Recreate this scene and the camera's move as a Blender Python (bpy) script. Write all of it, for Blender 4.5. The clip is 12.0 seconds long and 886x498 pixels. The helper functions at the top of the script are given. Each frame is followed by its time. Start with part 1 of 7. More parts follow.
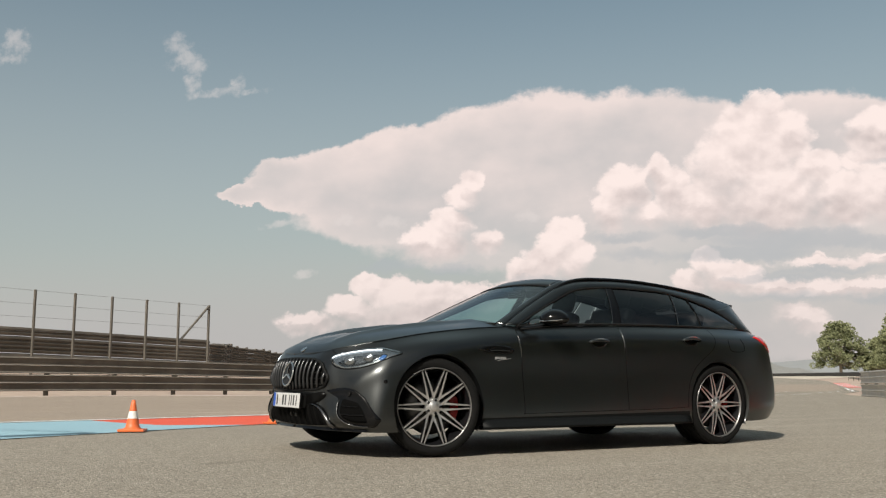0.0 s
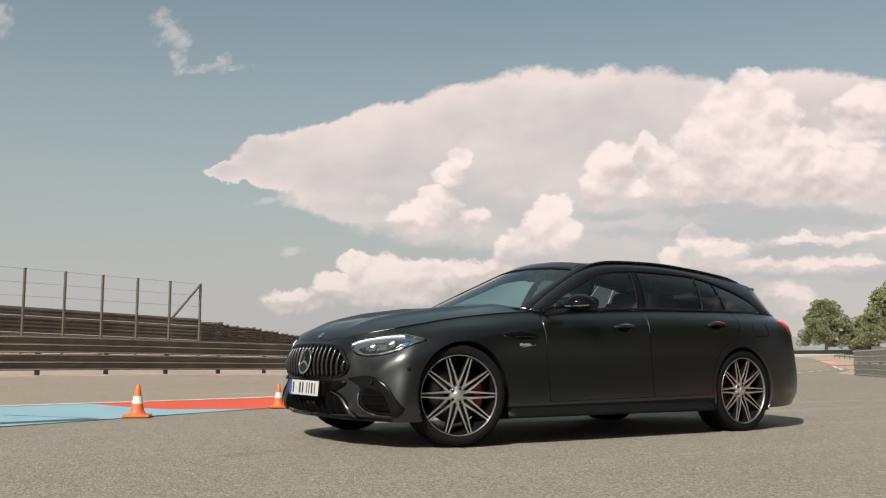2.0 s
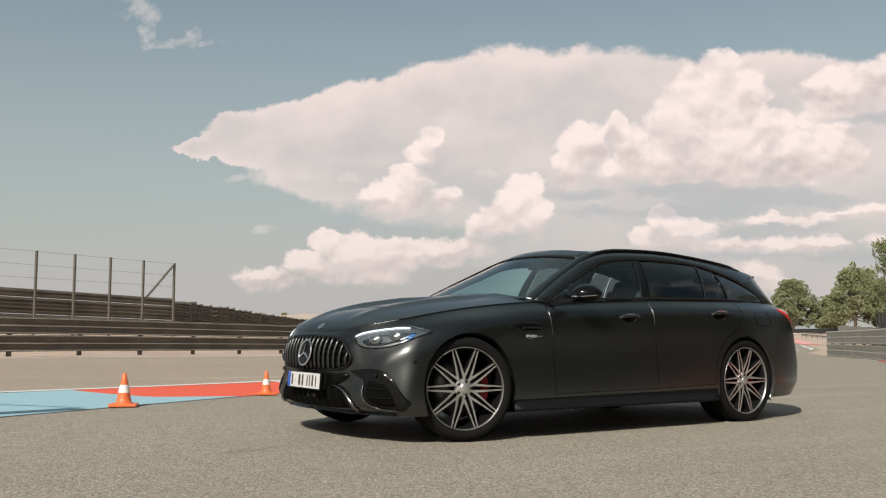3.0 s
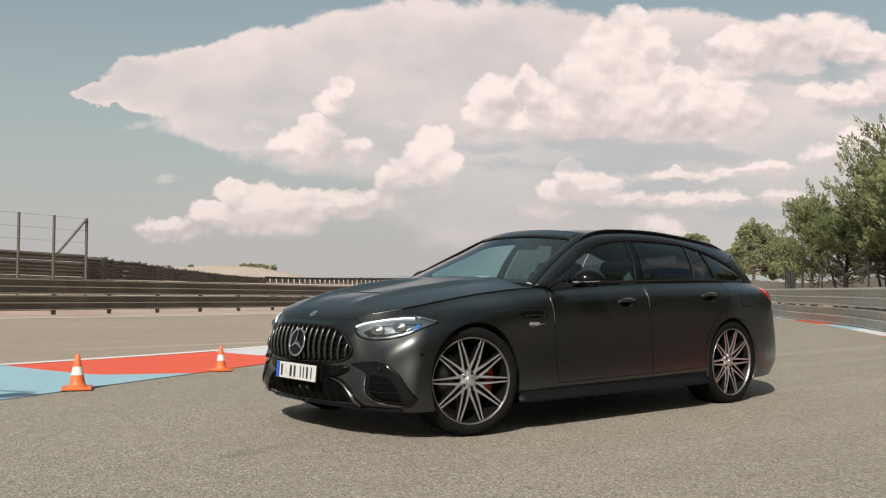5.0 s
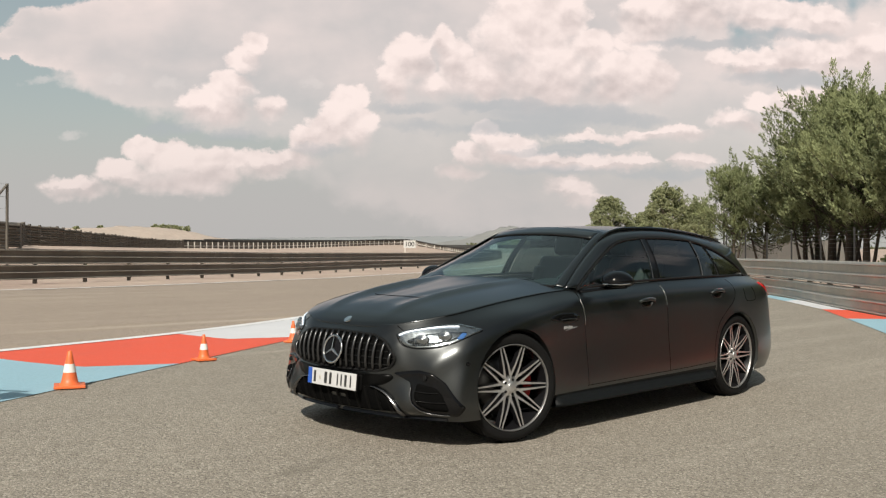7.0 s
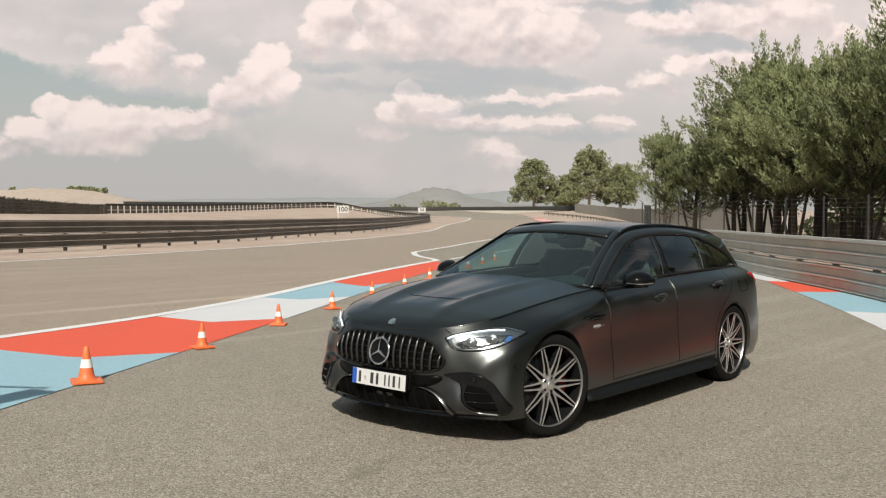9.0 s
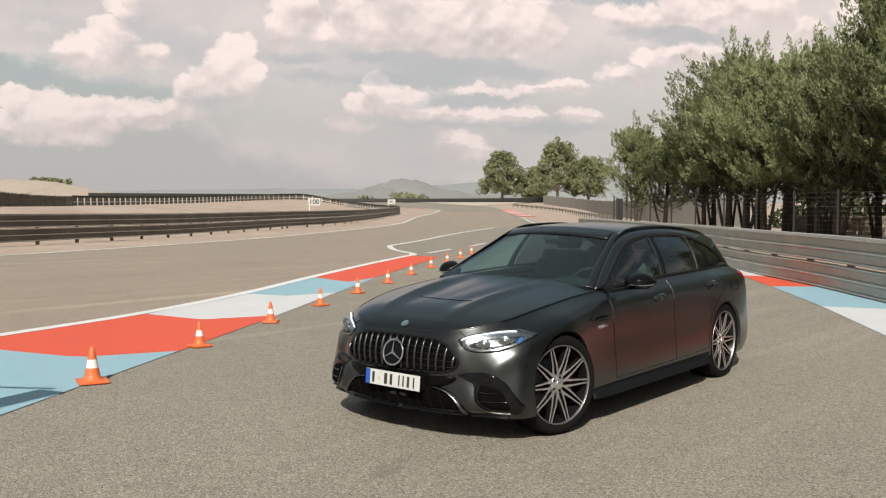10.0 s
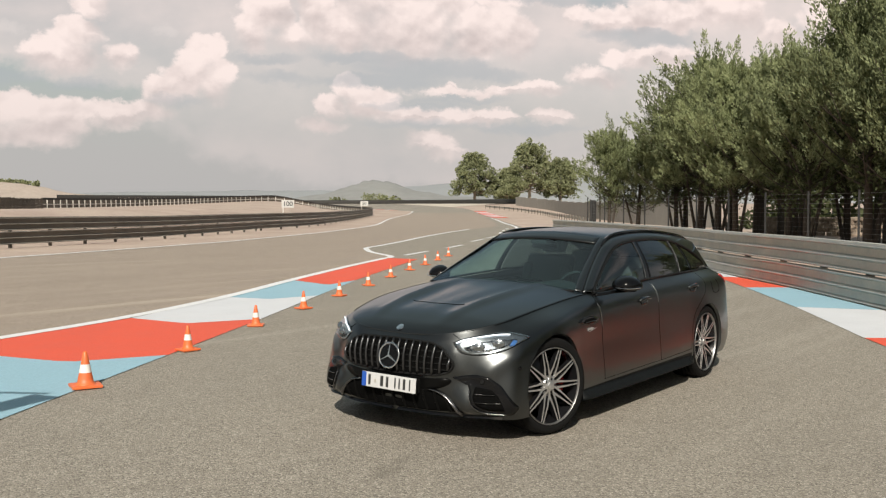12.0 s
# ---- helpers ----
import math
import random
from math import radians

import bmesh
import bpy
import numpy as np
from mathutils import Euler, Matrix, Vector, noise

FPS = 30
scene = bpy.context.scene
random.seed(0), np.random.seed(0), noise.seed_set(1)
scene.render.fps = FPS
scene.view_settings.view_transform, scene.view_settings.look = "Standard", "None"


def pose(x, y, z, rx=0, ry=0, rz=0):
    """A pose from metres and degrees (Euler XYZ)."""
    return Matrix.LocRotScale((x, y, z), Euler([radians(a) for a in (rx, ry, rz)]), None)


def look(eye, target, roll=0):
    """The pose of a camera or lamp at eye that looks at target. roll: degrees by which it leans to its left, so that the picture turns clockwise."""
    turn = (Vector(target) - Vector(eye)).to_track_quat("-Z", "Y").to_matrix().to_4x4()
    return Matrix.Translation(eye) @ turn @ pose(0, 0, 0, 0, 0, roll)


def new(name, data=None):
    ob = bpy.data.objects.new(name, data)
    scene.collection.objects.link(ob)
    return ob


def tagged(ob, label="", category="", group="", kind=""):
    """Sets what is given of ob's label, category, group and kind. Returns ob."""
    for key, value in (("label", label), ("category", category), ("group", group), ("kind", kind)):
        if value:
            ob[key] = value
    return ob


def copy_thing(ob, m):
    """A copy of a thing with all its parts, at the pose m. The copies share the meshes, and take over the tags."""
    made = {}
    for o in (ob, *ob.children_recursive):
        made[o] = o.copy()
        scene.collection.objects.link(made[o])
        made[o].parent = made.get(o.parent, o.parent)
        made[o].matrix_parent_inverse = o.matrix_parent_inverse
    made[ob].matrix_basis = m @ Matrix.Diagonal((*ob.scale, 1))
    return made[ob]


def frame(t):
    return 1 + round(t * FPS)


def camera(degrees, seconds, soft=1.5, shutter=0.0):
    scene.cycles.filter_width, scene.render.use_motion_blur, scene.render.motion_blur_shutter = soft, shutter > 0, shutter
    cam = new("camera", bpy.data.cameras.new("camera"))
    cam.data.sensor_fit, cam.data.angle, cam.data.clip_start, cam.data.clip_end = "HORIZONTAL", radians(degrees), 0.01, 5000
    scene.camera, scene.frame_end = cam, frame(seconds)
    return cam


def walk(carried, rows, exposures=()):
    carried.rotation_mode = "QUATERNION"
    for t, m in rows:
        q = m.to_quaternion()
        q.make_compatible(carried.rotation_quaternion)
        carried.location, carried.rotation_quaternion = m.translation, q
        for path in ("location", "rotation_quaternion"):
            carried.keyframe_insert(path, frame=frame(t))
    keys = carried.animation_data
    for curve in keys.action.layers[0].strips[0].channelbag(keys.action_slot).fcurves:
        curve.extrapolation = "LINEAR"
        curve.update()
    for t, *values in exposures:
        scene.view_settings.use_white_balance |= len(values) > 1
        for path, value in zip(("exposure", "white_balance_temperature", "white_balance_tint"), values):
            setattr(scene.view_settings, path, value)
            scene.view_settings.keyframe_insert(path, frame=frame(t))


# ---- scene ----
cam = camera(49.63, 12.0, soft=1.25)
PATH = [
    (0, (-5.020, -6.872, 0.484), (-3.9879, -5.1815, 0.7641), -0.02),
    (0.5, (-5.037, -6.827, 0.487), (-4.0034, -5.1371, 0.7632), -0.05),
    (1, (-5.051, -6.742, 0.500), (-4.0150, -5.0518, 0.7675), -0.04),
    (1.5, (-5.061, -6.625, 0.523), (-4.0195, -4.9366, 0.7756), 0.04),
    (2, (-5.107, -6.514, 0.557), (-4.0498, -4.8324, 0.7905), -0.00),
    (2.5, (-5.150, -6.382, 0.598), (-4.0717, -4.7115, 0.8109), 0.00),
    (3, (-5.203, -6.224, 0.652), (-4.0933, -4.5709, 0.8409), 0.04),
    (5, (-5.513, -5.576, 0.899), (-4.2473, -4.0296, 0.9882), 0.06),
    (5.5, (-5.626, -5.419, 0.966), (-4.3250, -3.9017, 1.0369), 0.10),
    (6, (-5.749, -5.246, 1.040), (-4.4129, -3.7585, 1.0902), 0.14),
    (6.5, (-5.902, -5.123, 1.112), (-4.5359, -3.6631, 1.1427), 0.07),
    (7, (-6.070, -4.981, 1.192), (-4.6718, -3.5503, 1.1999), 0.08),
    (9, (-6.811, -4.585, 1.492), (-5.3047, -3.2719, 1.4192), -0.02),
    (9.5, (-6.978, -4.514, 1.546), (-5.4493, -3.2269, 1.4615), -0.09),
    (10, (-7.142, -4.463, 1.585), (-5.5927, -3.2016, 1.4942), 0.00),
    (10.5, (-7.258, -4.431, 1.604), (-5.6933, -3.1888, 1.5123), -0.01),
    (11, (-7.352, -4.435, 1.616), (-5.7760, -3.2073, 1.5247), -0.03),
    (11.5, (-7.378, -4.442, 1.620), (-5.7955, -3.2222, 1.5299), -0.02),
    (12, (-7.369, -4.441, 1.622), (-5.7831, -3.2249, 1.5338), -0.11),
]
walk(cam, [(t, look(eye, target, roll)) for t, eye, target, roll in PATH])


# ---- world, sun and exposure ----
SUN_WAY = Vector((0.62, 0.41, -0.62)).normalized()      # the way the sunlight goes
SUN_TO = -SUN_WAY
world = bpy.data.worlds.new("sky")
scene.world = world
world.use_nodes = True
wt = world.node_tree
wt.nodes.clear()


def wn(kind):
    return wt.nodes.new(kind)


class Calc:
    """Short hand for chains of math nodes in one tree."""

    def __init__(self, tree):
        self.tree = tree

    def m(self, op, a, b=None, c=None, clamp=False):
        n = self.tree.nodes.new("ShaderNodeMath")
        n.operation, n.use_clamp = op, clamp
        for i, v in enumerate((a, b, c)):
            if v is None:
                continue
            if isinstance(v, (int, float)):
                n.inputs[i].default_value = v
            else:
                self.tree.links.new(v, n.inputs[i])
        return n.outputs[0]

    def ramp(self, v, lo, hi, a=0.0, b=1.0, smooth=True):
        n = self.tree.nodes.new("ShaderNodeMapRange")
        n.interpolation_type = "SMOOTHSTEP" if smooth else "LINEAR"
        self.tree.links.new(v, n.inputs[0])
        for i, x in zip((1, 2, 3, 4), (lo, hi, a, b)):
            n.inputs[i].default_value = x
        return n.outputs[0]

    def mix(self, fac, a, b, blend="MIX"):
        n = self.tree.nodes.new("ShaderNodeMix")
        n.data_type, n.blend_type, n.clamp_factor = "RGBA", blend, True
        for sock, v in ((n.inputs[0], fac), (n.inputs[6], a), (n.inputs[7], b)):
            if isinstance(v, (int, float)):
                sock.default_value = v
            elif isinstance(v, tuple):
                sock.default_value = (*v, 1)
            else:
                self.tree.links.new(v, sock)
        return n.outputs[2]

    def noise(self, vec, scale, detail=6, rough=0.55, dist=0.0):
        n = self.tree.nodes.new("ShaderNodeTexNoise")
        n.inputs["Scale"].default_value, n.inputs["Detail"].default_value = scale, detail
        n.inputs["Roughness"].default_value, n.inputs["Distortion"].default_value = rough, dist
        self.tree.links.new(vec, n.inputs["Vector"])
        return n.outputs[0]


# clouds as soft lumps on a plane 1 away towards azimuth 50 degrees: u to the right, v up, half width, half height, weight
CLOUD_ANVIL = [
    (-0.369, 0.208, 0.043, 0.013, 1), (-0.324, 0.219, 0.051, 0.031, 1), (-0.266, 0.218, 0.076, 0.044, 1), (-0.191, 0.228, 0.086, 0.053, 1),
    (-0.111, 0.229, 0.09, 0.07, 1), (-0.044, 0.236, 0.1, 0.08, 1), (0.067, 0.229, 0.147, 0.082, 1), (0.236, 0.218, 0.16, 0.083, 1),
    (-0.203, 0.179, 0.11, 0.037, 0.6), (-0.081, 0.167, 0.175, 0.055, 0.6), (0.122, 0.151, 0.196, 0.053, 0.6), (0.392, 0.123, 0.228, 0.105, 0.35),
    (0.583, 0.198, 0.192, 0.095, 0.4), (0.171, 0.1, 0.268, 0.088, 0.5)]
CLOUD_TOWERS = [
    (0.176, 0.235, 0.053, 0.063, 1), (0.183, 0.283, 0.024, 0.021, 1), (0.21, 0.252, 0.025, 0.03, 1), (0.139, 0.221, 0.037, 0.045, 1),
    (0.231, 0.218, 0.025, 0.024, 1), (0.118, 0.183, 0.042, 0.025, 1), (0.191, 0.187, 0.071, 0.038, 1), (0.256, 0.187, 0.048, 0.032, 1),
    (0.294, 0.187, 0.037, 0.032, 1), (0.041, 0.203, 0.028, 0.025, 1), (0.076, 0.223, 0.017, 0.018, 1), (0.024, 0.179, 0.022, 0.025, 1)] + [
    (0.09, 0.202, 0.022, 0.029, 1), (0.077, 0.172, 0.051, 0.014, 0.6), (-0.12, 0.214, 0.015, 0.016, 1), (-0.13, 0.197, 0.022, 0.017, 1),
    (-0.141, 0.171, 0.029, 0.018, 1), (-0.161, 0.149, 0.044, 0.021, 1), (-0.105, 0.149, 0.019, 0.019, 0.7), (-0.022, 0.155, 0.022, 0.019, 1),
    (-0.035, 0.133, 0.032, 0.023, 1), (-0.063, 0.117, 0.024, 0.016, 1), (-0.013, 0.126, 0.023, 0.029, 1)]
CLOUD_BANKS = [
    (-0.233, 0.105, 0.019, 0.015, 1), (-0.208, 0.095, 0.037, 0.019, 1), (-0.165, 0.088, 0.043, 0.022, 1), (-0.251, 0.079, 0.037, 0.016, 1),
    (-0.292, 0.065, 0.041, 0.013, 0.9), (-0.202, 0.072, 0.061, 0.017, 1), (-0.111, 0.092, 0.036, 0.018, 1), (-0.078, 0.096, 0.03, 0.013, 0.6)]
CLOUD_RIGHT = [
    (0.118, 0.124, 0.021, 0.016, 1), (0.103, 0.104, 0.025, 0.016, 1), (0.14, 0.108, 0.037, 0.018, 1), (0.187, 0.097, 0.051, 0.012, 0.8),
    (0.247, 0.095, 0.066, 0.011, 0.8), (0.097, 0.084, 0.031, 0.008, 0.6), (0.247, 0.122, 0.051, 0.007, 0.7), (0.292, 0.125, 0.037, 0.008, 0.7),
    (0.337, 0.128, 0.04, 0.01, 0.7), (0.211, 0.068, 0.031, 0.01, 0.7), (0.229, 0.057, 0.024, 0.01, 0.6), (0.343, 0.098, 0.025, 0.009, 0.6)] + [
    (0.304, 0.254, 0.044, 0.027, 1), (0.362, 0.267, 0.073, 0.031, 1), (0.423, 0.255, 0.067, 0.022, 1), (0.49, 0.25, 0.037, 0.018, 1),
    (0.289, 0.224, 0.038, 0.012, 0.7), (0.453, 0.225, 0.026, 0.017, 1), (0.429, 0.204, 0.079, 0.017, 1), (0.493, 0.211, 0.043, 0.019, 1),
    (0.434, 0.162, 0.038, 0.013, 0.8), (0.483, 0.168, 0.038, 0.016, 0.8), (0.395, 0.142, 0.046, 0.013, 0.7), (0.554, 0.222, 0.05, 0.025, 1)] + [
    (0.619, 0.199, 0.036, 0.019, 0.7), (0.706, 0.215, 0.068, 0.033, 0.7)]
CLOUD_DARK = [
    (0.157, 0.132, 0.09, 0.01, 1), (0.241, 0.143, 0.09, 0.01, 1), (0.368, 0.224, 0.091, 0.008, 1), (0.453, 0.234, 0.067, 0.007, 0.8),
    (0.447, 0.19, 0.086, 0.01, 1), (0.038, 0.151, 0.042, 0.008, 0.8), (0.199, 0.108, 0.072, 0.005, 0.7), (0.313, 0.084, 0.073, 0.008, 0.6),
    (-0.051, 0.108, 0.035, 0.007, 0.5), (0.205, 0.146, 0.092, 0.013, 1), (0.139, 0.155, 0.067, 0.008, 0.8), (-0.202, 0.126, 0.043, 0.007, 0.6)] + [
    (0.053, 0.131, 0.051, 0.008, 0.6), (0.203, 0.086, 0.081, 0.008, 0.5), (0.458, 0.185, 0.076, 0.01, 1), (0.207, 0.142, 0.093, 0.013, 0.8),
    (-0.138, 0.121, 0.037, 0.009, 0.7), (0.232, 0.113, 0.075, 0.005, 0.7)]
CLOUD_WISPS = [
    (-0.458, 0.385, 0.021, 0.015, 1), (-0.445, 0.365, 0.027, 0.018, 1), (-0.438, 0.344, 0.012, 0.015, 0.9), (-0.387, 0.335, 0.009, 0.017, 0.8),
    (-0.41, 0.328, 0.04, 0.007, 0.7), (-0.661, 0.399, 0.025, 0.024, 0.9), (-0.675, 0.383, 0.022, 0.01, 0.7), (-0.373, 0.328, 0.027, 0.005, 0.6),
    (-0.304, 0.12, 0.015, 0.006, 0.9), (-0.261, 0.178, 0.014, 0.007, 1), (-0.209, 0.173, 0.017, 0.009, 1), (-0.06, 0.175, 0.021, 0.008, 1),
    (-0.323, 0.173, 0.038, 0.006, 1)]


def lump_group(name, lumps):
    """A node group that gives the largest of the lumps at (u, v)."""
    g = bpy.data.node_groups.new(name, "ShaderNodeTree")
    for s in ("u", "v"):
        g.interface.new_socket(s, in_out="INPUT", socket_type="NodeSocketFloat")
    g.interface.new_socket("d", in_out="OUTPUT", socket_type="NodeSocketFloat")
    gi, go = g.nodes.new("NodeGroupInput"), g.nodes.new("NodeGroupOutput")
    c = Calc(g)
    best = None
    for u, v, a, b, w in lumps:
        du = c.m("MULTIPLY_ADD", gi.outputs[0], 1 / a, -u / a)
        dv = c.m("MULTIPLY_ADD", gi.outputs[1], 1 / b, -v / b)
        q = c.m("MULTIPLY_ADD", dv, dv, c.m("MULTIPLY", du, du))
        q = c.m("MULTIPLY_ADD", q, -w, w)
        best = q if best is None else c.m("SMOOTH_MAX", best, q, 0.12)
    g.links.new(best, go.inputs[0])
    return g


wc = Calc(wt)
geo = wn("ShaderNodeTexCoord")
dirn = geo.outputs["Generated"]


def dot(vec):
    n = wn("ShaderNodeVectorMath")
    n.operation = "DOT_PRODUCT"
    wt.links.new(dirn, n.inputs[0])
    n.inputs[1].default_value = vec
    return n.outputs["Value"]


AZ = radians(50)
ahead = wc.m("MAXIMUM", dot((math.cos(AZ), math.sin(AZ), 0)), 0.08)
u0 = wc.m("DIVIDE", dot((math.sin(AZ), -math.cos(AZ), 0)), ahead)
v0 = wc.m("DIVIDE", dot((0, 0, 1)), ahead)
front = wc.ramp(dot((math.cos(AZ), math.sin(AZ), 0)), 0.35, 0.55)
up = dot((0, 0, 1))


def plane(du, dv, sx=1.0, sy=1.0):
    n = wn("ShaderNodeCombineXYZ")
    wt.links.new(wc.m("MULTIPLY_ADD", u0, sx, du), n.inputs[0])
    wt.links.new(wc.m("MULTIPLY_ADD", v0, sy, dv), n.inputs[1])
    return n.outputs[0]


warp_u = wc.m("SUBTRACT", wc.noise(plane(0, 0, 1, 1.2), 26, 7, 0.62), 0.5)
warp_v = wc.m("SUBTRACT", wc.noise(plane(3.1, 7.7, 1, 1.2), 26, 7, 0.62), 0.5)
uw = wc.m("MULTIPLY_ADD", warp_u, 0.036, u0)
vw = wc.m("MULTIPLY_ADD", warp_v, 0.032, v0)


def puffs(du, dv):
    """Cauliflower relief: rounded cells at two sizes over soft noise."""
    p = plane(1.7 + du, 4.2 + dv, 1, 1.15)
    w = wn("ShaderNodeVectorMath")
    w.operation = "MULTIPLY_ADD"
    nz = wt.nodes.new("ShaderNodeTexNoise")
    nz.inputs["Scale"].default_value, nz.inputs["Detail"].default_value = 30, 3
    wt.links.new(p, nz.inputs["Vector"])
    wt.links.new(nz.outputs["Color"], w.inputs[0])
    w.inputs[1].default_value = (0.03, 0.03, 0)
    wt.links.new(p, w.inputs[2])
    total = wc.m("MULTIPLY", wc.noise(p, 20, 8, 0.52), 0.70)
    for scale, weight in ((34, 0.20), (80, 0.09)):
        v = wn("ShaderNodeTexVoronoi")
        v.feature = "SMOOTH_F1"
        v.inputs["Scale"].default_value, v.inputs["Smoothness"].default_value = scale, 0.5
        wt.links.new(w.outputs[0], v.inputs["Vector"])
        total = wc.m("ADD", total, wc.m("MULTIPLY_ADD", v.outputs["Distance"], -weight, weight))
    return total


billow = puffs(0, 0)
billow_sun = puffs(0.003, -0.009)


def lumps_at(group, du=0.0, dv=0.0):
    n = wn("ShaderNodeGroup")
    n.node_tree = group
    wt.links.new(wc.m("ADD", uw, du), n.inputs[0])
    wt.links.new(wc.m("ADD", vw, dv), n.inputs[1])
    return n.outputs[0]


g_anvil, g_tower = lump_group("anvil lumps", CLOUD_ANVIL), lump_group("tower lumps", CLOUD_TOWERS)
g_bank, g_right = lump_group("bank lumps", CLOUD_BANKS), lump_group("right lumps", CLOUD_RIGHT)
g_dark, g_wisp = lump_group("grey bases", CLOUD_DARK), lump_group("wisps", CLOUD_WISPS)


def puffy_at(dv):
    return wc.m("MAXIMUM", wc.m("MAXIMUM", lumps_at(g_tower, 0, dv), lumps_at(g_bank, 0, dv)), lumps_at(g_right, 0, dv))


puffy, over, under = puffy_at(0), puffy_at(0.014), puffy_at(-0.014)
topness = wc.ramp(wc.m("SUBTRACT", under, over), -0.55, 0.45)      # 1 on crowns, 0 on bases
rough = wc.m("SUBTRACT", billow, 0.48)
edge = wc.m("MULTIPLY_ADD", rough, 2.3, puffy)
crisp = wc.ramp(edge, -0.08, 0.42)
soft = wc.ramp(edge, -0.15, 1.0)
cover = wc.m("ADD", wc.m("MULTIPLY", crisp, topness), wc.m("MULTIPLY", soft, wc.m("SUBTRACT", 1.0, topness)))
relief = wc.m("MULTIPLY_ADD", wc.m("SUBTRACT", billow, billow_sun), 2.6, wc.m("MULTIPLY_ADD", topness, 0.55, 0.32))
shade = wc.m("MULTIPLY_ADD", relief, 1.0, 0.05, clamp=True)
anvil = lumps_at(g_anvil)
veil = wc.ramp(wc.m("MULTIPLY_ADD", rough, 0.55, anvil), -0.02, 0.22)
rim = wc.ramp(anvil, 0.0, 0.85, 1.0, 0.0)
streak = wc.noise(plane(9, 2, 1, 1.8), 8, 6, 0.5)
veil_tone = wc.m("MULTIPLY_ADD", wc.m("MULTIPLY_ADD", rough, 0.45, streak), 1.15, wc.m("MULTIPLY_ADD", rim, 0.30, wc.m("MULTIPLY_ADD", v0, 1.5, -0.36)), clamp=True)
grey = wc.ramp(wc.m("MULTIPLY_ADD", rough, 1.3, lumps_at(g_dark)), -0.1, 0.9)
wisp = wc.ramp(wc.m("MULTIPLY_ADD", wc.m("SUBTRACT", wc.noise(plane(5, 1, 1, 1), 60, 8, 0.62), 0.5), 3.2, lumps_at(g_wisp)), 0.0, 1.3)

sky = wn("ShaderNodeTexSky")
sky.sky_type, sky.sun_disc = "NISHITA", False
sky.sun_elevation = math.asin(SUN_TO.z)
sky.sun_rotation = math.atan2(SUN_TO.x, SUN_TO.y)
sky.air_density, sky.dust_density, sky.ozone_density = 1.0, 1.6, 1.2
base = wc.mix(1.0, sky.outputs[0], (0.118, 0.112, 0.086), "MULTIPLY")
haze = wc.ramp(up, 0.02, 0.50, 1.0, 0.0)
base = wc.mix(wc.m("MULTIPLY", haze, 0.72), base, (0.45, 0.458, 0.452))
base = wc.mix(wc.ramp(v0, 0.04, 0.17, 0.85, 0.0), base, (0.495, 0.475, 0.468))
high = wc.m("MULTIPLY", wc.ramp(up, 0.44, 0.66, 0.0, 0.8), wc.ramp(dot((math.cos(AZ), math.sin(AZ), 0)), -0.1, 0.45))
base = wc.mix(high, base, (0.34, 0.435, 0.45))
base = wc.mix(wc.ramp(up, 0.72, 0.90, 0.0, 0.55), base, (0.33, 0.41, 0.42))
sight = wc.mix(wc.m("MULTIPLY", veil, wc.ramp(v0, 0.07, 0.21, 0.42, 0.92)), base, wc.mix(veil_tone, (0.485, 0.49, 0.495), (0.90, 0.76, 0.715)))
sight = wc.mix(wc.m("MULTIPLY", wisp, 0.45), sight, (0.78, 0.71, 0.68))
puff = wc.mix(shade, (0.62, 0.53, 0.51), (1.0, 0.85, 0.80))
puff = wc.mix(wc.ramp(v0, 0.03, 0.16, 0.5, 0.0), puff, (0.68, 0.60, 0.57))
sight = wc.mix(wc.m("MULTIPLY", cover, 0.95), sight, puff)
sight = wc.mix(wc.m("MULTIPLY", grey, 0.62), sight, (0.45, 0.475, 0.495))
# scattered clouds over the rest of the sky
rest = wc.noise(dirn, 4.0, 6, 0.5)
rest_cover = wc.ramp(rest, 0.47, 0.62)
rest_sky = wc.mix(wc.m("MULTIPLY", rest_cover, wc.ramp(up, 0.40, 0.60, 0.85, 0.25)), base, (0.88, 0.80, 0.77))
sight = wc.mix(front, wc.mix(1.0, rest_sky, (0.58, 0.59, 0.60), "MULTIPLY"), sight)
sight = wc.mix(wc.ramp(up, -0.02, 0.0), (0.30, 0.26, 0.22), sight)
back = wn("ShaderNodeBackground")
wt.links.new(sight, back.inputs[0])
back.inputs[1].default_value = 1.0
wt.links.new(back.outputs[0], wn("ShaderNodeOutputWorld").inputs[0])

sun_data = bpy.data.lights.new("sun", "SUN")
sun_data.energy, sun_data.angle, sun_data.color = 5.0, radians(0.6), (1.0, 0.94, 0.84)
sun = new("sun", sun_data)
sun.matrix_world = look((0, 0, 60), Vector((0, 0, 60)) + SUN_WAY)


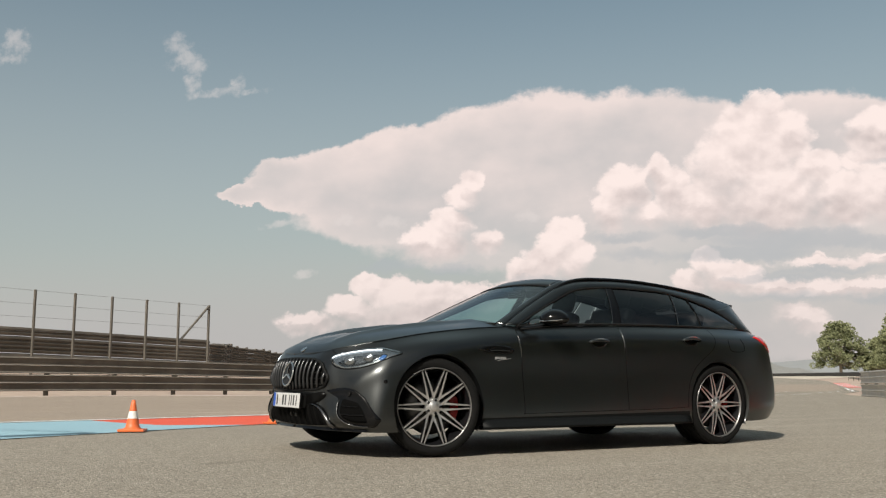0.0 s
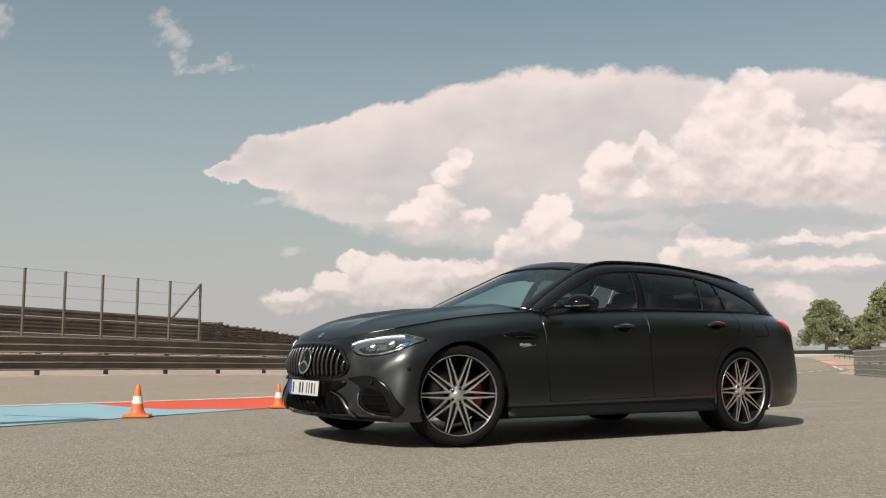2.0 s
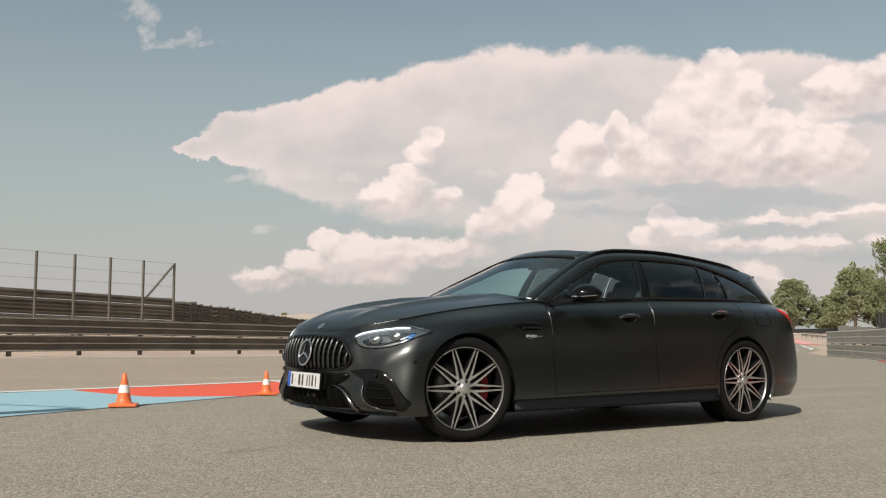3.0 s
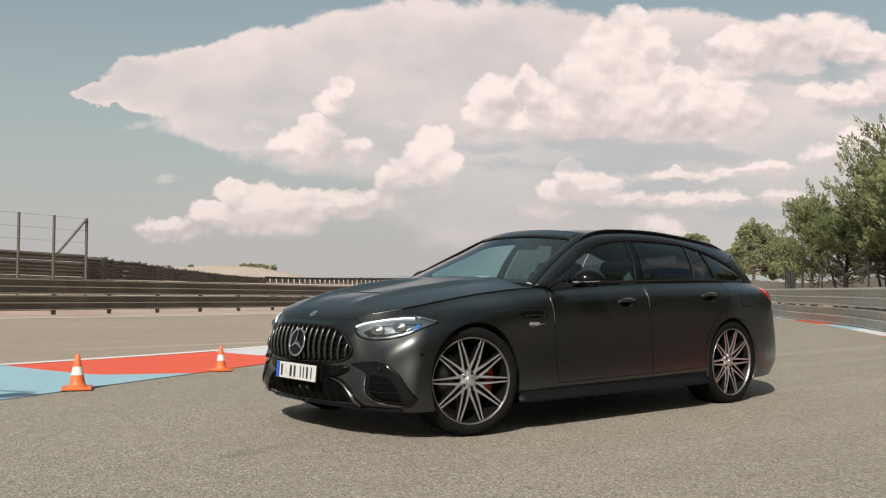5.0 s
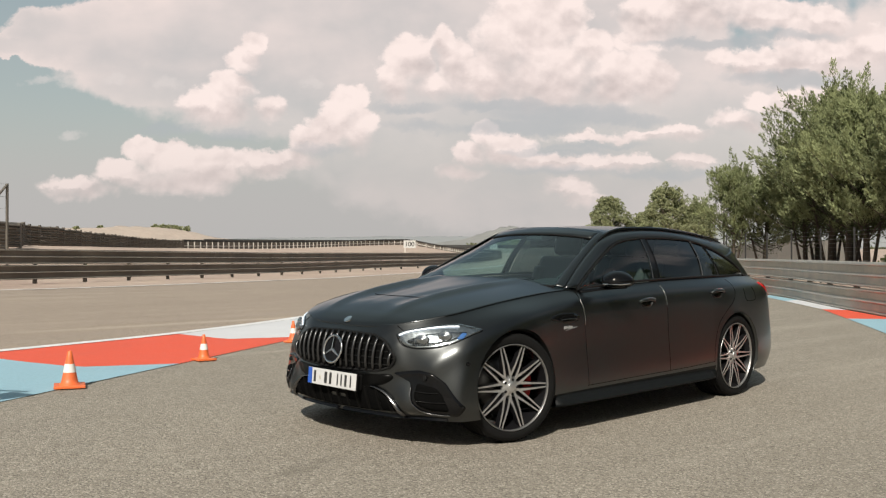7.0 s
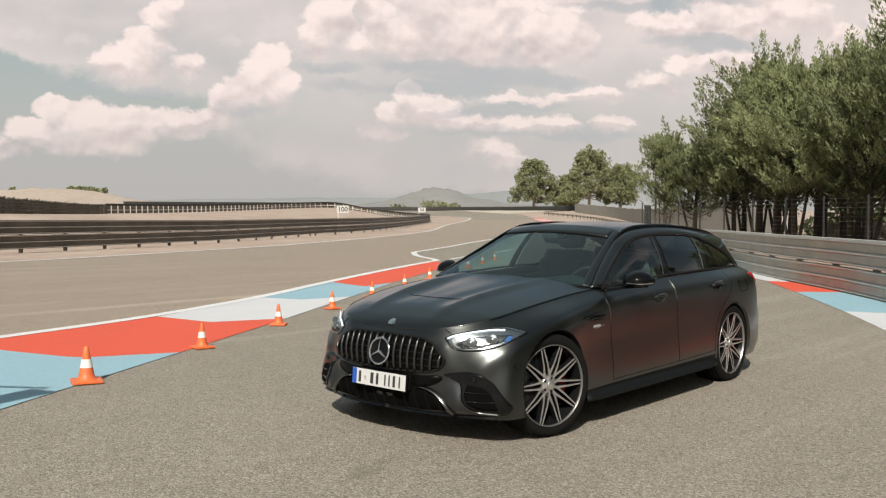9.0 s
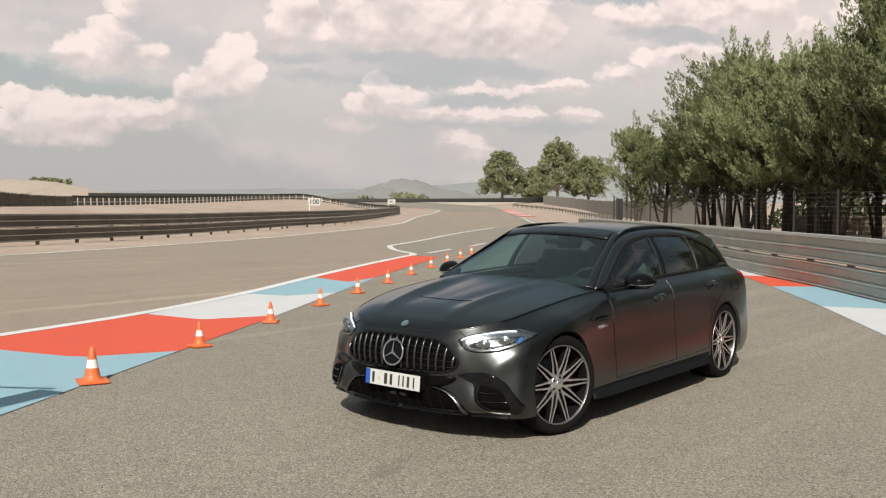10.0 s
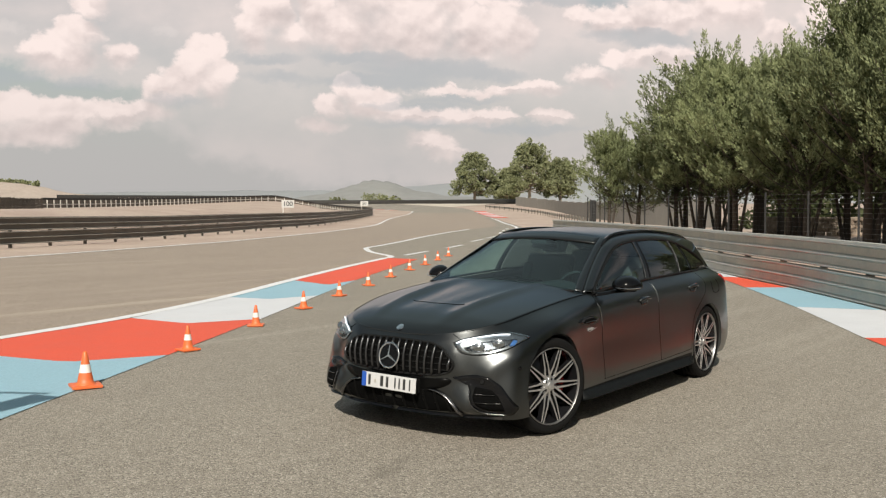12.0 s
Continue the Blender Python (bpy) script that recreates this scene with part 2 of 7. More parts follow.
# ---- materials ----
def material(name, color, rough=0.6, metal=0.0, vary=0.15, scale=6.0, fine=60.0, bump=0.0, bump_scale=80.0, vary2=0.1,
             spec=0.5, tint=None, coat=0.0, island=0.0, rough_vary=0.1, trans=0.0, coat_rough=0.05):
    """A procedural surface: two scales of colour variation, roughness variation and fine relief, in metres."""
    mat = bpy.data.materials.new(name)
    mat.use_nodes = True
    t = mat.node_tree
    t.nodes.clear()
    c = Calc(t)
    out, p = t.nodes.new("ShaderNodeOutputMaterial"), t.nodes.new("ShaderNodeBsdfPrincipled")
    t.links.new(p.outputs[0], out.inputs[0])
    pos = t.nodes.new("ShaderNodeNewGeometry").outputs["Position"]
    big = c.noise(pos, scale, 5, 0.6)
    small = c.noise(pos, fine, 4, 0.6)
    value = c.m("ADD", c.m("MULTIPLY_ADD", big, 2 * vary, 1 - vary), c.m("MULTIPLY_ADD", small, 2 * vary2, -vary2))
    if island:
        isl = t.nodes.new("ShaderNodeNewGeometry").outputs["Random Per Island"]
        value = c.m("MULTIPLY", value, c.m("MULTIPLY_ADD", isl, 2 * island, 1 - island))
    col = c.mix(c.ramp(big, 0.35, 0.65), tuple(color), tuple(tint or color))
    n = t.nodes.new("ShaderNodeVectorMath")
    n.operation = "SCALE"
    t.links.new(col, n.inputs[0])
    t.links.new(value, n.inputs["Scale"])
    t.links.new(n.outputs[0], p.inputs["Base Color"])
    t.links.new(c.m("MULTIPLY_ADD", big, 2 * rough_vary, rough - rough_vary, clamp=True), p.inputs["Roughness"])
    p.inputs["Metallic"].default_value = metal
    p.inputs["Specular IOR Level"].default_value = spec
    p.inputs["Coat Weight"].default_value = coat
    p.inputs["Coat Roughness"].default_value = coat_rough
    p.inputs["Transmission Weight"].default_value = trans
    if bump:
        b = t.nodes.new("ShaderNodeBump")
        b.inputs["Strength"].default_value, b.inputs["Distance"].default_value = 1.0, bump
        t.links.new(c.noise(pos, bump_scale, 5, 0.65), b.inputs["Height"])
        t.links.new(b.outputs[0], p.inputs["Normal"])
    return mat


def glass(name, tint, ior=1.5):
    mat = bpy.data.materials.new(name)
    mat.use_nodes = True
    t = mat.node_tree
    t.nodes.clear()
    c = Calc(t)
    out, mx = t.nodes.new("ShaderNodeOutputMaterial"), t.nodes.new("ShaderNodeMixShader")
    tr, gl, lw = t.nodes.new("ShaderNodeBsdfTransparent"), t.nodes.new("ShaderNodeBsdfGlossy"), t.nodes.new("ShaderNodeLayerWeight")
    tr.inputs[0].default_value = (*tint, 1)
    gl.inputs["Roughness"].default_value = 0.02
    lw.inputs[0].default_value = 0.5
    r0 = ((ior - 1) / (ior + 1)) ** 2 * 1.6
    t.links.new(c.m("MULTIPLY_ADD", c.m("POWER", lw.outputs["Facing"], 4.0), 1 - r0, r0), mx.inputs[0])
    t.links.new(tr.outputs[0], mx.inputs[1])
    t.links.new(gl.outputs[0], mx.inputs[2])
    t.links.new(mx.outputs[0], out.inputs[0])
    return mat


def glow(name, color, strength):
    mat = bpy.data.materials.new(name)
    mat.use_nodes = True
    p = mat.node_tree.nodes["Principled BSDF"]
    p.inputs["Base Color"].default_value = (*color, 1)
    p.inputs["Roughness"].default_value = 0.2
    p.inputs["Emission Color"].default_value = (*color, 1)
    p.inputs["Emission Strength"].default_value = strength
    return mat


def asphalt(name, light, dark, stone, scar=None, streaks=0.16):
    """Worn asphalt: pale binder, visible stones, patches, tyre marks along the track and a few dark scars."""
    mat = bpy.data.materials.new(name)
    mat.use_nodes = True
    t = mat.node_tree
    t.nodes.clear()
    c = Calc(t)
    out, p = t.nodes.new("ShaderNodeOutputMaterial"), t.nodes.new("ShaderNodeBsdfPrincipled")
    t.links.new(p.outputs[0], out.inputs[0])
    pos = t.nodes.new("ShaderNodeNewGeometry").outputs["Position"]
    v = t.nodes.new("ShaderNodeTexVoronoi")
    v.feature = "F1"
    v.inputs["Scale"].default_value = 88
    t.links.new(pos, v.inputs["Vector"])
    stones = c.ramp(v.outputs["Distance"], 0.15, 0.6)
    tone = t.nodes.new("ShaderNodeSeparateColor")
    t.links.new(v.outputs["Color"], tone.inputs[0])
    patch = c.noise(pos, 0.35, 5, 0.6)
    mid = c.noise(pos, 2.3, 5, 0.6)
    col = c.mix(c.ramp(patch, 0.2, 0.8), dark, light)
    col = c.mix(c.m("MULTIPLY", c.ramp(tone.outputs[0], 0.55, 0.95), 0.70), col, stone)
    col = c.mix(c.m("MULTIPLY", c.ramp(tone.outputs[1], 0.55, 0.95), 0.66), col, tuple(0.25 * x for x in dark))
    col = c.mix(c.m("MULTIPLY", stones, 0.35), col, tuple(0.35 * x for x in dark))
    col = c.mix(c.ramp(mid, 0.35, 0.75, 0.0, 0.12), col, tuple(0.55 * x for x in dark))
    # long streaks along the track
    turn = t.nodes.new("ShaderNodeMapping")
    turn.inputs["Rotation"].default_value = (0, 0, radians(-26))
    turn.inputs["Scale"].default_value = (0.03, 0.9, 1)
    t.links.new(pos, turn.inputs[0])
    streak = c.noise(turn.outputs[0], 2.2, 4, 0.6)
    col = c.mix(c.ramp(streak, 0.52, 0.74, 0.0, streaks), col, tuple(0.6 * x for x in dark))
    col = c.mix(c.ramp(streak, 0.46, 0.28, 0.0, 0.8 * streaks), col, stone)
    if scar:
        # a dark scuffed track worn across the surface
        lay = t.nodes.new("ShaderNodeMapping")
        lay.vector_type = "TEXTURE"
        lay.inputs["Location"].default_value = (*scar[:2], 0)
        lay.inputs["Rotation"].default_value = (0, 0, scar[2])
        lay.inputs["Scale"].default_value = (*scar[3:], 1)
        t.links.new(pos, lay.inputs[0])
        ball = t.nodes.new("ShaderNodeVectorMath")
        ball.operation = "LENGTH"
        t.links.new(lay.outputs[0], ball.inputs[0])
        worn = c.m("MULTIPLY_ADD", c.noise(pos, 9, 6, 0.65), 2.2, c.m("MULTIPLY_ADD", ball.outputs["Value"], -1.0, -0.35))
        col = c.mix(c.ramp(worn, 0.0, 0.9, 0.0, 0.60), col, tuple(0.5 * x for x in dark))
    t.links.new(col, p.inputs["Base Color"])
    p.inputs["Roughness"].default_value = 0.82
    p.inputs["Specular IOR Level"].default_value = 0.35
    b = t.nodes.new("ShaderNodeBump")
    b.inputs["Strength"].default_value, b.inputs["Distance"].default_value = 0.9, 0.004
    b.invert = True
    t.links.new(v.outputs["Distance"], b.inputs["Height"])
    t.links.new(b.outputs[0], p.inputs["Normal"])
    return mat


M_ASPHALT = asphalt("sun-bleached asphalt", (0.370, 0.329, 0.270), (0.316, 0.281, 0.232), (0.62, 0.56, 0.48), (-2.80, -0.52, radians(22), 0.62, 0.20))
M_TRACK = asphalt("racing asphalt", (0.460, 0.376, 0.306), (0.389, 0.319, 0.259), (0.60, 0.50, 0.41), streaks=0.42)
M_DIRT = material("dry pinkish earth", (0.425, 0.322, 0.268), 0.95, vary=0.25, scale=0.25, fine=3.5, tint=(0.45, 0.36, 0.295), bump=0.03, bump_scale=9, vary2=0.25)
M_RED = material("red track paint", (0.72, 0.098, 0.048), 0.7, vary=0.10, scale=1.2, fine=38, vary2=0.26, bump=0.002, bump_scale=160)
M_BLUE = material("pale blue track paint", (0.29, 0.465, 0.55), 0.7, vary=0.10, scale=1.0, fine=34, vary2=0.20, bump=0.002, bump_scale=160)
M_WHITE = material("white track paint", (0.63, 0.637, 0.66), 0.7, vary=0.10, scale=1.4, fine=40, vary2=0.12, bump=0.002, bump_scale=160)
M_LINE = material("worn white line paint", (0.73, 0.73, 0.735), 0.75, vary=0.14, scale=2.0, fine=25, vary2=0.16)
M_GALV = material("weathered galvanised steel", (0.42, 0.41, 0.375), 0.42, 0.75, vary=0.25, scale=1.5, fine=14, vary2=0.15, tint=(0.47, 0.44, 0.385), rough_vary=0.10)
M_GALVD = material("dark weathered galvanised steel", (0.135, 0.115, 0.095), 0.6, 0.35, vary=0.3, scale=0.8, fine=10, vary2=0.18, tint=(0.17, 0.145, 0.12))
# pale steel for caps and bolts, and for highlights painted along the beam ridges
M_GALVT = material("pale galvanised steel, also for painted ridge highlights", (0.56, 0.54, 0.50), 0.5, 0.4, vary=0.2, scale=2, fine=12)
M_POST = material("grey steel post", (0.15, 0.135, 0.115), 0.6, 0.3, vary=0.2, scale=3, fine=30)
M_WIRE = material("steel wire", (0.22, 0.21, 0.2), 0.5, 0.5)
M_BELT = material("black conveyor belt facing", (0.028, 0.026, 0.024), 0.7, vary=0.3, scale=0.3, fine=4)
M_CONCRETE = material("pale concrete", (0.30, 0.285, 0.255), 0.85, vary=0.18, scale=0.4, fine=8, vary2=0.1)
M_FENCEW = material("white painted rail", (0.66, 0.63, 0.58), 0.6, vary=0.12, scale=0.6, fine=9)
M_SIGN = material("white sign board", (0.56, 0.55, 0.53), 0.5, vary=0.05)
M_INK = material("black sign paint", (0.03, 0.03, 0.03), 0.5)
M_CONE = material("orange cone plastic", (0.78, 0.165, 0.045), 0.45, vary=0.10, scale=9, fine=70, vary2=0.12, tint=(0.68, 0.15, 0.05))
M_CONEW = material("white reflective sleeve", (0.74, 0.72, 0.69), 0.4, vary=0.08, scale=14, fine=90)
M_BARK = material("dark grey bark", (0.065, 0.050, 0.038), 0.9, vary=0.3, scale=3, fine=25, bump=0.02, bump_scale=14)
M_BARKP = material("pale eucalyptus bark", (0.30, 0.26, 0.21), 0.85, vary=0.3, scale=1.2, fine=9)
# the haze of distance is mixed into these two hill colours
M_HILL = material("far hill with haze put into its colour", (0.245, 0.245, 0.236), 0.95, vary=0.16, scale=0.006, fine=0.03, vary2=0.2)
M_HILLF = material("paler far range with haze put into its colour", (0.275, 0.285, 0.29), 0.95, vary=0.08, scale=0.002, fine=0.01, vary2=0.1)
M_SANDHILL = material("bare sandy mound", (0.43, 0.355, 0.30), 0.95, vary=0.2, scale=0.04, fine=0.4, vary2=0.2)
M_SHRUB = material("dull green scrub", (0.13, 0.14, 0.075), 0.85, vary=0.25, scale=0.5, fine=4, island=0.3)


def leaf_material(name, dark, light):
    mat = bpy.data.materials.new(name)
    mat.use_nodes = True
    t = mat.node_tree
    t.nodes.clear()
    c = Calc(t)
    out, p = t.nodes.new("ShaderNodeOutputMaterial"), t.nodes.new("ShaderNodeBsdfPrincipled")
    g = t.nodes.new("ShaderNodeNewGeometry")
    r = t.nodes.new("ShaderNodeObjectInfo").outputs["Random"]
    big = c.noise(g.outputs["Position"], 0.8, 3, 0.5)
    f = c.m("ADD", c.m("MULTIPLY", g.outputs["Random Per Island"], 0.40), c.m("MULTIPLY_ADD", big, 0.9, c.m("MULTIPLY_ADD", r, 0.3, -0.30)), clamp=True)
    t.links.new(c.mix(f, dark, light), p.inputs["Base Color"])
    p.inputs["Roughness"].default_value = 0.7
    p.inputs["Specular IOR Level"].default_value = 0.3
    tr = t.nodes.new("ShaderNodeBsdfTranslucent")
    t.links.new(c.mix(0.5, c.mix(f, dark, light), (0.20, 0.24, 0.06)), tr.inputs[0])
    mx = t.nodes.new("ShaderNodeMixShader")
    mx.inputs[0].default_value = 0.16
    t.links.new(p.outputs[0], mx.inputs[1])
    t.links.new(tr.outputs[0], mx.inputs[2])
    t.links.new(mx.outputs[0], out.inputs[0])
    return mat


M_CYPRESS = leaf_material("grey-green cypress sprays", (0.026, 0.037, 0.017), (0.41, 0.455, 0.23))
M_EUCA = leaf_material("olive eucalyptus leaves", (0.100, 0.116, 0.058), (0.39, 0.41, 0.23))
# leaf colours darkened to stand in for shade inside and under the conifers
M_LEAFSHADE = leaf_material("leaves with tree shade put into their colour", (0.020, 0.028, 0.013), (0.12, 0.14, 0.06))


# ---- small mesh helpers ----
def link(name, data, mat=None, parent=None):
    ob = new(name, data)
    if mat is not None and not data.materials:
        data.materials.append(mat)
    if parent is not None:
        ob.parent = parent
    return ob


def part(name, bm, mat, parent=None, label="", smooth=False):
    me = bpy.data.meshes.new(name)
    bm.to_mesh(me)
    bm.free()
    if smooth:
        for f in me.polygons:
            f.use_smooth = True
    ob = link(name, me, mat, parent)
    if label:
        ob["label"] = label
    return ob


def raw(name, verts, faces, mat, parent=None, label="", smooth=False):
    me = bpy.data.meshes.new(name)
    me.from_pydata([tuple(v) for v in verts], [], [tuple(f) for f in faces])
    if smooth:
        me.polygons.foreach_set("use_smooth", [True] * len(me.polygons))
    me.update()
    ob = link(name, me, mat, parent)
    if label:
        ob["label"] = label
    return ob


def thing(name, label, category, group="", kind="", at=None):
    ob = new(name)
    ob.empty_display_size = 0.2
    if at is not None:
        ob.matrix_world = at
    return tagged(ob, label, category, group, kind)


def box(bm, cx, cy, cz, sx, sy, sz, m=None, bevel=0.0):
    g = bmesh.ops.create_cube(bm, size=1.0, matrix=(m or Matrix()) @ Matrix.Translation((cx, cy, cz)) @ Matrix.Diagonal((sx, sy, sz, 1)))
    if bevel:
        es = list({e for v in g["verts"] for e in v.link_edges})
        bmesh.ops.bevel(bm, geom=es, offset=bevel, segments=2, affect="EDGES", profile=0.6)


def rod(bm, a, b, r, seg=8, r2=None):
    a, b = Vector(a), Vector(b)
    d = b - a
    m = Matrix.Translation((a + b) / 2) @ d.to_track_quat("Z", "Y").to_matrix().to_4x4()
    bmesh.ops.create_cone(bm, cap_ends=True, segments=seg, radius1=r, radius2=r if r2 is None else r2, depth=d.length, matrix=m)


def lathe(bm, profile, seg=32, m=None, cap=False):
    """Turn a profile of (radius, height) about z."""
    m = m or Matrix()
    rings = []
    for r, h in profile:
        rings.append([bm.verts.new(m @ Vector((r * math.cos(2 * math.pi * k / seg), r * math.sin(2 * math.pi * k / seg), h))) for k in range(seg)])
    for a, b in zip(rings, rings[1:]):
        for k in range(seg):
            bm.faces.new((a[k], a[(k + 1) % seg], b[(k + 1) % seg], b[k]))
    if cap:
        bm.faces.new(rings[0][::-1])
        bm.faces.new(rings[-1])


def smooth_line(pts, n):
    """Catmull-Rom through points, n samples evenly by chord length."""
    p = np.array(pts, float)
    d = np.concatenate([[0], np.cumsum(np.maximum(np.linalg.norm(np.diff(p, axis=0), axis=1) ** 0.5, 1e-6))])
    out = []
    for s in np.linspace(0, d[-1], n):
        i = min(max(int(np.searchsorted(d, s, "right")) - 1, 0), len(p) - 2)
        h = d[i + 1] - d[i]
        f = (s - d[i]) / h
        m0 = (p[i + 1] - p[i - 1]) / (d[i + 1] - d[i - 1]) * h if i > 0 else p[i + 1] - p[i]
        m1 = (p[i + 2] - p[i]) / (d[i + 2] - d[i]) * h if i + 2 < len(p) else p[i + 1] - p[i]
        out.append((2 * f**3 - 3 * f**2 + 1) * p[i] + (f**3 - 2 * f**2 + f) * m0 + (3 * f**2 - 2 * f**3) * p[i + 1] + (f**3 - f**2) * m1)
    return np.array(out)


def even(line, step):
    """Points at even steps along a polyline."""
    p = np.array(line, float)
    d = np.concatenate([[0], np.cumsum(np.linalg.norm(np.diff(p, axis=0), axis=1))])
    s = np.arange(0, d[-1], step)
    return np.stack([np.interp(s, d, p[:, k]) for k in range(p.shape[1])], 1)


def grid_faces(rows, cols, flip=False):
    out = []
    for i in range(rows - 1):
        for j in range(cols - 1):
            q = (i * cols + j, i * cols + j + 1, (i + 1) * cols + j + 1, (i + 1) * cols + j)
            out.append(q[::-1] if flip else q)
    return out


# ---- the ground and the track ----
RAIL_L = smooth_line([(-75, 4), (-40, 12.5), (-15, 19.8), (-1.3, 24.3), (3.4, 26.6), (10.5, 30.3), (18.5, 34.4), (26, 38.6), (37.5, 45.7)], 110)
RAIL_L2 = smooth_line([(37.5, 45.7), (43, 48.6), (50, 53), (64, 63.4), (80, 76), (98, 90), (112, 102), (118, 110)], 70)
BANK = np.concatenate([RAIL_L[::6], RAIL_L2[1::6]])
BANK_WAY = np.gradient(BANK, axis=0)
BANK_WAY /= np.linalg.norm(BANK_WAY, axis=1)[:, None]


def lie(x, y):
    """Height of the land: level round the car, rising where the track bends, with a bank behind the far barrier."""
    s = 0.6 * x + 0.8 * y
    q = max(0.0, min(s, 230) - 100)
    h = 0.00014 * q * q + (0.002 * min(s - 230, 400) if s > 230 else 0)
    # slight camber falling away from the track where the car stands
    h += 0.0124 * max(min(y, 2.0) - 2.0, -12.0) * min(max((10.0 - x) / 6.0, 0.0), 1.0)
    h += 0.15 * min(max((y - 9.0) / 10.0, 0.0), 1.0) * min(max((22.0 - x) / 20.0, 0.0), 1.0)
    if y > 14:
        d = BANK - (x, y)
        i = int(np.argmin((d * d).sum(1)))
        off = BANK_WAY[i, 0] * -d[i, 1] + BANK_WAY[i, 1] * d[i, 0]
        if off > 1:
            f = min((off - 1) / 11, 1)
            h += 1.5 * f * f * (3 - 2 * f)
    return h


def spread(near, far, n):
    a = np.linspace(-1, 1, n)
    return np.sign(a) * (near * np.abs(a) + (far - near) * np.abs(a) ** 4)


gx, gy = spread(150, 3200, 121), spread(150, 3200, 121)
verts = [(x + 20, y + 20, lie(x + 20, y + 20) - 0.02) for y in gy for x in gx]
ground = tagged(raw("ground", verts, grid_faces(121, 121), M_DIRT, smooth=True), "dry pinkish bare earth reaching to the far hills", "ground", kind="structure")

LEFT = smooth_line([(-90, 5), (-40, 14), (-15, 19.0), (0, 21.9), (6, 23.2), (10, 24.9), (14.4, 27.1), (20, 30.0), (26, 33.2), (39, 40.6), (56.4, 52.3), (89, 78.5), (125, 104.5), (138, 116), (143, 130), (140, 150), (130, 170)], 120)
RIGHT = smooth_line([(-90, -75), (-30, -33), (2, -6.6), (8.7, -0.9), (11.8, 1.45), (14.9, 4.05), (18.7, 7.0), (22, 10.2), (27, 14.6), (31.4, 18.9), (38, 24.5), (48, 31), (57, 37), (73, 49), (101, 69.8), (134, 95), (148, 107), (166, 124), (175, 145), (170, 170), (158, 195)], 120)


def sheet(a, b, cols, dz, name, mat, parent=None, label=""):
    """A strip of ground between two lines."""
    a, b = np.array(a), np.array(b)
    vs = []
    for p, q in zip(a, b):
        for k in range(cols):
            x, y = p + (q - p) * k / (cols - 1)
            vs.append((x, y, lie(x, y) + dz))
    return raw(name, vs, grid_faces(len(a), cols), mat, parent, label, smooth=True)


road = tagged(sheet(LEFT, RIGHT, 48, 0.0, "road", M_ASPHALT), "worn sun-bleached beige-grey asphalt of a race track", "road", kind="structure")


def offset_line(line, w):
    p = np.array(line)
    d = np.gradient(p, axis=0)
    n = np.stack([-d[:, 1], d[:, 0]], 1) / np.maximum(np.linalg.norm(d, axis=1), 1e-9)[:, None]
    return p + n * w


def stripe(name, line, w, mat, parent, dz=0.012):
    """A painted stripe w wide centred on a line."""
    return sheet(offset_line(line, w / 2), offset_line(line, -w / 2), 2, dz, name, mat, parent)


KERB_OUT = smooth_line([(-9, 5.0), (-6, 5.75), (-3.3, 6.55), (-1.4, 7.03), (0.95, 7.75), (4.05, 9.15), (7.4, 10.95), (11, 12.85), (15.2, 15.0)], 80)
inner = np.concatenate([[(-90, -20), (-60, -9), (-30, -0.5)], KERB_OUT, [(15.9, 15.5), (17.6, 17.8), (20.6, 20.75), (27, 24.3), (32.3, 27.4), (40, 31.6), (48, 35.7), (57, 39.5), (73, 50.5), (101, 71.2), (134, 96)]])
inner = even(inner, 1.9)
outer = even(LEFT[:int(np.argmin(np.abs(LEFT[:104, 0] - 125))) + 1], 0.5)
outer = outer[np.linspace(0, len(outer) - 1, len(inner)).astype(int)]
tagged(sheet(outer, inner, 10, 0.004, "track", M_TRACK), "pale worn racing surface with tyre streaks", "road", kind="structure")
markings = thing("track_markings", "white lines and dashes painted on the asphalt", "road marking", kind="structure")
stripe("edge_line", offset_line(KERB_OUT, 0.06), 0.22, M_LINE, markings)
stripe("edge_line", smooth_line([(15.15, 14.97), (15.9, 15.5), (16.6, 16.4), (17.6, 17.8), (18.9, 19.2), (20.6, 20.75), (23.2, 22.2), (27, 24.3), (32.3, 27.4), (40, 31.6), (48, 35.7)], 70), 0.22, M_LINE, markings)
stripe("edge_line", offset_line(LEFT[:101], -0.18), 0.24, M_LINE, markings, 0.016)
stripe("edge_line", smooth_line([(52, 34.2), (57, 37.6), (64, 42.8), (73, 49.6), (88, 60.5), (101, 70.3)], 30), 0.24, M_LINE, markings)
for a, b in (((16.7, 15.6), (19.6, 16.95)), ((22.2, 18.1), (25.2, 19.5)), ((28.6, 21.5), (31.4, 22.8)), ((32.9, 23.6), (36.2, 25.2)), ((40, 27.6), (42.6, 29.3)), ((45.6, 31.1), (47.4, 32.3)), ((49.8, 33.6), (51.4, 34.7))):
    stripe("dash", [a, b], 0.18, M_LINE, markings)


def at_line(line, x):
    i = int(np.argmin(np.abs(line[:, 0] - x)))
    return i


def painted(name, quads, mat, parent, dz):
    """One painted panel: rows of points (inner ... outer) from its start to its end edge."""
    a, b = quads
    n, m = 10, 14
    a, b = smooth_straight(a, m), smooth_straight(b, m)
    vs = []
    for i in range(n):
        f = i / (n - 1)
        for k in range(m):
            x, y = a[k] * (1 - f) + b[k] * f
            vs.append((x, y, lie(x, y) + dz))
    return raw(name, vs, grid_faces(n, m), mat, parent, smooth=True)


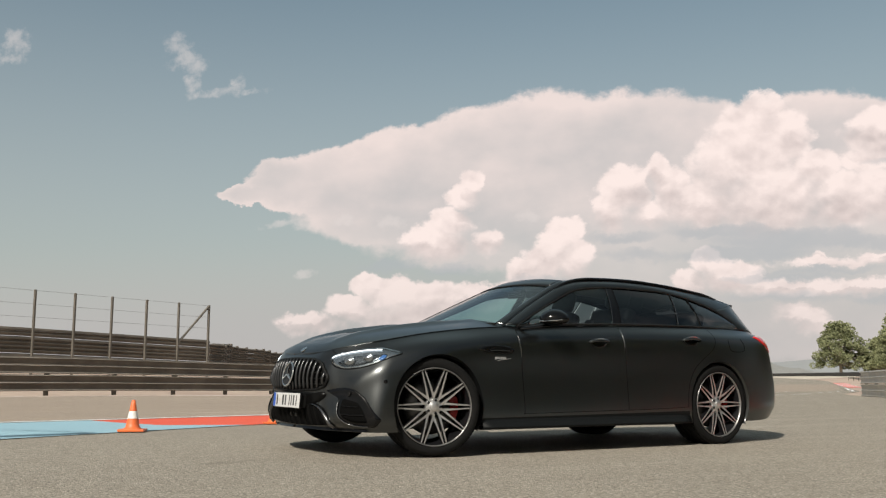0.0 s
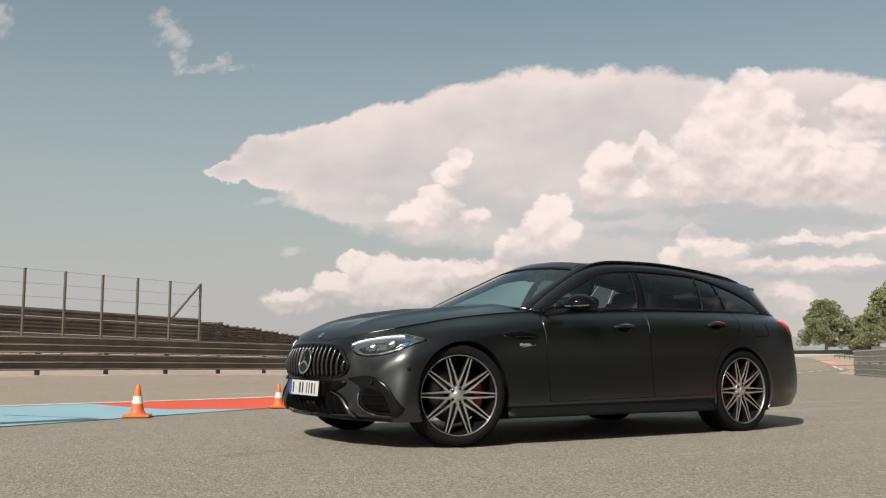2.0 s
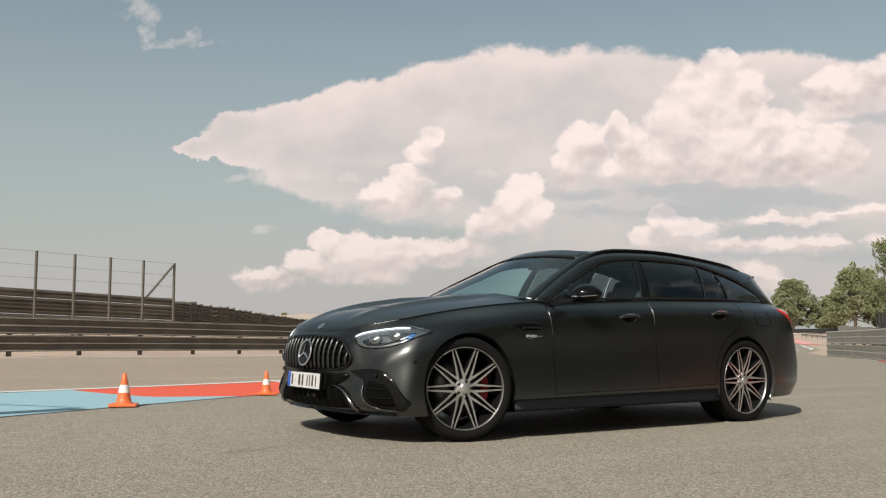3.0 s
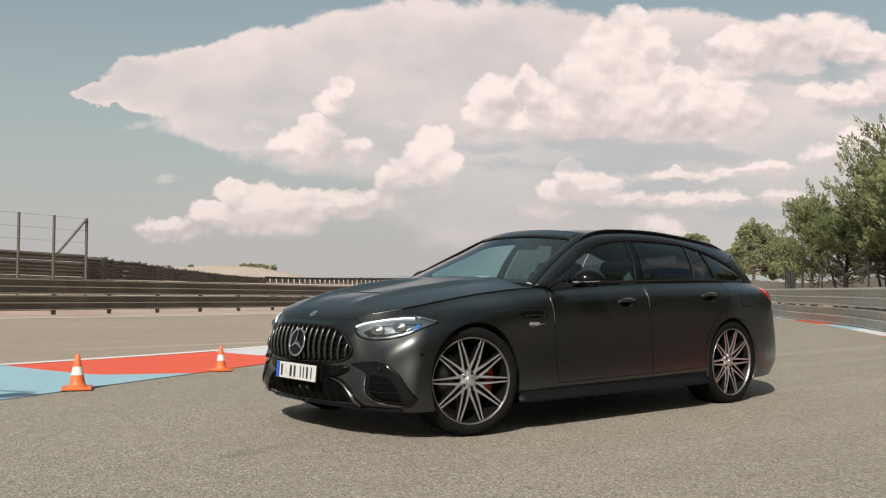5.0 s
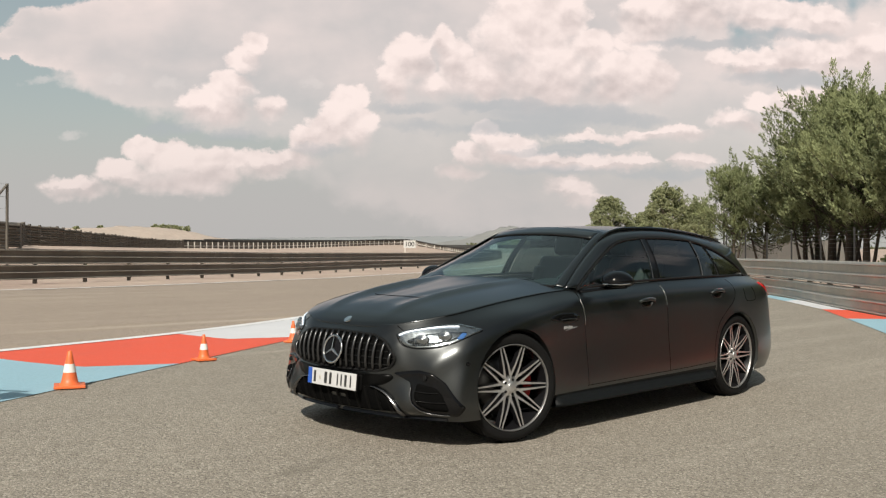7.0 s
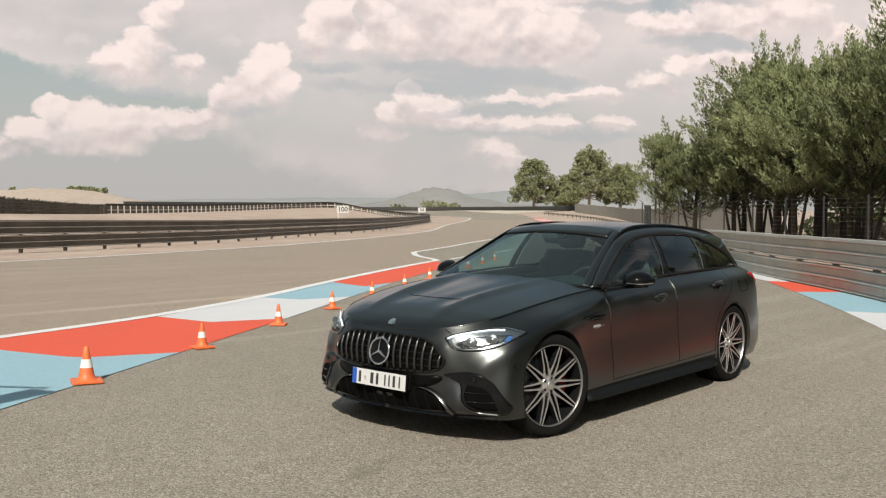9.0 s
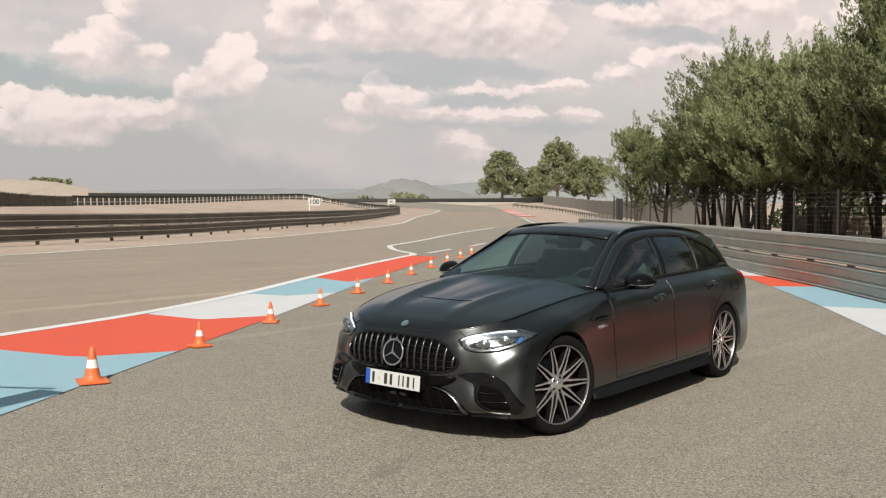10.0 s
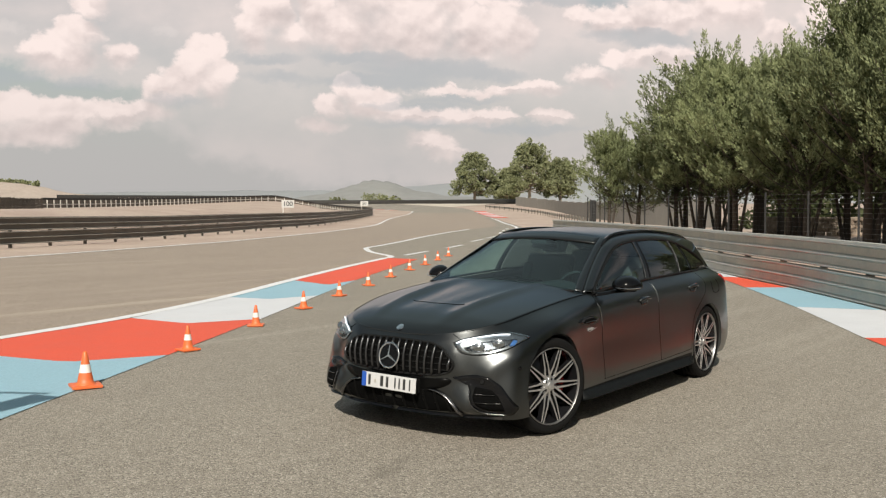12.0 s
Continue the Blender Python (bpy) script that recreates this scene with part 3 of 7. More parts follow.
def smooth_straight(p, n):
    p = np.array(p, float)
    d = np.concatenate([[0], np.cumsum(np.linalg.norm(np.diff(p, axis=0), axis=1))])
    s = np.linspace(0, d[-1], n)
    return np.stack([np.interp(s, d, p[:, 0]), np.interp(s, d, p[:, 1])], 1)


kerb_a = thing("painted_kerb", "flat painted run-off kerb in red, white and pale blue", "kerb", kind="structure")
KA = [[(-8.5, -0.4), (-8.9, 2), (-9.2, 4.9)], [(-5.2, 1.75), (-5.6, 3.2), (-5.9, 5.75)], [(-0.93, 4.3), (-1.85, 4.75), (-2.08, 5.72), (-2.25, 6.75)],
      [(1.98, 6.05), (1.0, 6.49), (0.92, 7.66)], [(5.1, 8.0), (4.1, 8.2), (3.92, 9.05)], [(8.1, 9.85), (6.9, 9.5), (7.2, 10.82)],
      [(15.3, 13.9), (15.2, 14.3), (15.1, 14.9)]]
for i, mat in enumerate((M_WHITE, M_BLUE, M_RED, M_WHITE, M_BLUE, M_RED)):
    painted("painted_panel", (KA[i], KA[i + 1]), mat, kerb_a, 0.006 + 0.001 * (i % 2))

kerb_b = thing("painted_kerb", "flat painted kerb in red, white and pale blue along the barrier", "kerb", kind="structure")
KB_IN = smooth_line([(-2, -6.5), (1.5, -3.95), (4.6, -1.8), (8.3, 0.42), (11.05, 2.15), (13.7, 3.8), (18, 7.2), (20.9, 9.6), (25.5, 13.6)], 90)
KB_OUT = offset_line(RIGHT[int(np.argmin(np.abs(RIGHT[:, 0] - 1.0))):int(np.argmin(np.abs(RIGHT[:, 0] - 27.0)))], 0.12)
cuts_in = (-1.5, 2.0, 5.2, 8.4, 11.35, 13.95, 16.8, 19.6, 22.4, 25.3)
cuts_out = (2.6, 4.4, 6.6, 8.75, 11.75, 14.35, 17.1, 19.9, 22.7, 25.6)
for i in range(9):
    a = KB_IN[[at_line(KB_IN, cuts_in[i]), at_line(KB_IN, cuts_in[i + 1])]]
    b = KB_OUT[[at_line(KB_OUT, cuts_out[i]), at_line(KB_OUT, cuts_out[i + 1])]]
    painted("painted_panel", ([a[0], b[0]], [a[1], b[1]]), (M_BLUE, M_RED, M_WHITE, M_BLUE, M_RED, M_WHITE)[(i + 0) % 6], kerb_b, 0.006 + 0.001 * (i % 2))

rumble = thing("rumble_strip", "red and white striped kerb at the bend", "kerb", kind="structure")
for i in range(9):
    a, b = np.array((102.5, 71.0)), np.array((144, 104))
    p, q = a + (b - a) * i / 9, a + (b - a) * (i + 1) / 9
    n = np.array((0.62, -0.78)) * 2.2
    painted("painted_panel", ([p, p + n], [q, q + n]), (M_RED, M_WHITE)[i % 2], rumble, 0.03)
rumble_l = thing("rumble_strip", "red and white striped kerb on the inside of the bend", "kerb", kind="structure")
for i in range(6):
    p, q = LEFT[98 + i], LEFT[99 + i]
    n = np.array((-0.7, 0.7)) * 1.4
    painted("painted_panel", ([p, p + n], [q, q + n]), (M_RED, M_WHITE)[i % 2], rumble_l, 0.03)


# ---- crash barriers ----
def beam_profile(z0, h=0.31, d=0.08):
    """A W-beam's section: (out, up) pairs."""
    return [(0.0, z0), (d * 0.25, z0 + 0.004), (d, z0 + 0.07 * h / 0.31), (d, z0 + 0.10 * h / 0.31), (d * 0.15, z0 + 0.14 * h / 0.31), (d * 0.15, z0 + 0.17 * h / 0.31),
            (d, z0 + 0.21 * h / 0.31), (d, z0 + 0.24 * h / 0.31), (d * 0.25, z0 + h - 0.004), (0.0, z0 + h)]


def broad_profile(z0, h=0.49, d=0.085):
    """A broad barrier beam's section: three rounded ridges with two flats set back between them."""
    k = h / 0.49
    return [(o * d / 0.085, z0 + u * k) for o, u in ((0, 0), (.06, .004), (.082, .016), (.085, .03), (.078, .046), (.036, .068), (.030, .20), (.076, .226), (.085, .243), (.076, .260),
                                                     (.030, .286), (.036, .42), (.078, .442), (.085, .458), (.080, .474), (.05, .488), (0, .49))]


def sweep(name, line, prof, mat, parent, side=1, label=""):
    p = np.array(line)
    vs = []
    d = np.gradient(p, axis=0)
    n = np.stack([-d[:, 1], d[:, 0]], 1) / np.linalg.norm(d, axis=1)[:, None] * side
    for (x, y), (nx, ny) in zip(p, n):
        z = lie(x, y)
        for o, h in prof:
            vs.append((x + nx * o, y + ny * o, z + h))
    return raw(name, vs, grid_faces(len(p), len(prof), side < 0), mat, parent, label)


def barrier(name, label, line, beams, post_step, post_h, mat, side, post_mat, bolt=True, post_foot=0.0, highlights=(), cap=False):
    """A crash barrier of stacked W-beams on posts, faced to one side."""
    top = thing(name, label, "crash barrier", kind="structure")
    fine = np.concatenate([even(line, 1.0), np.array(line)[-1:]])
    for z0, h in beams:
        sweep("rail_beam", fine, broad_profile(z0, h), mat, top, side)
        # pale strips along the ridges paint in the highlights of sun and sky
        for k, r in highlights:
            tip = 0.082
            sweep("rail_highlight", fine, [(tip - 0.006, z0 + k - r), (tip + 0.008, z0 + k - r * 0.6), (tip + 0.008, z0 + k + r * 0.6), (tip - 0.03, z0 + k + r)], M_GALVT, top, side)
    if cap:
        z1 = beams[-1][0] + beams[-1][1]
        sweep("rail_cap", fine, [(0.02, z1 - 0.02), (0.045, z1 - 0.01), (0.045, z1 + 0.012), (-0.10, z1 + 0.016), (-0.10, z1 - 0.02)], M_GALVT, top, side)
    posts = even(line, post_step)
    bm = bmesh.new()
    box(bm, 0, 0, post_h / 2, 0.12, 0.10, post_h)
    me = bpy.data.meshes.new("post")
    bm.to_mesh(me)
    bm.free()
    d = np.gradient(posts, axis=0)
    bb = bmesh.new()
    bmesh.ops.create_cone(bb, cap_ends=True, segments=6, radius1=0.022, radius2=0.016, depth=0.02)
    bolt_me = bpy.data.meshes.new("bolt")
    bb.to_mesh(bolt_me)
    bb.free()
    for (x, y), (dx, dy) in zip(posts, d):
        n = Vector((-dy, dx, 0)).normalized() * side
        ob = link("post", me, post_mat, top)
        ob.matrix_basis = Matrix.Translation((x - n.x * 0.07, y - n.y * 0.07, lie(x, y) + post_foot)) @ Matrix.Rotation(math.atan2(dy, dx), 4, "Z")
        if bolt and len(posts) < 40:
            for z0, h in beams:
                for k in (0.13, 0.36):
                    o = link("bolt", bolt_me, M_GALVT, top)
                    o.matrix_basis = Matrix.Translation((x + n.x * 0.040, y + n.y * 0.040, lie(x, y) + z0 + k * h / 0.49)) @ n.to_track_quat("Z", "Y").to_matrix().to_4x4()
    return top


RAIL_R = RIGHT[int(np.argmin(np.abs(RIGHT[:, 0] + 45))):int(np.argmin(np.abs(RIGHT[:, 0] - 31.4))) + 1]
barrier("crash_barrier", "double-height weathered galvanised crash barrier along the kerb", RAIL_R, ((0.0, 0.485), (0.515, 0.49)), 2.0, 0.96, M_GALV, 1, M_POST, highlights=((0.034, 0.009), (0.241, 0.009), (0.456, 0.009)), cap=True)
barrier("crash_barrier", "double-height dark weathered crash barrier on short posts", RAIL_L, ((0.14, 0.50), (0.67, 0.52)), 2.6, 1.17, M_GALVD, -1, M_POST, highlights=((0.031, 0.013), (0.25, 0.013), (0.475, 0.013)))
barrier("crash_barrier", "dark crash barrier curving away round the bend", RAIL_L2, ((0.14, 0.50), (0.67, 0.52)), 4.0, 1.17, M_GALVD, -1, M_POST, bolt=False, highlights=((0.031, 0.013), (0.25, 0.013), (0.475, 0.013)))


# ---- catch fence, stacked rails and tyre wall on the bank ----
catch_fence = thing("catch_fence", "tall catch fence of grey steel posts and thin wires", "fence", kind="structure")
FENCE = [(7.82 - 1.495 * i, 33.45 - 0.697 * i) for i in range(22)][::-1]
bm = bmesh.new()
box(bm, 0, 0, 1.75, 0.07, 0.09, 3.5, bevel=0.008)
me_post = bpy.data.meshes.new("fence_post")
bm.to_mesh(me_post)
bm.free()
for i, (x, y) in enumerate(FENCE):
    o = link("fence_post", me_post, M_POST, catch_fence)
    o.matrix_basis = Matrix.Translation((x, y, 0.36)) @ Matrix.Rotation(0.436, 4, "Z")
for z in (3.83, 3.34, 2.87, 2.37):
    bm = bmesh.new()
    for a, b in zip(FENCE, FENCE[1:]):
        rod(bm, (*a, z), (*b, z), 0.005, 5)
    part("wire", bm, M_WIRE, catch_fence)
bm = bmesh.new()
rod(bm, (*FENCE[-1], 3.82), (*FENCE[-2], 2.18), 0.05, 8)
part("brace", bm, M_POST, catch_fence)

stack = thing("stacked_rail_wall", "wall of stacked dark steel rails behind the catch fence", "barrier", kind="structure")
back_line = np.array([(-25.6, 19.2), (-8, 27.4), (8.5, 35.1)])
for k in range(4):
    sweep("rail_beam", even(back_line, 1.5), [(o, h + 0.02 * (k % 2)) for o, h in beam_profile(0.58 + 0.31 * k, 0.31, 0.05)], M_GALVD, stack, -1)


louvre_wall = thing("barrier_wall", "long wall of short stacked dark rail sections set like louvres on the bank", "barrier", kind="structure")
TW = smooth_line([(10.2, 39.6), (11.6, 43), (13.2, 46.4), (16.4, 50.8), (26.9, 66.4), (38.5, 83), (48, 95), (52, 99.5)], 80)
bm = bmesh.new()
for k in range(4):
    prof = beam_profile(0.04 + 0.275 * k, 0.26, 0.09)
    vs = [[bm.verts.new((x, -o, h)) for o, h in prof] for x in (-0.78, 0.78)]
    for i in range(len(prof) - 1):
        bm.faces.new((vs[0][i], vs[1][i], vs[1][i + 1], vs[0][i + 1]))
me_unit = bpy.data.meshes.new("rail_stack")
bm.to_mesh(me_unit)
bm.free()
bm = bmesh.new()
box(bm, 0.80, 0.02, 0.58, 0.12, 0.14, 1.18, bevel=0.01)
box(bm, -0.80, 0.02, 0.56, 0.07, 0.10, 1.12, bevel=0.01)
me_upost = bpy.data.meshes.new("post")
bm.to_mesh(me_upost)
bm.free()
tw = even(TW, 1.85)
tw_way = np.gradient(tw, axis=0)
rnd = random.Random(4)
for (x, y), (dx, dy) in zip(tw, tw_way):
    m = Matrix.Translation((x, y, max(lie(x, y), 1.40) - 0.02)) @ Matrix.Rotation(math.atan2(dy, dx) - 0.42 + rnd.uniform(-0.03, 0.03), 4, "Z") @ Matrix.Diagonal((1, 1, rnd.uniform(0.96, 1.03), 1))
    for nm, me, mat in (("rail_stack", me_unit, M_GALVD), ("post", me_upost, M_POST)):
        o = link(nm, me, mat, louvre_wall)
        o.matrix_basis = m


# ---- white fence and black belt wall across the far side ----
white_fence = thing("post_fence", "low fence of white posts and rails under a dark belt", "fence", kind="structure")
WF = smooth_line([(52, 99.5), (61, 106.5), (76, 118), (92, 129.2), (110, 141), (124, 148), (134, 150), (139, 146), (136, 139), (128, 130), (114, 108.6), (106, 97.5)], 140)
wf_posts = even(WF, 2.0)
bm = bmesh.new()
box(bm, 0, 0, 0.5, 0.13, 0.13, 1.0)
me_wp = bpy.data.meshes.new("post")
bm.to_mesh(me_wp)
bm.free()
for x, y in wf_posts:
    o = link("post", me_wp, M_FENCEW, white_fence)
    o.matrix_basis = Matrix.Translation((x, y, lie(x, y)))
for z0, z1, mat, nm in ((0.42, 0.52, M_FENCEW, "rail"), (0.98, 1.24, M_BELT, "belt")):
    sweep(nm, even(WF, 2.0), [(0.07, z0), (0.12, z0 + 0.01), (0.12, z1), (0.07, z1)], mat, white_fence, -1)
sweep("backing_panel", even(WF, 2.0), [(-0.08, 0.05), (-0.06, 0.05), (-0.06, 1.0), (-0.08, 1.0)], M_GALVD, white_fence, -1)

belt_wall = thing("tyre_barrier", "long low black belted tyre barrier round the outside of the bend", "tyre barrier", kind="structure")
BW = smooth_line([(150, 262), (190, 252), (223, 237), (238, 218), (242, 197), (236, 172), (221, 142)], 90)
sweep("belt_facing", even(BW, 3), [(0, -0.5), (0.5, -0.3), (0.6, 0.6), (0.55, 1.25), (0.2, 1.4), (-0.4, 1.3)], M_BELT, belt_wall, -1)
runoff = tagged(sheet(offset_line(smooth_line([(150, 262), (190, 252), (223, 237), (238, 218), (242, 197), (236, 172), (221, 142)], 60), -1.0), smooth_line([(135, 190), (150, 186), (164, 178), (172, 165), (176, 150), (172, 138), (168, 128)], 60), 8, 0.05, "gravel_runoff", material("pale gravel", (0.55, 0.49, 0.41), 0.95, vary=0.15, scale=0.1, fine=2)), "pale gravel run-off area", "gravel", kind="structure")

wall_c = thing("concrete_wall", "pale weathered concrete boundary wall", "wall", kind="structure")
CW = smooth_line([(194, 127), (165, 99.5), (130, 74), (100, 53), (82, 41), (66, 27.5), (60.5, 20)], 100)
cw = even(CW, 4.0)
for i, (a, b) in enumerate(zip(cw, cw[1:])):
    m = (a + b) / 2
    d = b - a
    h = 2.15 + 0.06 * ((i * 7) % 3)
    bm = bmesh.new()
    box(bm, 0, 0, h / 2, float(np.linalg.norm(d)) - 0.03, 0.18, h, bevel=0.015)
    o = part("wall_panel", bm, M_CONCRETE, wall_c)
    o.matrix_basis = Matrix.Translation((m[0], m[1], lie(*m) - 0.05)) @ Matrix.Rotation(math.atan2(d[1], d[0]), 4, "Z")
barrier("crash_barrier", "grey crash barrier in front of the concrete wall", smooth_line([(168, 118), (150, 98), (128, 79), (100, 59), (78, 44), (58, 31)], 50), ((0.3, 0.35),), 4.0, 0.7, M_GALV, 1, M_POST, bolt=False)


# ---- marker boards ----
def marker(x, y, text, s):
    top = thing("marker_board", "white distance board reading %s on a white post" % text, "sign", at=Matrix.Translation((x, y, lie(x, y) - 0.1)) @ Matrix.Rotation(radians(-41), 4, "Z"))
    bm = bmesh.new()
    box(bm, 0, 0, 1.97, 0.96 * s, 0.04, 0.60 * s, bevel=0.01)
    part("board", bm, M_SIGN, top)
    bm = bmesh.new()
    box(bm, -0.36 * s, 0.05, 1.02, 0.07, 0.05, 2.05)
    part("post", bm, M_FENCEW, top)
    cu = bpy.data.curves.new("digits", "FONT")
    cu.body, cu.size, cu.align_x, cu.align_y, cu.extrude, cu.offset = text, 0.52 * s, "CENTER", "CENTER", 0.004, 0.008
    o = new("digits", cu)
    cu.materials.append(M_INK)
    o.parent = top
    o.matrix_basis = Matrix.Translation((0, -0.028, 1.96)) @ Matrix.Rotation(radians(90), 4, "X")


marker(45.4, 51.5, "100", 1.0)
marker(108.5, 100.5, "50", 1.3)


# ---- hills and distance ----
def ridge(name, label, line, depth, mat, rough, base, seed):
    """A far hill: a ridge line given as (x, y, height), with a rugged slope before it and behind it."""
    p = smooth_line(line, 90)
    d = np.gradient(p[:, :2], axis=0)
    n = np.stack([-d[:, 1], d[:, 0]], 1) / np.linalg.norm(d, axis=1)[:, None]
    vs = []
    for i in range(len(p)):
        for k in range(-8, 9):
            f = k / 8
            w = max(0.0, 1 - abs(f) ** 1.15)
            jag = noise.noise(Vector((p[i, 0] / rough, p[i, 1] / rough, k * 0.45 + seed))) * 0.13 * p[i, 2] * w
            x, y = p[i, :2] + n[i] * f * depth
            vs.append((x, y, base + p[i, 2] * w + jag + 0.6 * jag * math.sin(i * 1.9 + k)))
    return tagged(raw(name, vs, grid_faces(len(p), 17), mat, smooth=True), label, "hill", kind="structure")


# the two farthest ridges carry their haze as surface colour
ridge("far_hill", "conical hill in the distance, haze painted into its colour", [(1560, 2080, 3), (1660, 1960, 14), (1740, 1850, 24), (1800, 1762, 40), (1845, 1695, 60), (1872, 1655, 70), (1892, 1628, 69), (1925, 1585, 48), (1975, 1520, 33), (2040, 1430, 25), (2120, 1300, 17), (2200, 1150, 5)], 260, M_HILL, 55, 0, 1)
ridge("far_range", "far mountain range, haze painted in as pale blue-grey", [(1300, 3000, 25), (1700, 2500, 48), (2100, 2150, 52), (2400, 1800, 74), (2600, 1530, 86), (2750, 1250, 100), (2850, 900, 120), (2900, 400, 150), (2900, -300, 140)], 380, M_HILLF, 260, 0, 5)
ridge("sandy_mound", "bare sandy mound with scrub on top", [(95, 470, 6), (130, 440, 8.5), (165, 410, 10.3), (190, 390, 10.6), (204, 378, 10.4), (212, 367, 7), (222, 352, 5), (240, 325, 3), (262, 295, 1)], 60, M_SANDHILL, 14, 1.5, 9)


def clump_mesh(centres, sizes, mat, name, parent, rng, per=40, leaf=0.35, label="", squash=0.7, sharp=False):
    """Foliage: many small two-triangle leaves scattered in lumps."""
    n = len(centres)
    c = np.repeat(np.array(centres), per, axis=0)
    s = np.repeat(np.array(sizes), per)
    v = rng.normal(size=(n * per, 3))
    v /= np.linalg.norm(v, axis=1)[:, None]
    rad = rng.uniform(0.45, 1.0, n * per) ** 0.6
    pos = c + v * (rad * s)[:, None] * np.array((1, 1, squash))
    # each leaf: a folded diamond that points outward and a little up
    out = v + np.array((0, 0, 0.35)) + rng.normal(size=v.shape) * 0.45
    out /= np.linalg.norm(out, axis=1)[:, None]
    side = np.cross(out, rng.normal(size=v.shape))
    side /= np.maximum(np.linalg.norm(side, axis=1), 1e-6)[:, None]
    L = (leaf * rng.uniform(0.6, 1.3, n * per))[:, None]
    W = L * (0.30 if sharp else 0.48)
    bend = np.cross(side, out) * L * 0.18
    a, b, d, e = pos, pos + out * L * 0.5 + side * W + bend, pos + out * L, pos + out * L * 0.5 - side * W + bend
    vs = np.stack([a, b, d, e], 1).reshape(-1, 3)
    k = np.arange(n * per)[:, None] * 4
    fs = np.concatenate([k + (0, 1, 2), k + (0, 2, 3)], 1).reshape(-1, 3)
    me = bpy.data.meshes.new(name)
    me.vertices.add(len(vs))
    me.vertices.foreach_set("co", vs.ravel())
    me.loops.add(fs.size)
    me.loops.foreach_set("vertex_index", fs.ravel().astype(np.int32))
    me.polygons.add(len(fs))
    me.polygons.foreach_set("loop_start", np.arange(0, fs.size, 3, dtype=np.int32))
    me.update(calc_edges=True)
    ob = link(name, me, mat, parent)
    if label:
        ob["label"] = label
    return ob


def limb(bm, pts, r0, r1, seg=7):
    p = smooth_line(pts, 7)
    rings = []
    for i, q in enumerate(p):
        t = Vector(p[min(i + 1, len(p) - 1)] - p[max(i - 1, 0)]).normalized()
        a = t.orthogonal().normalized()
        b = t.cross(a)
        r = r0 + (r1 - r0) * i / (len(p) - 1)
        rings.append([bm.verts.new(Vector(q) + (a * math.cos(6.2832 * k / seg) + b * math.sin(6.2832 * k / seg)) * r) for k in range(seg)])
    for a, b in zip(rings, rings[1:]):
        for k in range(seg):
            bm.faces.new((a[k], a[(k + 1) % seg], b[(k + 1) % seg], b[k]))


def spray_mesh(starts, ways, lengths, mat, name, parent, rng, per=40, leaf=0.2):
    """Feathery pointed sprays: narrow leaves round an axis, shorter and closer towards the tip, all swept forward."""
    n = len(starts)
    p = np.repeat(np.array(starts), per, axis=0)
    w = np.repeat(np.array(ways), per, axis=0)
    ln = np.repeat(np.array(lengths), per)
    w /= np.linalg.norm(w, axis=1)[:, None]
    f = rng.uniform(0, 1, n * per) ** 0.8
    r = rng.normal(size=w.shape)
    r -= w * (r * w).sum(1)[:, None]
    r /= np.maximum(np.linalg.norm(r, axis=1), 1e-6)[:, None]
    girth = 0.30 * ln * (1 - f) ** 0.8 * rng.uniform(0.2, 1.0, n * per) + 0.01
    pos = p + w * (f * ln)[:, None] + r * girth[:, None]
    out = w * 1.0 + r * (0.9 * (1 - f))[:, None] + np.array((0, 0, 0.25)) + rng.normal(size=w.shape) * 0.22
    out /= np.linalg.norm(out, axis=1)[:, None]
    side = np.cross(out, rng.normal(size=w.shape))
    side /= np.maximum(np.linalg.norm(side, axis=1), 1e-6)[:, None]
    L = (leaf * rng.uniform(0.7, 1.4, n * per))[:, None]
    W = L * 0.17
    bend = np.cross(side, out) * L * 0.10
    a, b, d, e = pos, pos + out * L * 0.4 + side * W + bend, pos + out * L, pos + out * L * 0.4 - side * W + bend
    vs = np.stack([a, b, d, e], 1).reshape(-1, 3)
    k = np.arange(n * per)[:, None] * 4
    fs = np.concatenate([k + (0, 1, 2), k + (0, 2, 3)], 1).reshape(-1, 3)
    me = bpy.data.meshes.new(name)
    me.vertices.add(len(vs))
    me.vertices.foreach_set("co", vs.ravel())
    me.loops.add(fs.size)
    me.loops.foreach_set("vertex_index", fs.ravel().astype(np.int32))
    me.polygons.add(len(fs))
    me.polygons.foreach_set("loop_start", np.arange(0, fs.size, 3, dtype=np.int32))
    me.update(calc_edges=True)
    return link(name, me, mat, parent)


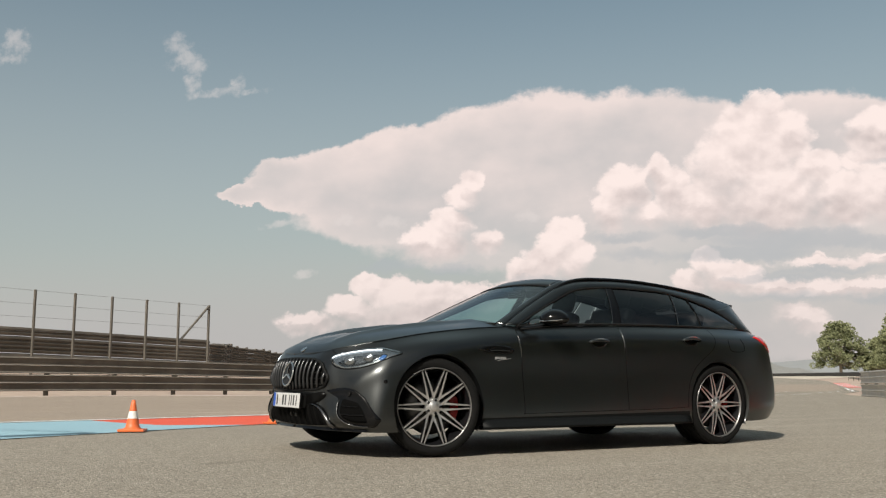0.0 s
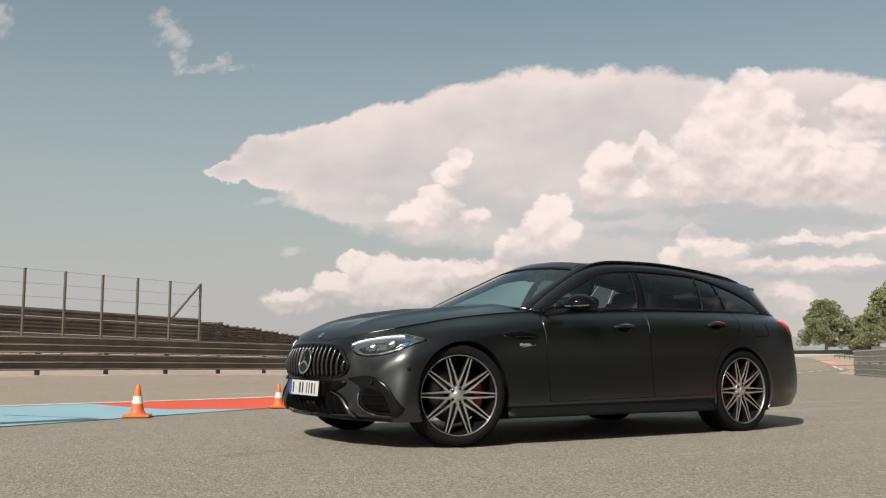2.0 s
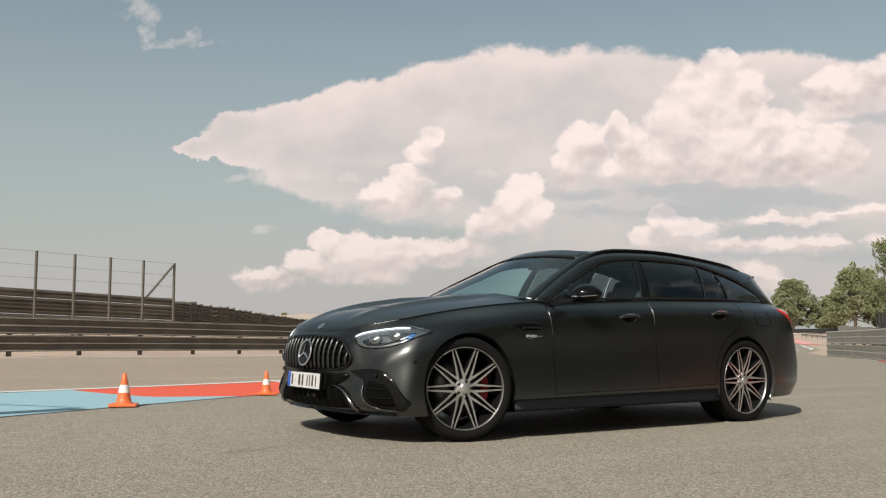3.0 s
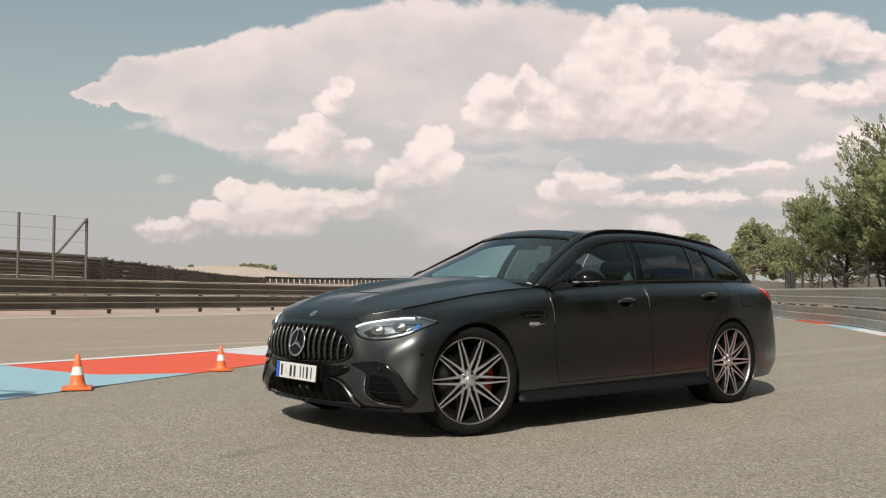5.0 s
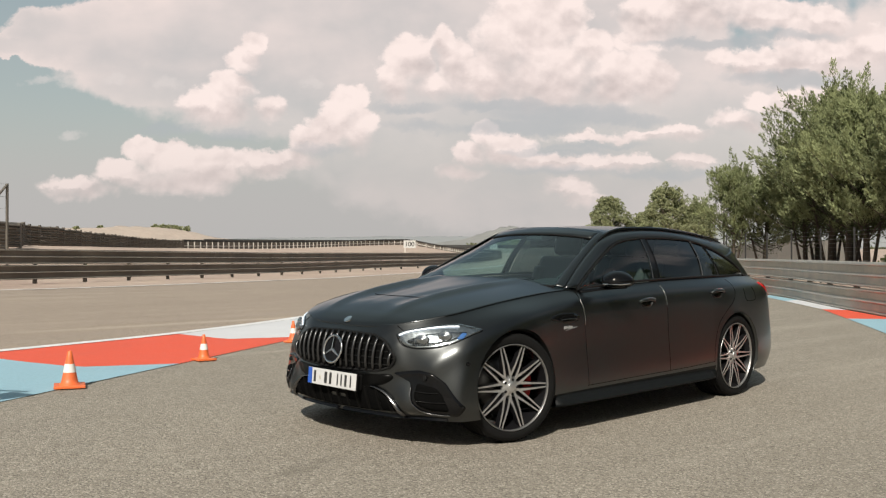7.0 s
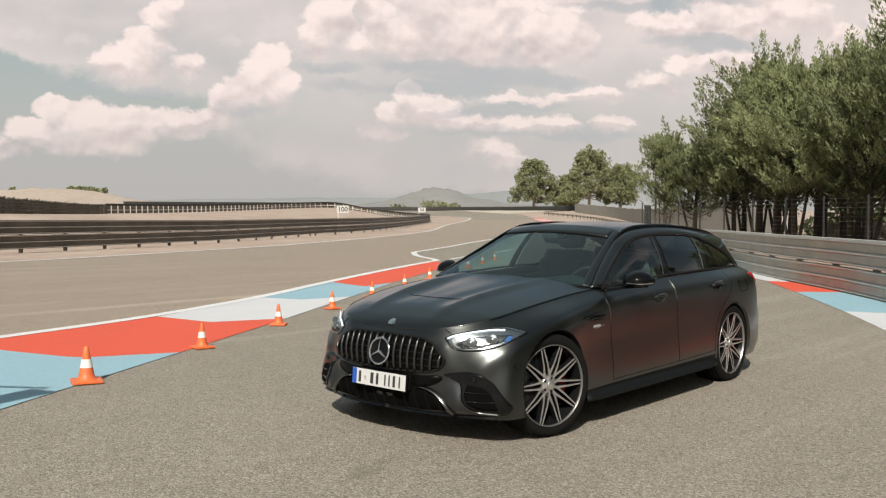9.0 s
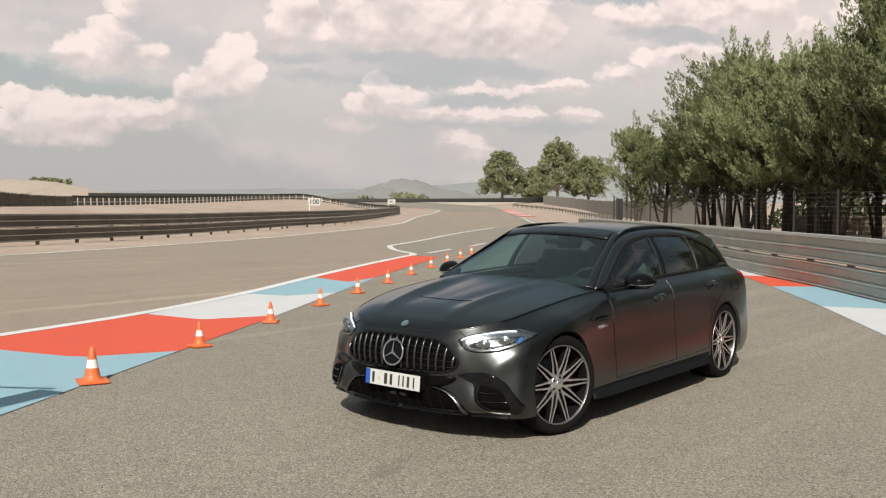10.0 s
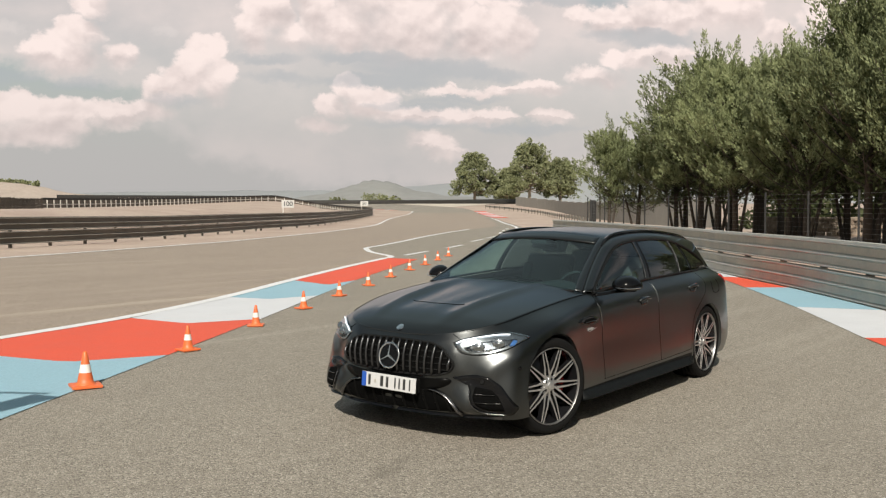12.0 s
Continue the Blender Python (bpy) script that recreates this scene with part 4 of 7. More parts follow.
def cypress(seed, height, width, n=44, per=46, leaf=0.12, tufts=24, bare=0.0):
    """A conifer: bare lower trunk, rising limbs, pointed sprays gathered along the limbs, ragged spires on top."""
    rng = np.random.default_rng(seed)
    top = thing("conifer", "grey-green conifer with a bare dark trunk and ragged crown", "tree", "row of conifers")
    bm = bmesh.new()
    lean = rng.uniform(-0.4, 0.4, 2)
    spine = [(0, 0, -0.2), (lean[0] * 0.3, lean[1] * 0.3, height * 0.3), (lean[0] * 0.7, lean[1] * 0.7, height * 0.62), (lean[0], lean[1], height * 0.96)]
    limb(bm, spine, 0.15 * width / 2.4, 0.03, 9)
    sp = smooth_line(spine, 30)
    if rng.uniform() < 0.7:
        a = rng.uniform(0, 6.28)
        part("trunk", bm, M_BARK, top, "dark bare trunk", smooth=True)
        bm = bmesh.new()
        limb(bm, [(0.1 * math.cos(a), 0.1 * math.sin(a), -0.2), (0.5 * math.cos(a), 0.5 * math.sin(a), height * 0.22), (0.9 * math.cos(a), 0.9 * math.sin(a), height * 0.5)], 0.10, 0.03, 8)
    part("trunk", bm, M_BARK, top, "dark bare trunk", smooth=True)
    bm = bmesh.new()
    starts, ways, lengths, inner = [], [], [], []
    lobes = rng.uniform(0.72, 1.2, 9)
    for i in range(n):
        f = (i + rng.uniform(0, 1)) / n
        z = height * (0.28 + 0.64 * f)
        a = i * 2.4 + rng.uniform(-0.5, 0.5)
        lobe = lobes[int((a % 6.283) / 6.284 * 9)]
        reach = width * (1.0 - f ** 1.6) ** 0.75 * rng.uniform(0.45, 1.1) * lobe * (0.7 + 0.3 * min(f / 0.15, 1)) + 0.25
        root = np.array(sp[min(int(z / height * 29 * 0.92), 29)])
        rise = rng.uniform(0.15, 0.75)
        tip = np.array((root[0] + reach * math.cos(a), root[1] + reach * math.sin(a), z + reach * rise))
        mid = (root * 0.5 + tip * 0.5) - (0, 0, 0.10 + 0.05 * reach)
        limb(bm, [tuple(root), tuple(mid), tuple(tip)], 0.045 * (1 - 0.6 * f), 0.012, 5)
        way = (tip - mid) / max(np.linalg.norm(tip - mid), 1e-6)
        for g in np.linspace(0.5, 1.06, tufts if f > bare else 3):
            spread_ = 0.16 + 0.27 * math.sin(math.pi * min(1, (g - 0.4) * 1.3))
            c = root * (1 - g) + tip * g - (0, 0, 0.10 * math.sin(math.pi * g)) + rng.normal(size=3) * (spread_, spread_, 0.09)
            starts.append(c)
            ways.append(way * 1.3 + rng.normal(size=3) * (0.60, 0.60, 0.25) + (0, 0, 0.30))
            lengths.append(rng.uniform(0.35, 0.90) * (1.05 - 0.30 * f))
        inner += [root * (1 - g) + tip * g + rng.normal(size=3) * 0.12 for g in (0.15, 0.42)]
    for k in range(18):
        starts.append(np.array((lean[0], lean[1], height * (0.76 + 0.016 * k))) + rng.normal(size=3) * 0.12)
        ways.append(np.array((0, 0, 1)) + rng.normal(size=3) * 0.25)
        lengths.append(rng.uniform(0.6, 1.0))
    tagged(part("branchwork", bm, M_BARK, top, smooth=True), kind="stuff")
    spray_mesh(starts, ways, lengths, M_CYPRESS, "crown", top, rng, per=per, leaf=leaf)
    # very dark leaves near the trunk paint in the shade of the crown's gaps
    clump_mesh(inner, [0.55] * len(inner), M_LEAFSHADE, "inner_foliage", top, rng, per=32, leaf=0.13, sharp=True)
    return top


forms = [cypress(11, 8.6, 2.7), cypress(23, 7.8, 2.4, bare=0.22), cypress(37, 9.2, 2.9), cypress(52, 8.2, 2.5, bare=0.30), cypress(61, 8.7, 2.8, 56, 9, 0.45, 14), cypress(77, 8.9, 2.8, 46, 26, 0.15)]
rnd = random.Random(8)
spots = []
# both rows run on unseen behind the camera, to darken the car's reflections
for i in range(32):
    f = i / 13
    spots.append((42.3 - 25.5 * f + rnd.uniform(-0.5, 0.5), 19.2 - 27.5 * f + rnd.uniform(-0.5, 0.5), rnd.uniform(0.88, 1.06) * (1.0 + 0.012 * min(i, 10))))
for i in range(27):
    f = i / 11
    spots.append((46.0 - 24 * f + rnd.uniform(-0.8, 0.8), 16.2 - 26.5 * f + rnd.uniform(-0.8, 0.8), rnd.uniform(0.96, 1.10)))
spots = spots[:11] + spots[14:41] + spots[44:] + [(44.6 - 1.95 * i + 0.5 * math.sin(i * 4.0), 17.9 - 2.2 * i + 0.5 * math.sin(i * 7.0), 0.94 + 0.05 * math.sin(i * 3.0)) for i in range(12)] + [(41.0, 20.9, 0.74)]      # unseen trees left out so that the car's side windows reflect sky
for i, (x, y, s) in enumerate(spots):
    m = Matrix.Translation((x, y, lie(x, y) - 0.05)) @ Matrix.Rotation(rnd.uniform(0, 6.28), 4, "Z") @ Matrix.Diagonal((s, s, s * (0.72 if i == 0 else 0.96 if i == 1 else 1), 1))
    near = i < 11 or i == len(spots) - 1
    far = 29 <= i < 38 or i >= len(spots) - 13
    if i < 4:
        forms[i].matrix_basis = m
    elif i == 11:
        forms[4].matrix_basis = m
    elif i == 29:
        forms[5].matrix_basis = m
    else:
        o = copy_thing(forms[(i % 4 if i < 6 else 1 + 2 * (i % 2)) if near else 4 if not far else 5], m)
        o.matrix_basis = m


def eucalyptus(x, y, height, width, seed):
    rng = np.random.default_rng(seed)
    top = thing("eucalyptus", "broad olive-green eucalyptus tree beyond the track", "tree", "far trees", at=Matrix.Translation((x, y, lie(x, y) + 0.4)))
    bm = bmesh.new()
    centres, sizes = [], []
    limb(bm, [(0, 0, -1), (0.3, 0.1, height * 0.25), (0.1, 0.3, height * 0.45)], 0.5, 0.32, 8)
    part("trunk", bm, M_BARKP, top, "pale trunk", smooth=True)
    bm = bmesh.new()
    for i in range(34):
        a, f = i * 2.4, (0.08 + 0.92 * (i + rng.uniform(0, 1)) / 34)
        r = width * math.sin(math.pi * min(1, 0.22 + 0.72 * f)) ** 0.8 * rng.uniform(0.45, 1.0)
        tip = np.array((r * math.cos(a), r * math.sin(a), height * (0.14 + 0.82 * f)))
        limb(bm, [(0.1, 0.2, height * 0.2 + f * height * 0.2), tuple(tip * (0.5, 0.5, 0.72)), tuple(tip)], 0.2, 0.04, 5)
        for k in range(6):
            centres.append(tip * (0.88, 0.88, 0.97) + rng.normal(size=3) * (0.85, 0.85, 0.62))
            sizes.append(rng.uniform(0.7, 1.35))
    tagged(part("branchwork", bm, M_BARKP, top, smooth=True), kind="stuff")
    clump_mesh(centres, sizes, M_EUCA, "crown", top, rng, per=110, leaf=0.40, squash=0.8)
    return top


eucalyptus(248, 178.4, 16.4, 8.0, 3)
eucalyptus(256, 171, 10.5, 5.5, 17)
eucalyptus(221.6, 140.5, 17.0, 7.6, 5)
eucalyptus(236, 139, 12.2, 6.2, 9)


def shrubs(name, label, spots_, leaf, mat, seed, group=""):
    rng = np.random.default_rng(seed)
    c, s = [], []
    for x, y, z, r in spots_:
        for k in range(9):
            c.append(np.array((x, y, z + r * 0.4)) + rng.normal(size=3) * (r * 0.5, r * 0.5, r * 0.25))
            s.append(r * rng.uniform(0.4, 0.7))
    ob = clump_mesh(c, s, mat, name, None, rng, per=30, leaf=leaf)
    return tagged(ob, label, "shrub", group, "stuff")


shrubs("scrub", "dull green scrub on the sandy mound", [(198 + 2.2 * i, 384 - 2.6 * i, 11.8 - 0.25 * i, 1.1 + 0.4 * (i % 3)) for i in range(5)] + [(170, 402, 11.4, 0.8), (178, 396, 11.8, 0.7), (140, 430, 10, 1.1)], 0.7, M_EUCA, 3)
shrubs("bush", "green bush by the far tyre barrier", [(262, 236, 3.2, 3.2), (265, 232, 3.2, 3.0), (268, 229, 3.0, 2.4)], 0.7, M_EUCA, 6)
# bushes coloured dark for the shade that falls beneath the trees
shrubs("hedge", "tall dusty green bushes behind the conifers, coloured dark for tree shade", [(60.5 - 0.55 * i + 0.6 * math.sin(i * 3.1), 18.5 - 1.25 * i, 0.2 + 0.5 * (k > 0) + 1.5 * k, 1.5 + 0.3 * math.sin(i * 5 + k)) for i in range(30) for k in range(3)], 0.34, M_LEAFSHADE, 8)

# low dry-stone wall behind the conifers
stone_wall = thing("stone_wall", "low brown dry-stone wall behind the conifers", "wall", kind="structure")
SW = even(smooth_line([(46.2, 14.2), (46.8, 11), (47.2, 7.5), (46.5, 3), (44, -3)], 40), 0.33)
bm = bmesh.new()
box(bm, 0, 0, 0, 0.30, 0.34, 0.21, bevel=0.05)
me_stone = bpy.data.meshes.new("stone")
bm.to_mesh(me_stone)
bm.free()
M_STONE = material("brown field stone", (0.24, 0.19, 0.145), 0.9, vary=0.35, scale=1.6, fine=14, vary2=0.25, tint=(0.33, 0.27, 0.21), bump=0.02, bump_scale=9)
rnd = random.Random(31)
for q in range(5):
    for x, y in SW:
        o = link("stone", me_stone, M_STONE, stone_wall)
        o.matrix_basis = Matrix.Translation((x + rnd.uniform(-0.05, 0.05), y + 0.16 * (q % 2) + rnd.uniform(-0.04, 0.04), lie(x, y) + 0.1 + 0.205 * q)) @ Matrix.Rotation(1.5 + rnd.uniform(-0.3, 0.3), 4, "Z") @ Matrix.Diagonal((rnd.uniform(0.8, 1.25), rnd.uniform(0.9, 1.2), rnd.uniform(0.85, 1.1), 1))
shrubs("field_scrub", "dusty green scrub along the foot of the hills", [(1200 + 90 * i + 30 * math.sin(i * 5), 1500 - 85 * i + 60 * math.sin(i * 3), 2, 9 + 5 * math.sin(i * 7)) for i in range(14)], 6.0, M_SHRUB, 12)

# ---- wire fence before the conifers, lamp post ----
wire_fence = thing("wire_fence", "thin wire fence on dark posts before the conifers", "fence", kind="structure")
WFN = even(np.array([(38.0, 20.6), (31, 12.8), (22, 2.4), (12, -9)]), 2.6)
bm = bmesh.new()
rod(bm, (0, 0, 0), (0, 0, 2.1), 0.035, 6)
me_fp = bpy.data.meshes.new("post")
bm.to_mesh(me_fp)
bm.free()
for x, y in WFN:
    o = link("post", me_fp, M_INK, wire_fence)
    o.matrix_basis = Matrix.Translation((x, y, lie(x, y)))
for z in np.linspace(0.2, 2.0, 13):
    bm = bmesh.new()
    for a, b in zip(WFN, WFN[1:]):
        rod(bm, (*a, z), (*b, z), 0.0025, 4)
    part("wire", bm, M_WIRE, wire_fence)
for x, y in ((37.3, 20.0), (37.9, 20.2), (38.6, 20.5)):
    bm = bmesh.new()
    rod(bm, (0, 0, 0), (0, 0, 1.95), 0.075, 10)
    o = part("bollard_post", bm, M_INK)
    o.matrix_basis = Matrix.Translation((x, y, 0))
    tagged(o, "black round steel post beside the barrier end", "post", "black posts")
lamp_post = thing("lamp_post", "slim grey lamp post beside the conifers", "street lamp", at=Matrix.Translation((41.8, 21.9, 0)))
bm = bmesh.new()
rod(bm, (0, 0, 0), (0, 0, 4.3), 0.055, 10, 0.035)
part("pole", bm, M_POST, lamp_post)
bm = bmesh.new()
box(bm, 0.1, 0, 4.33, 0.35, 0.12, 0.07, bevel=0.02)
part("lamp_head", bm, M_POST, lamp_post)


# ---- traffic cones ----
def traffic_cone():
    top = thing("traffic_cone", "small orange traffic cone with one white band", "traffic cone", "row of cones")
    bm = bmesh.new()
    box(bm, 0, 0, 0.015, 0.315, 0.315, 0.028, bevel=0.007)
    part("base", bm, M_CONE, top)
    r = lambda z: 0.092 - 0.070 * (z - 0.025) / 0.335
    for nm, z0, z1, mat, grow in (("lower_body", 0.025, 0.155, M_CONE, 0), ("sleeve", 0.15, 0.235, M_CONEW, 0.0015), ("upper_body", 0.23, 0.36, M_CONE, 0)):
        bm = bmesh.new()
        prof = [(r(z0) + grow, z0), (r((z0 + z1) / 2) + grow, (z0 + z1) / 2), (r(z1) + grow, z1)]
        if nm == "lower_body":
            prof = [(0.112, 0.029), (0.106, 0.038), (r(0.048), 0.050)] + prof[1:]
        if nm == "upper_body":
            prof += [(r(z1) - 0.004, z1 + 0.003), (r(z1) - 0.007, z1 - 0.004), (r(z1) - 0.008, z1 - 0.05)]
        lathe(bm, prof, 28)
        part(nm, bm, mat, top, smooth=True)
    return top


cone = traffic_cone()
CONES = ((-2.53, 3.33), (-0.58, 4.40), (1.39, 5.49), (3.34, 6.57), (5.25, 7.61), (7.27, 8.72), (9.26, 9.82), (11.3, 10.94), (13.2, 11.95), (15.25, 13.1), (17.28, 14.24))
for i, (x, y) in enumerate(CONES):
    m = Matrix.Translation((x, y, lie(x, y) + 0.008)) @ Matrix.Rotation(0.5 + 0.37 * ((i * 5) % 7) - 0.9, 4, "Z") @ Matrix.Diagonal((0.82, 0.82, 0.88, 1))
    if i == 0:
        cone.matrix_basis = m
    else:
        copy_thing(cone, m)


# ---- unseen board on a pole, added beside the kerb to shadow the blue paint ----
board_stand = thing("board_stand", "grey board on a steel pole and arm beside the kerb, added unseen to cast a shadow", "sign stand", at=Matrix.Translation((-6.35, 1.42, lie(-6.35, 1.42))))
bm = bmesh.new()
rod(bm, (0, 0, 0), (0, 0, 2.25), 0.035, 12)
part("pole", bm, M_POST, board_stand)
bm = bmesh.new()
box(bm, 0, 0, 0, 1.20, 0.30, 0.03, Matrix.Translation((0.60, 0.19, 2.22)) @ Matrix.Rotation(0.28, 4, "Z"), bevel=0.008)
part("board", bm, M_SIGN, board_stand)
bm = bmesh.new()
rod(bm, (1.27, 0.44, 2.20), (0.55, 1.60, 2.20), 0.022, 10)
part("arm", bm, M_POST, board_stand)
bm = bmesh.new()
lathe(bm, [(0.001, 0.0), (0.24, 0.0), (0.24, 0.03), (0.05, 0.05), (0.036, 0.07)], 24)
part("foot", bm, M_POST, board_stand)


# ---- the car: nose towards -x, its left side towards -y ----
from mathutils.bvhtree import BVHTree

M_PAINT = material("satin graphite car paint", (0.066, 0.070, 0.071), 0.31, 0.95, coat=0.50, coat_rough=0.20, vary=0.03, scale=3, fine=300, vary2=0.02, rough_vary=0.01, spec=0.4)
M_GLOSS = material("black gloss trim", (0.004, 0.004, 0.0045), 0.10, 0.0, vary=0.05, spec=0.3, rough_vary=0.02)
M_PLASTIC = material("black textured plastic", (0.009, 0.009, 0.009), 0.5, spec=0.2, vary=0.1, scale=30, fine=300, bump=0.0006, bump_scale=600)
# near-black for panel gaps, and for the shade of openings that are not cut
M_GAP = material("near-black for panel gaps and painted opening shade", (0.003, 0.003, 0.003), 0.9, spec=0.05)
M_SLAT = material("gunmetal grille slat", (0.085, 0.085, 0.088), 0.34, 0.95, vary=0.05, rough_vary=0.03)
M_DCHROME = material("dark chrome", (0.16, 0.16, 0.165), 0.25, 1.0, vary=0.05, rough_vary=0.04)
M_CHROME = material("bright chrome", (0.68, 0.68, 0.69), 0.12, 1.0, vary=0.04, rough_vary=0.03)
M_ALLOY = material("machined alloy", (0.56, 0.555, 0.55), 0.34, 0.85, vary=0.06, scale=20, fine=300, rough_vary=0.05)
M_RIMLIP = material("machined rim lip metal", (0.34, 0.335, 0.33), 0.35, 0.85, vary=0.05)
M_RIMBLACK = material("black painted rim", (0.008, 0.008, 0.009), 0.3, 0.0, vary=0.08, spec=0.3)
M_TYRE = material("tyre rubber", (0.008, 0.008, 0.008), 0.75, spec=0.12, vary=0.18, scale=9, fine=90, vary2=0.12, bump=0.0008, bump_scale=260)
M_DISC = material("brake disc steel", (0.10, 0.098, 0.095), 0.35, 0.9, vary=0.12, scale=30, fine=200)
M_CALIPER = material("red brake caliper", (0.36, 0.010, 0.009), 0.35, vary=0.06)
M_INSIDE = material("dark cabin trim", (0.024, 0.026, 0.027), 0.65, vary=0.15, scale=12, fine=120)
M_SEAT = material("dark grey leather seat", (0.085, 0.088, 0.088), 0.5, vary=0.15, scale=9, fine=150, bump=0.001, bump_scale=150)
M_BELT_RED = material("red seat belt webbing", (0.55, 0.02, 0.015), 0.6, vary=0.1)
M_PLATE = material("white reflective plate", (0.58, 0.58, 0.58), 0.35, vary=0.03)
M_PLATEBLUE = material("blue plate strip", (0.02, 0.09, 0.42), 0.35, vary=0.03)
M_LENS = glass("clear lamp lens", (0.93, 0.95, 0.96), 1.42)
M_GLASS = glass("tinted window glass", (0.62, 0.76, 0.76), 1.6)
M_SCREEN = glass("windscreen glass", (0.56, 0.78, 0.77), 1.45)
M_PRIVACY = glass("dark privacy glass", (0.19, 0.21, 0.215), 1.6)
M_LAMPIN = material("silver lamp housing", (0.30, 0.325, 0.345), 0.22, 0.9, vary=0.15, scale=40, fine=200)
M_LAMPDARK = material("dark lamp interior", (0.085, 0.095, 0.105), 0.25, 0.9, vary=0.3, scale=60, fine=240)
M_INTAKE = material("black intake plastic", (0.0035, 0.0035, 0.0035), 0.32, spec=0.10, vary=0.1)
M_SKIRT = material("satin black skirt", (0.008, 0.009, 0.0095), 0.5, spec=0.08, vary=0.05)
M_BADGE = material("dull silver badge", (0.34, 0.34, 0.34), 0.5, 0.2, vary=0.05)
M_LED = glow("daytime running light", (0.90, 0.95, 1.0), 0.9)
M_LEDBLUE = material("blue lamp accent", (0.05, 0.14, 0.36), 0.2, vary=0.03)
M_TAIL = material("red tail lamp lens", (0.55, 0.012, 0.015), 0.12, vary=0.06, coat=0.6)

car = thing("estate_car", "satin graphite-grey estate car with black and silver wheels parked on asphalt", "car")

# five lines round the left half of the body, from the middle of the nose to the middle of the tail: x, half width, height
LINE_TOP = [(-2.072, 0.000, 0.705), (-2.06, 0.193, 0.712), (-2.035, 0.386, 0.73), (-1.965, 0.517, 0.752), (-1.855, 0.614, 0.778), (-1.725, 0.674, 0.804), (-1.4, 0.727, 0.864), (-1, 0.744, 0.912), (-0.68, 0.757, 0.934),
            (0.33, 0.774, 0.975), (1.03, 0.767, 0.995), (1.47, 0.747, 1), (2.04, 0.672, 0.992), (2.244, 0.567, 0.985), (2.39, 0.366, 0.98), (2.44, 0.000, 0.98)]
LINE_SHOULDER = [(-2.112, 0.000, 0.645), (-2.105, 0.193, 0.645), (-2.072, 0.400, 0.648), (-1.995, 0.565, 0.655), (-1.878, 0.716, 0.665), (-1.742, 0.818, 0.697), (-1.4, 0.882, 0.762), (-1, 0.867, 0.797), (-0.68, 0.858, 0.822),
                 (0.33, 0.860, 0.86), (1.03, 0.866, 0.88), (1.47, 0.874, 0.892), (2.061, 0.814, 0.892), (2.298, 0.692, 0.892), (2.46, 0.434, 0.892), (2.51, 0.000, 0.892)]
LINE_MIDDLE = [(-2.128, 0.000, 0.5), (-2.123, 0.193, 0.5), (-2.094, 0.410, 0.5), (-2.020, 0.580, 0.5), (-1.93, 0.745, 0.5), (-1.80, 0.858, 0.51), (-1.4, 0.918, 0.56), (-1, 0.890, 0.56), (-0.68, 0.880, 0.56),
               (0.33, 0.888, 0.58), (1.03, 0.900, 0.6), (1.44, 0.922, 0.62), (2.007, 0.870, 0.6), (2.33, 0.742, 0.6), (2.5, 0.482, 0.6), (2.56, 0.000, 0.6)]
LINE_LOW = [(-2.12, 0.000, 0.3), (-2.115, 0.193, 0.3), (-2.088, 0.410, 0.29), (-2.020, 0.588, 0.28), (-1.955, 0.758, 0.27), (-1.84, 0.872, 0.26), (-1.4, 0.922, 0.26), (-1, 0.910, 0.268), (-0.68, 0.904, 0.276),
            (0.33, 0.910, 0.3), (1.03, 0.915, 0.316), (1.44, 0.926, 0.316), (2.007, 0.880, 0.32), (2.33, 0.752, 0.34), (2.49, 0.482, 0.36), (2.55, 0.000, 0.36)]
LINE_BOTTOM = [(-2.087, 0.000, 0.17), (-2.078, 0.193, 0.17), (-2.047, 0.410, 0.168), (-1.977, 0.576, 0.167), (-1.92, 0.743, 0.168), (-1.82, 0.855, 0.17), (-1.4, 0.897, 0.178), (-1, 0.882, 0.18), (-0.68, 0.874, 0.182),
               (0.33, 0.884, 0.186), (1.03, 0.890, 0.192), (1.44, 0.894, 0.195), (2.007, 0.852, 0.2), (2.276, 0.732, 0.23), (2.42, 0.482, 0.25), (2.47, 0.000, 0.25)]
NS, NT = 260, 44
ARCHES = ((-1.405, 0.345, 0.364), (1.4375, 0.345, 0.363))


def body_surface(side):
    """The wrap of the body side as points [s][t], t from bottom to top."""
    rails = [smooth_knots(l, NS) for l in (LINE_BOTTOM, LINE_LOW, LINE_MIDDLE, LINE_SHOULDER, LINE_TOP)]
    out = np.zeros((NS, NT, 3))
    for i in range(NS):
        out[i] = smooth_line([r[i] for r in rails], NT)
    # soft folds of the bumper corner: one beside the grille, one below the lamp, a hollow between
    nrm = normals_of(out)
    if np.mean(nrm[NS // 2, :, 1]) < 0:
        nrm = -nrm
    front = np.clip((-1.62 - out[:, :, 0]) / 0.15, 0, 1)
    bulge = 0.009 * near_line(out, (.47, .60), (.51, .49), 0.045) + 0.012 * near_line(out, (.79, .58), (.70, .49), 0.060)
    # the ramp between lower and corner intakes runs out towards the splitter
    ramp = np.clip((0.44 - out[:, :, 2]) / 0.20, 0, 1)
    bulge += 0.050 * np.clip((out[:, :, 2] - 0.175) / 0.07, 0, 1) * ramp * ramp * (3 - 2 * ramp) * np.exp(-((out[:, :, 1] - 0.565) / 0.095) ** 2)
    out += nrm * (bulge * front)[:, :, None]
    out[:, :, 1] *= side
    return out


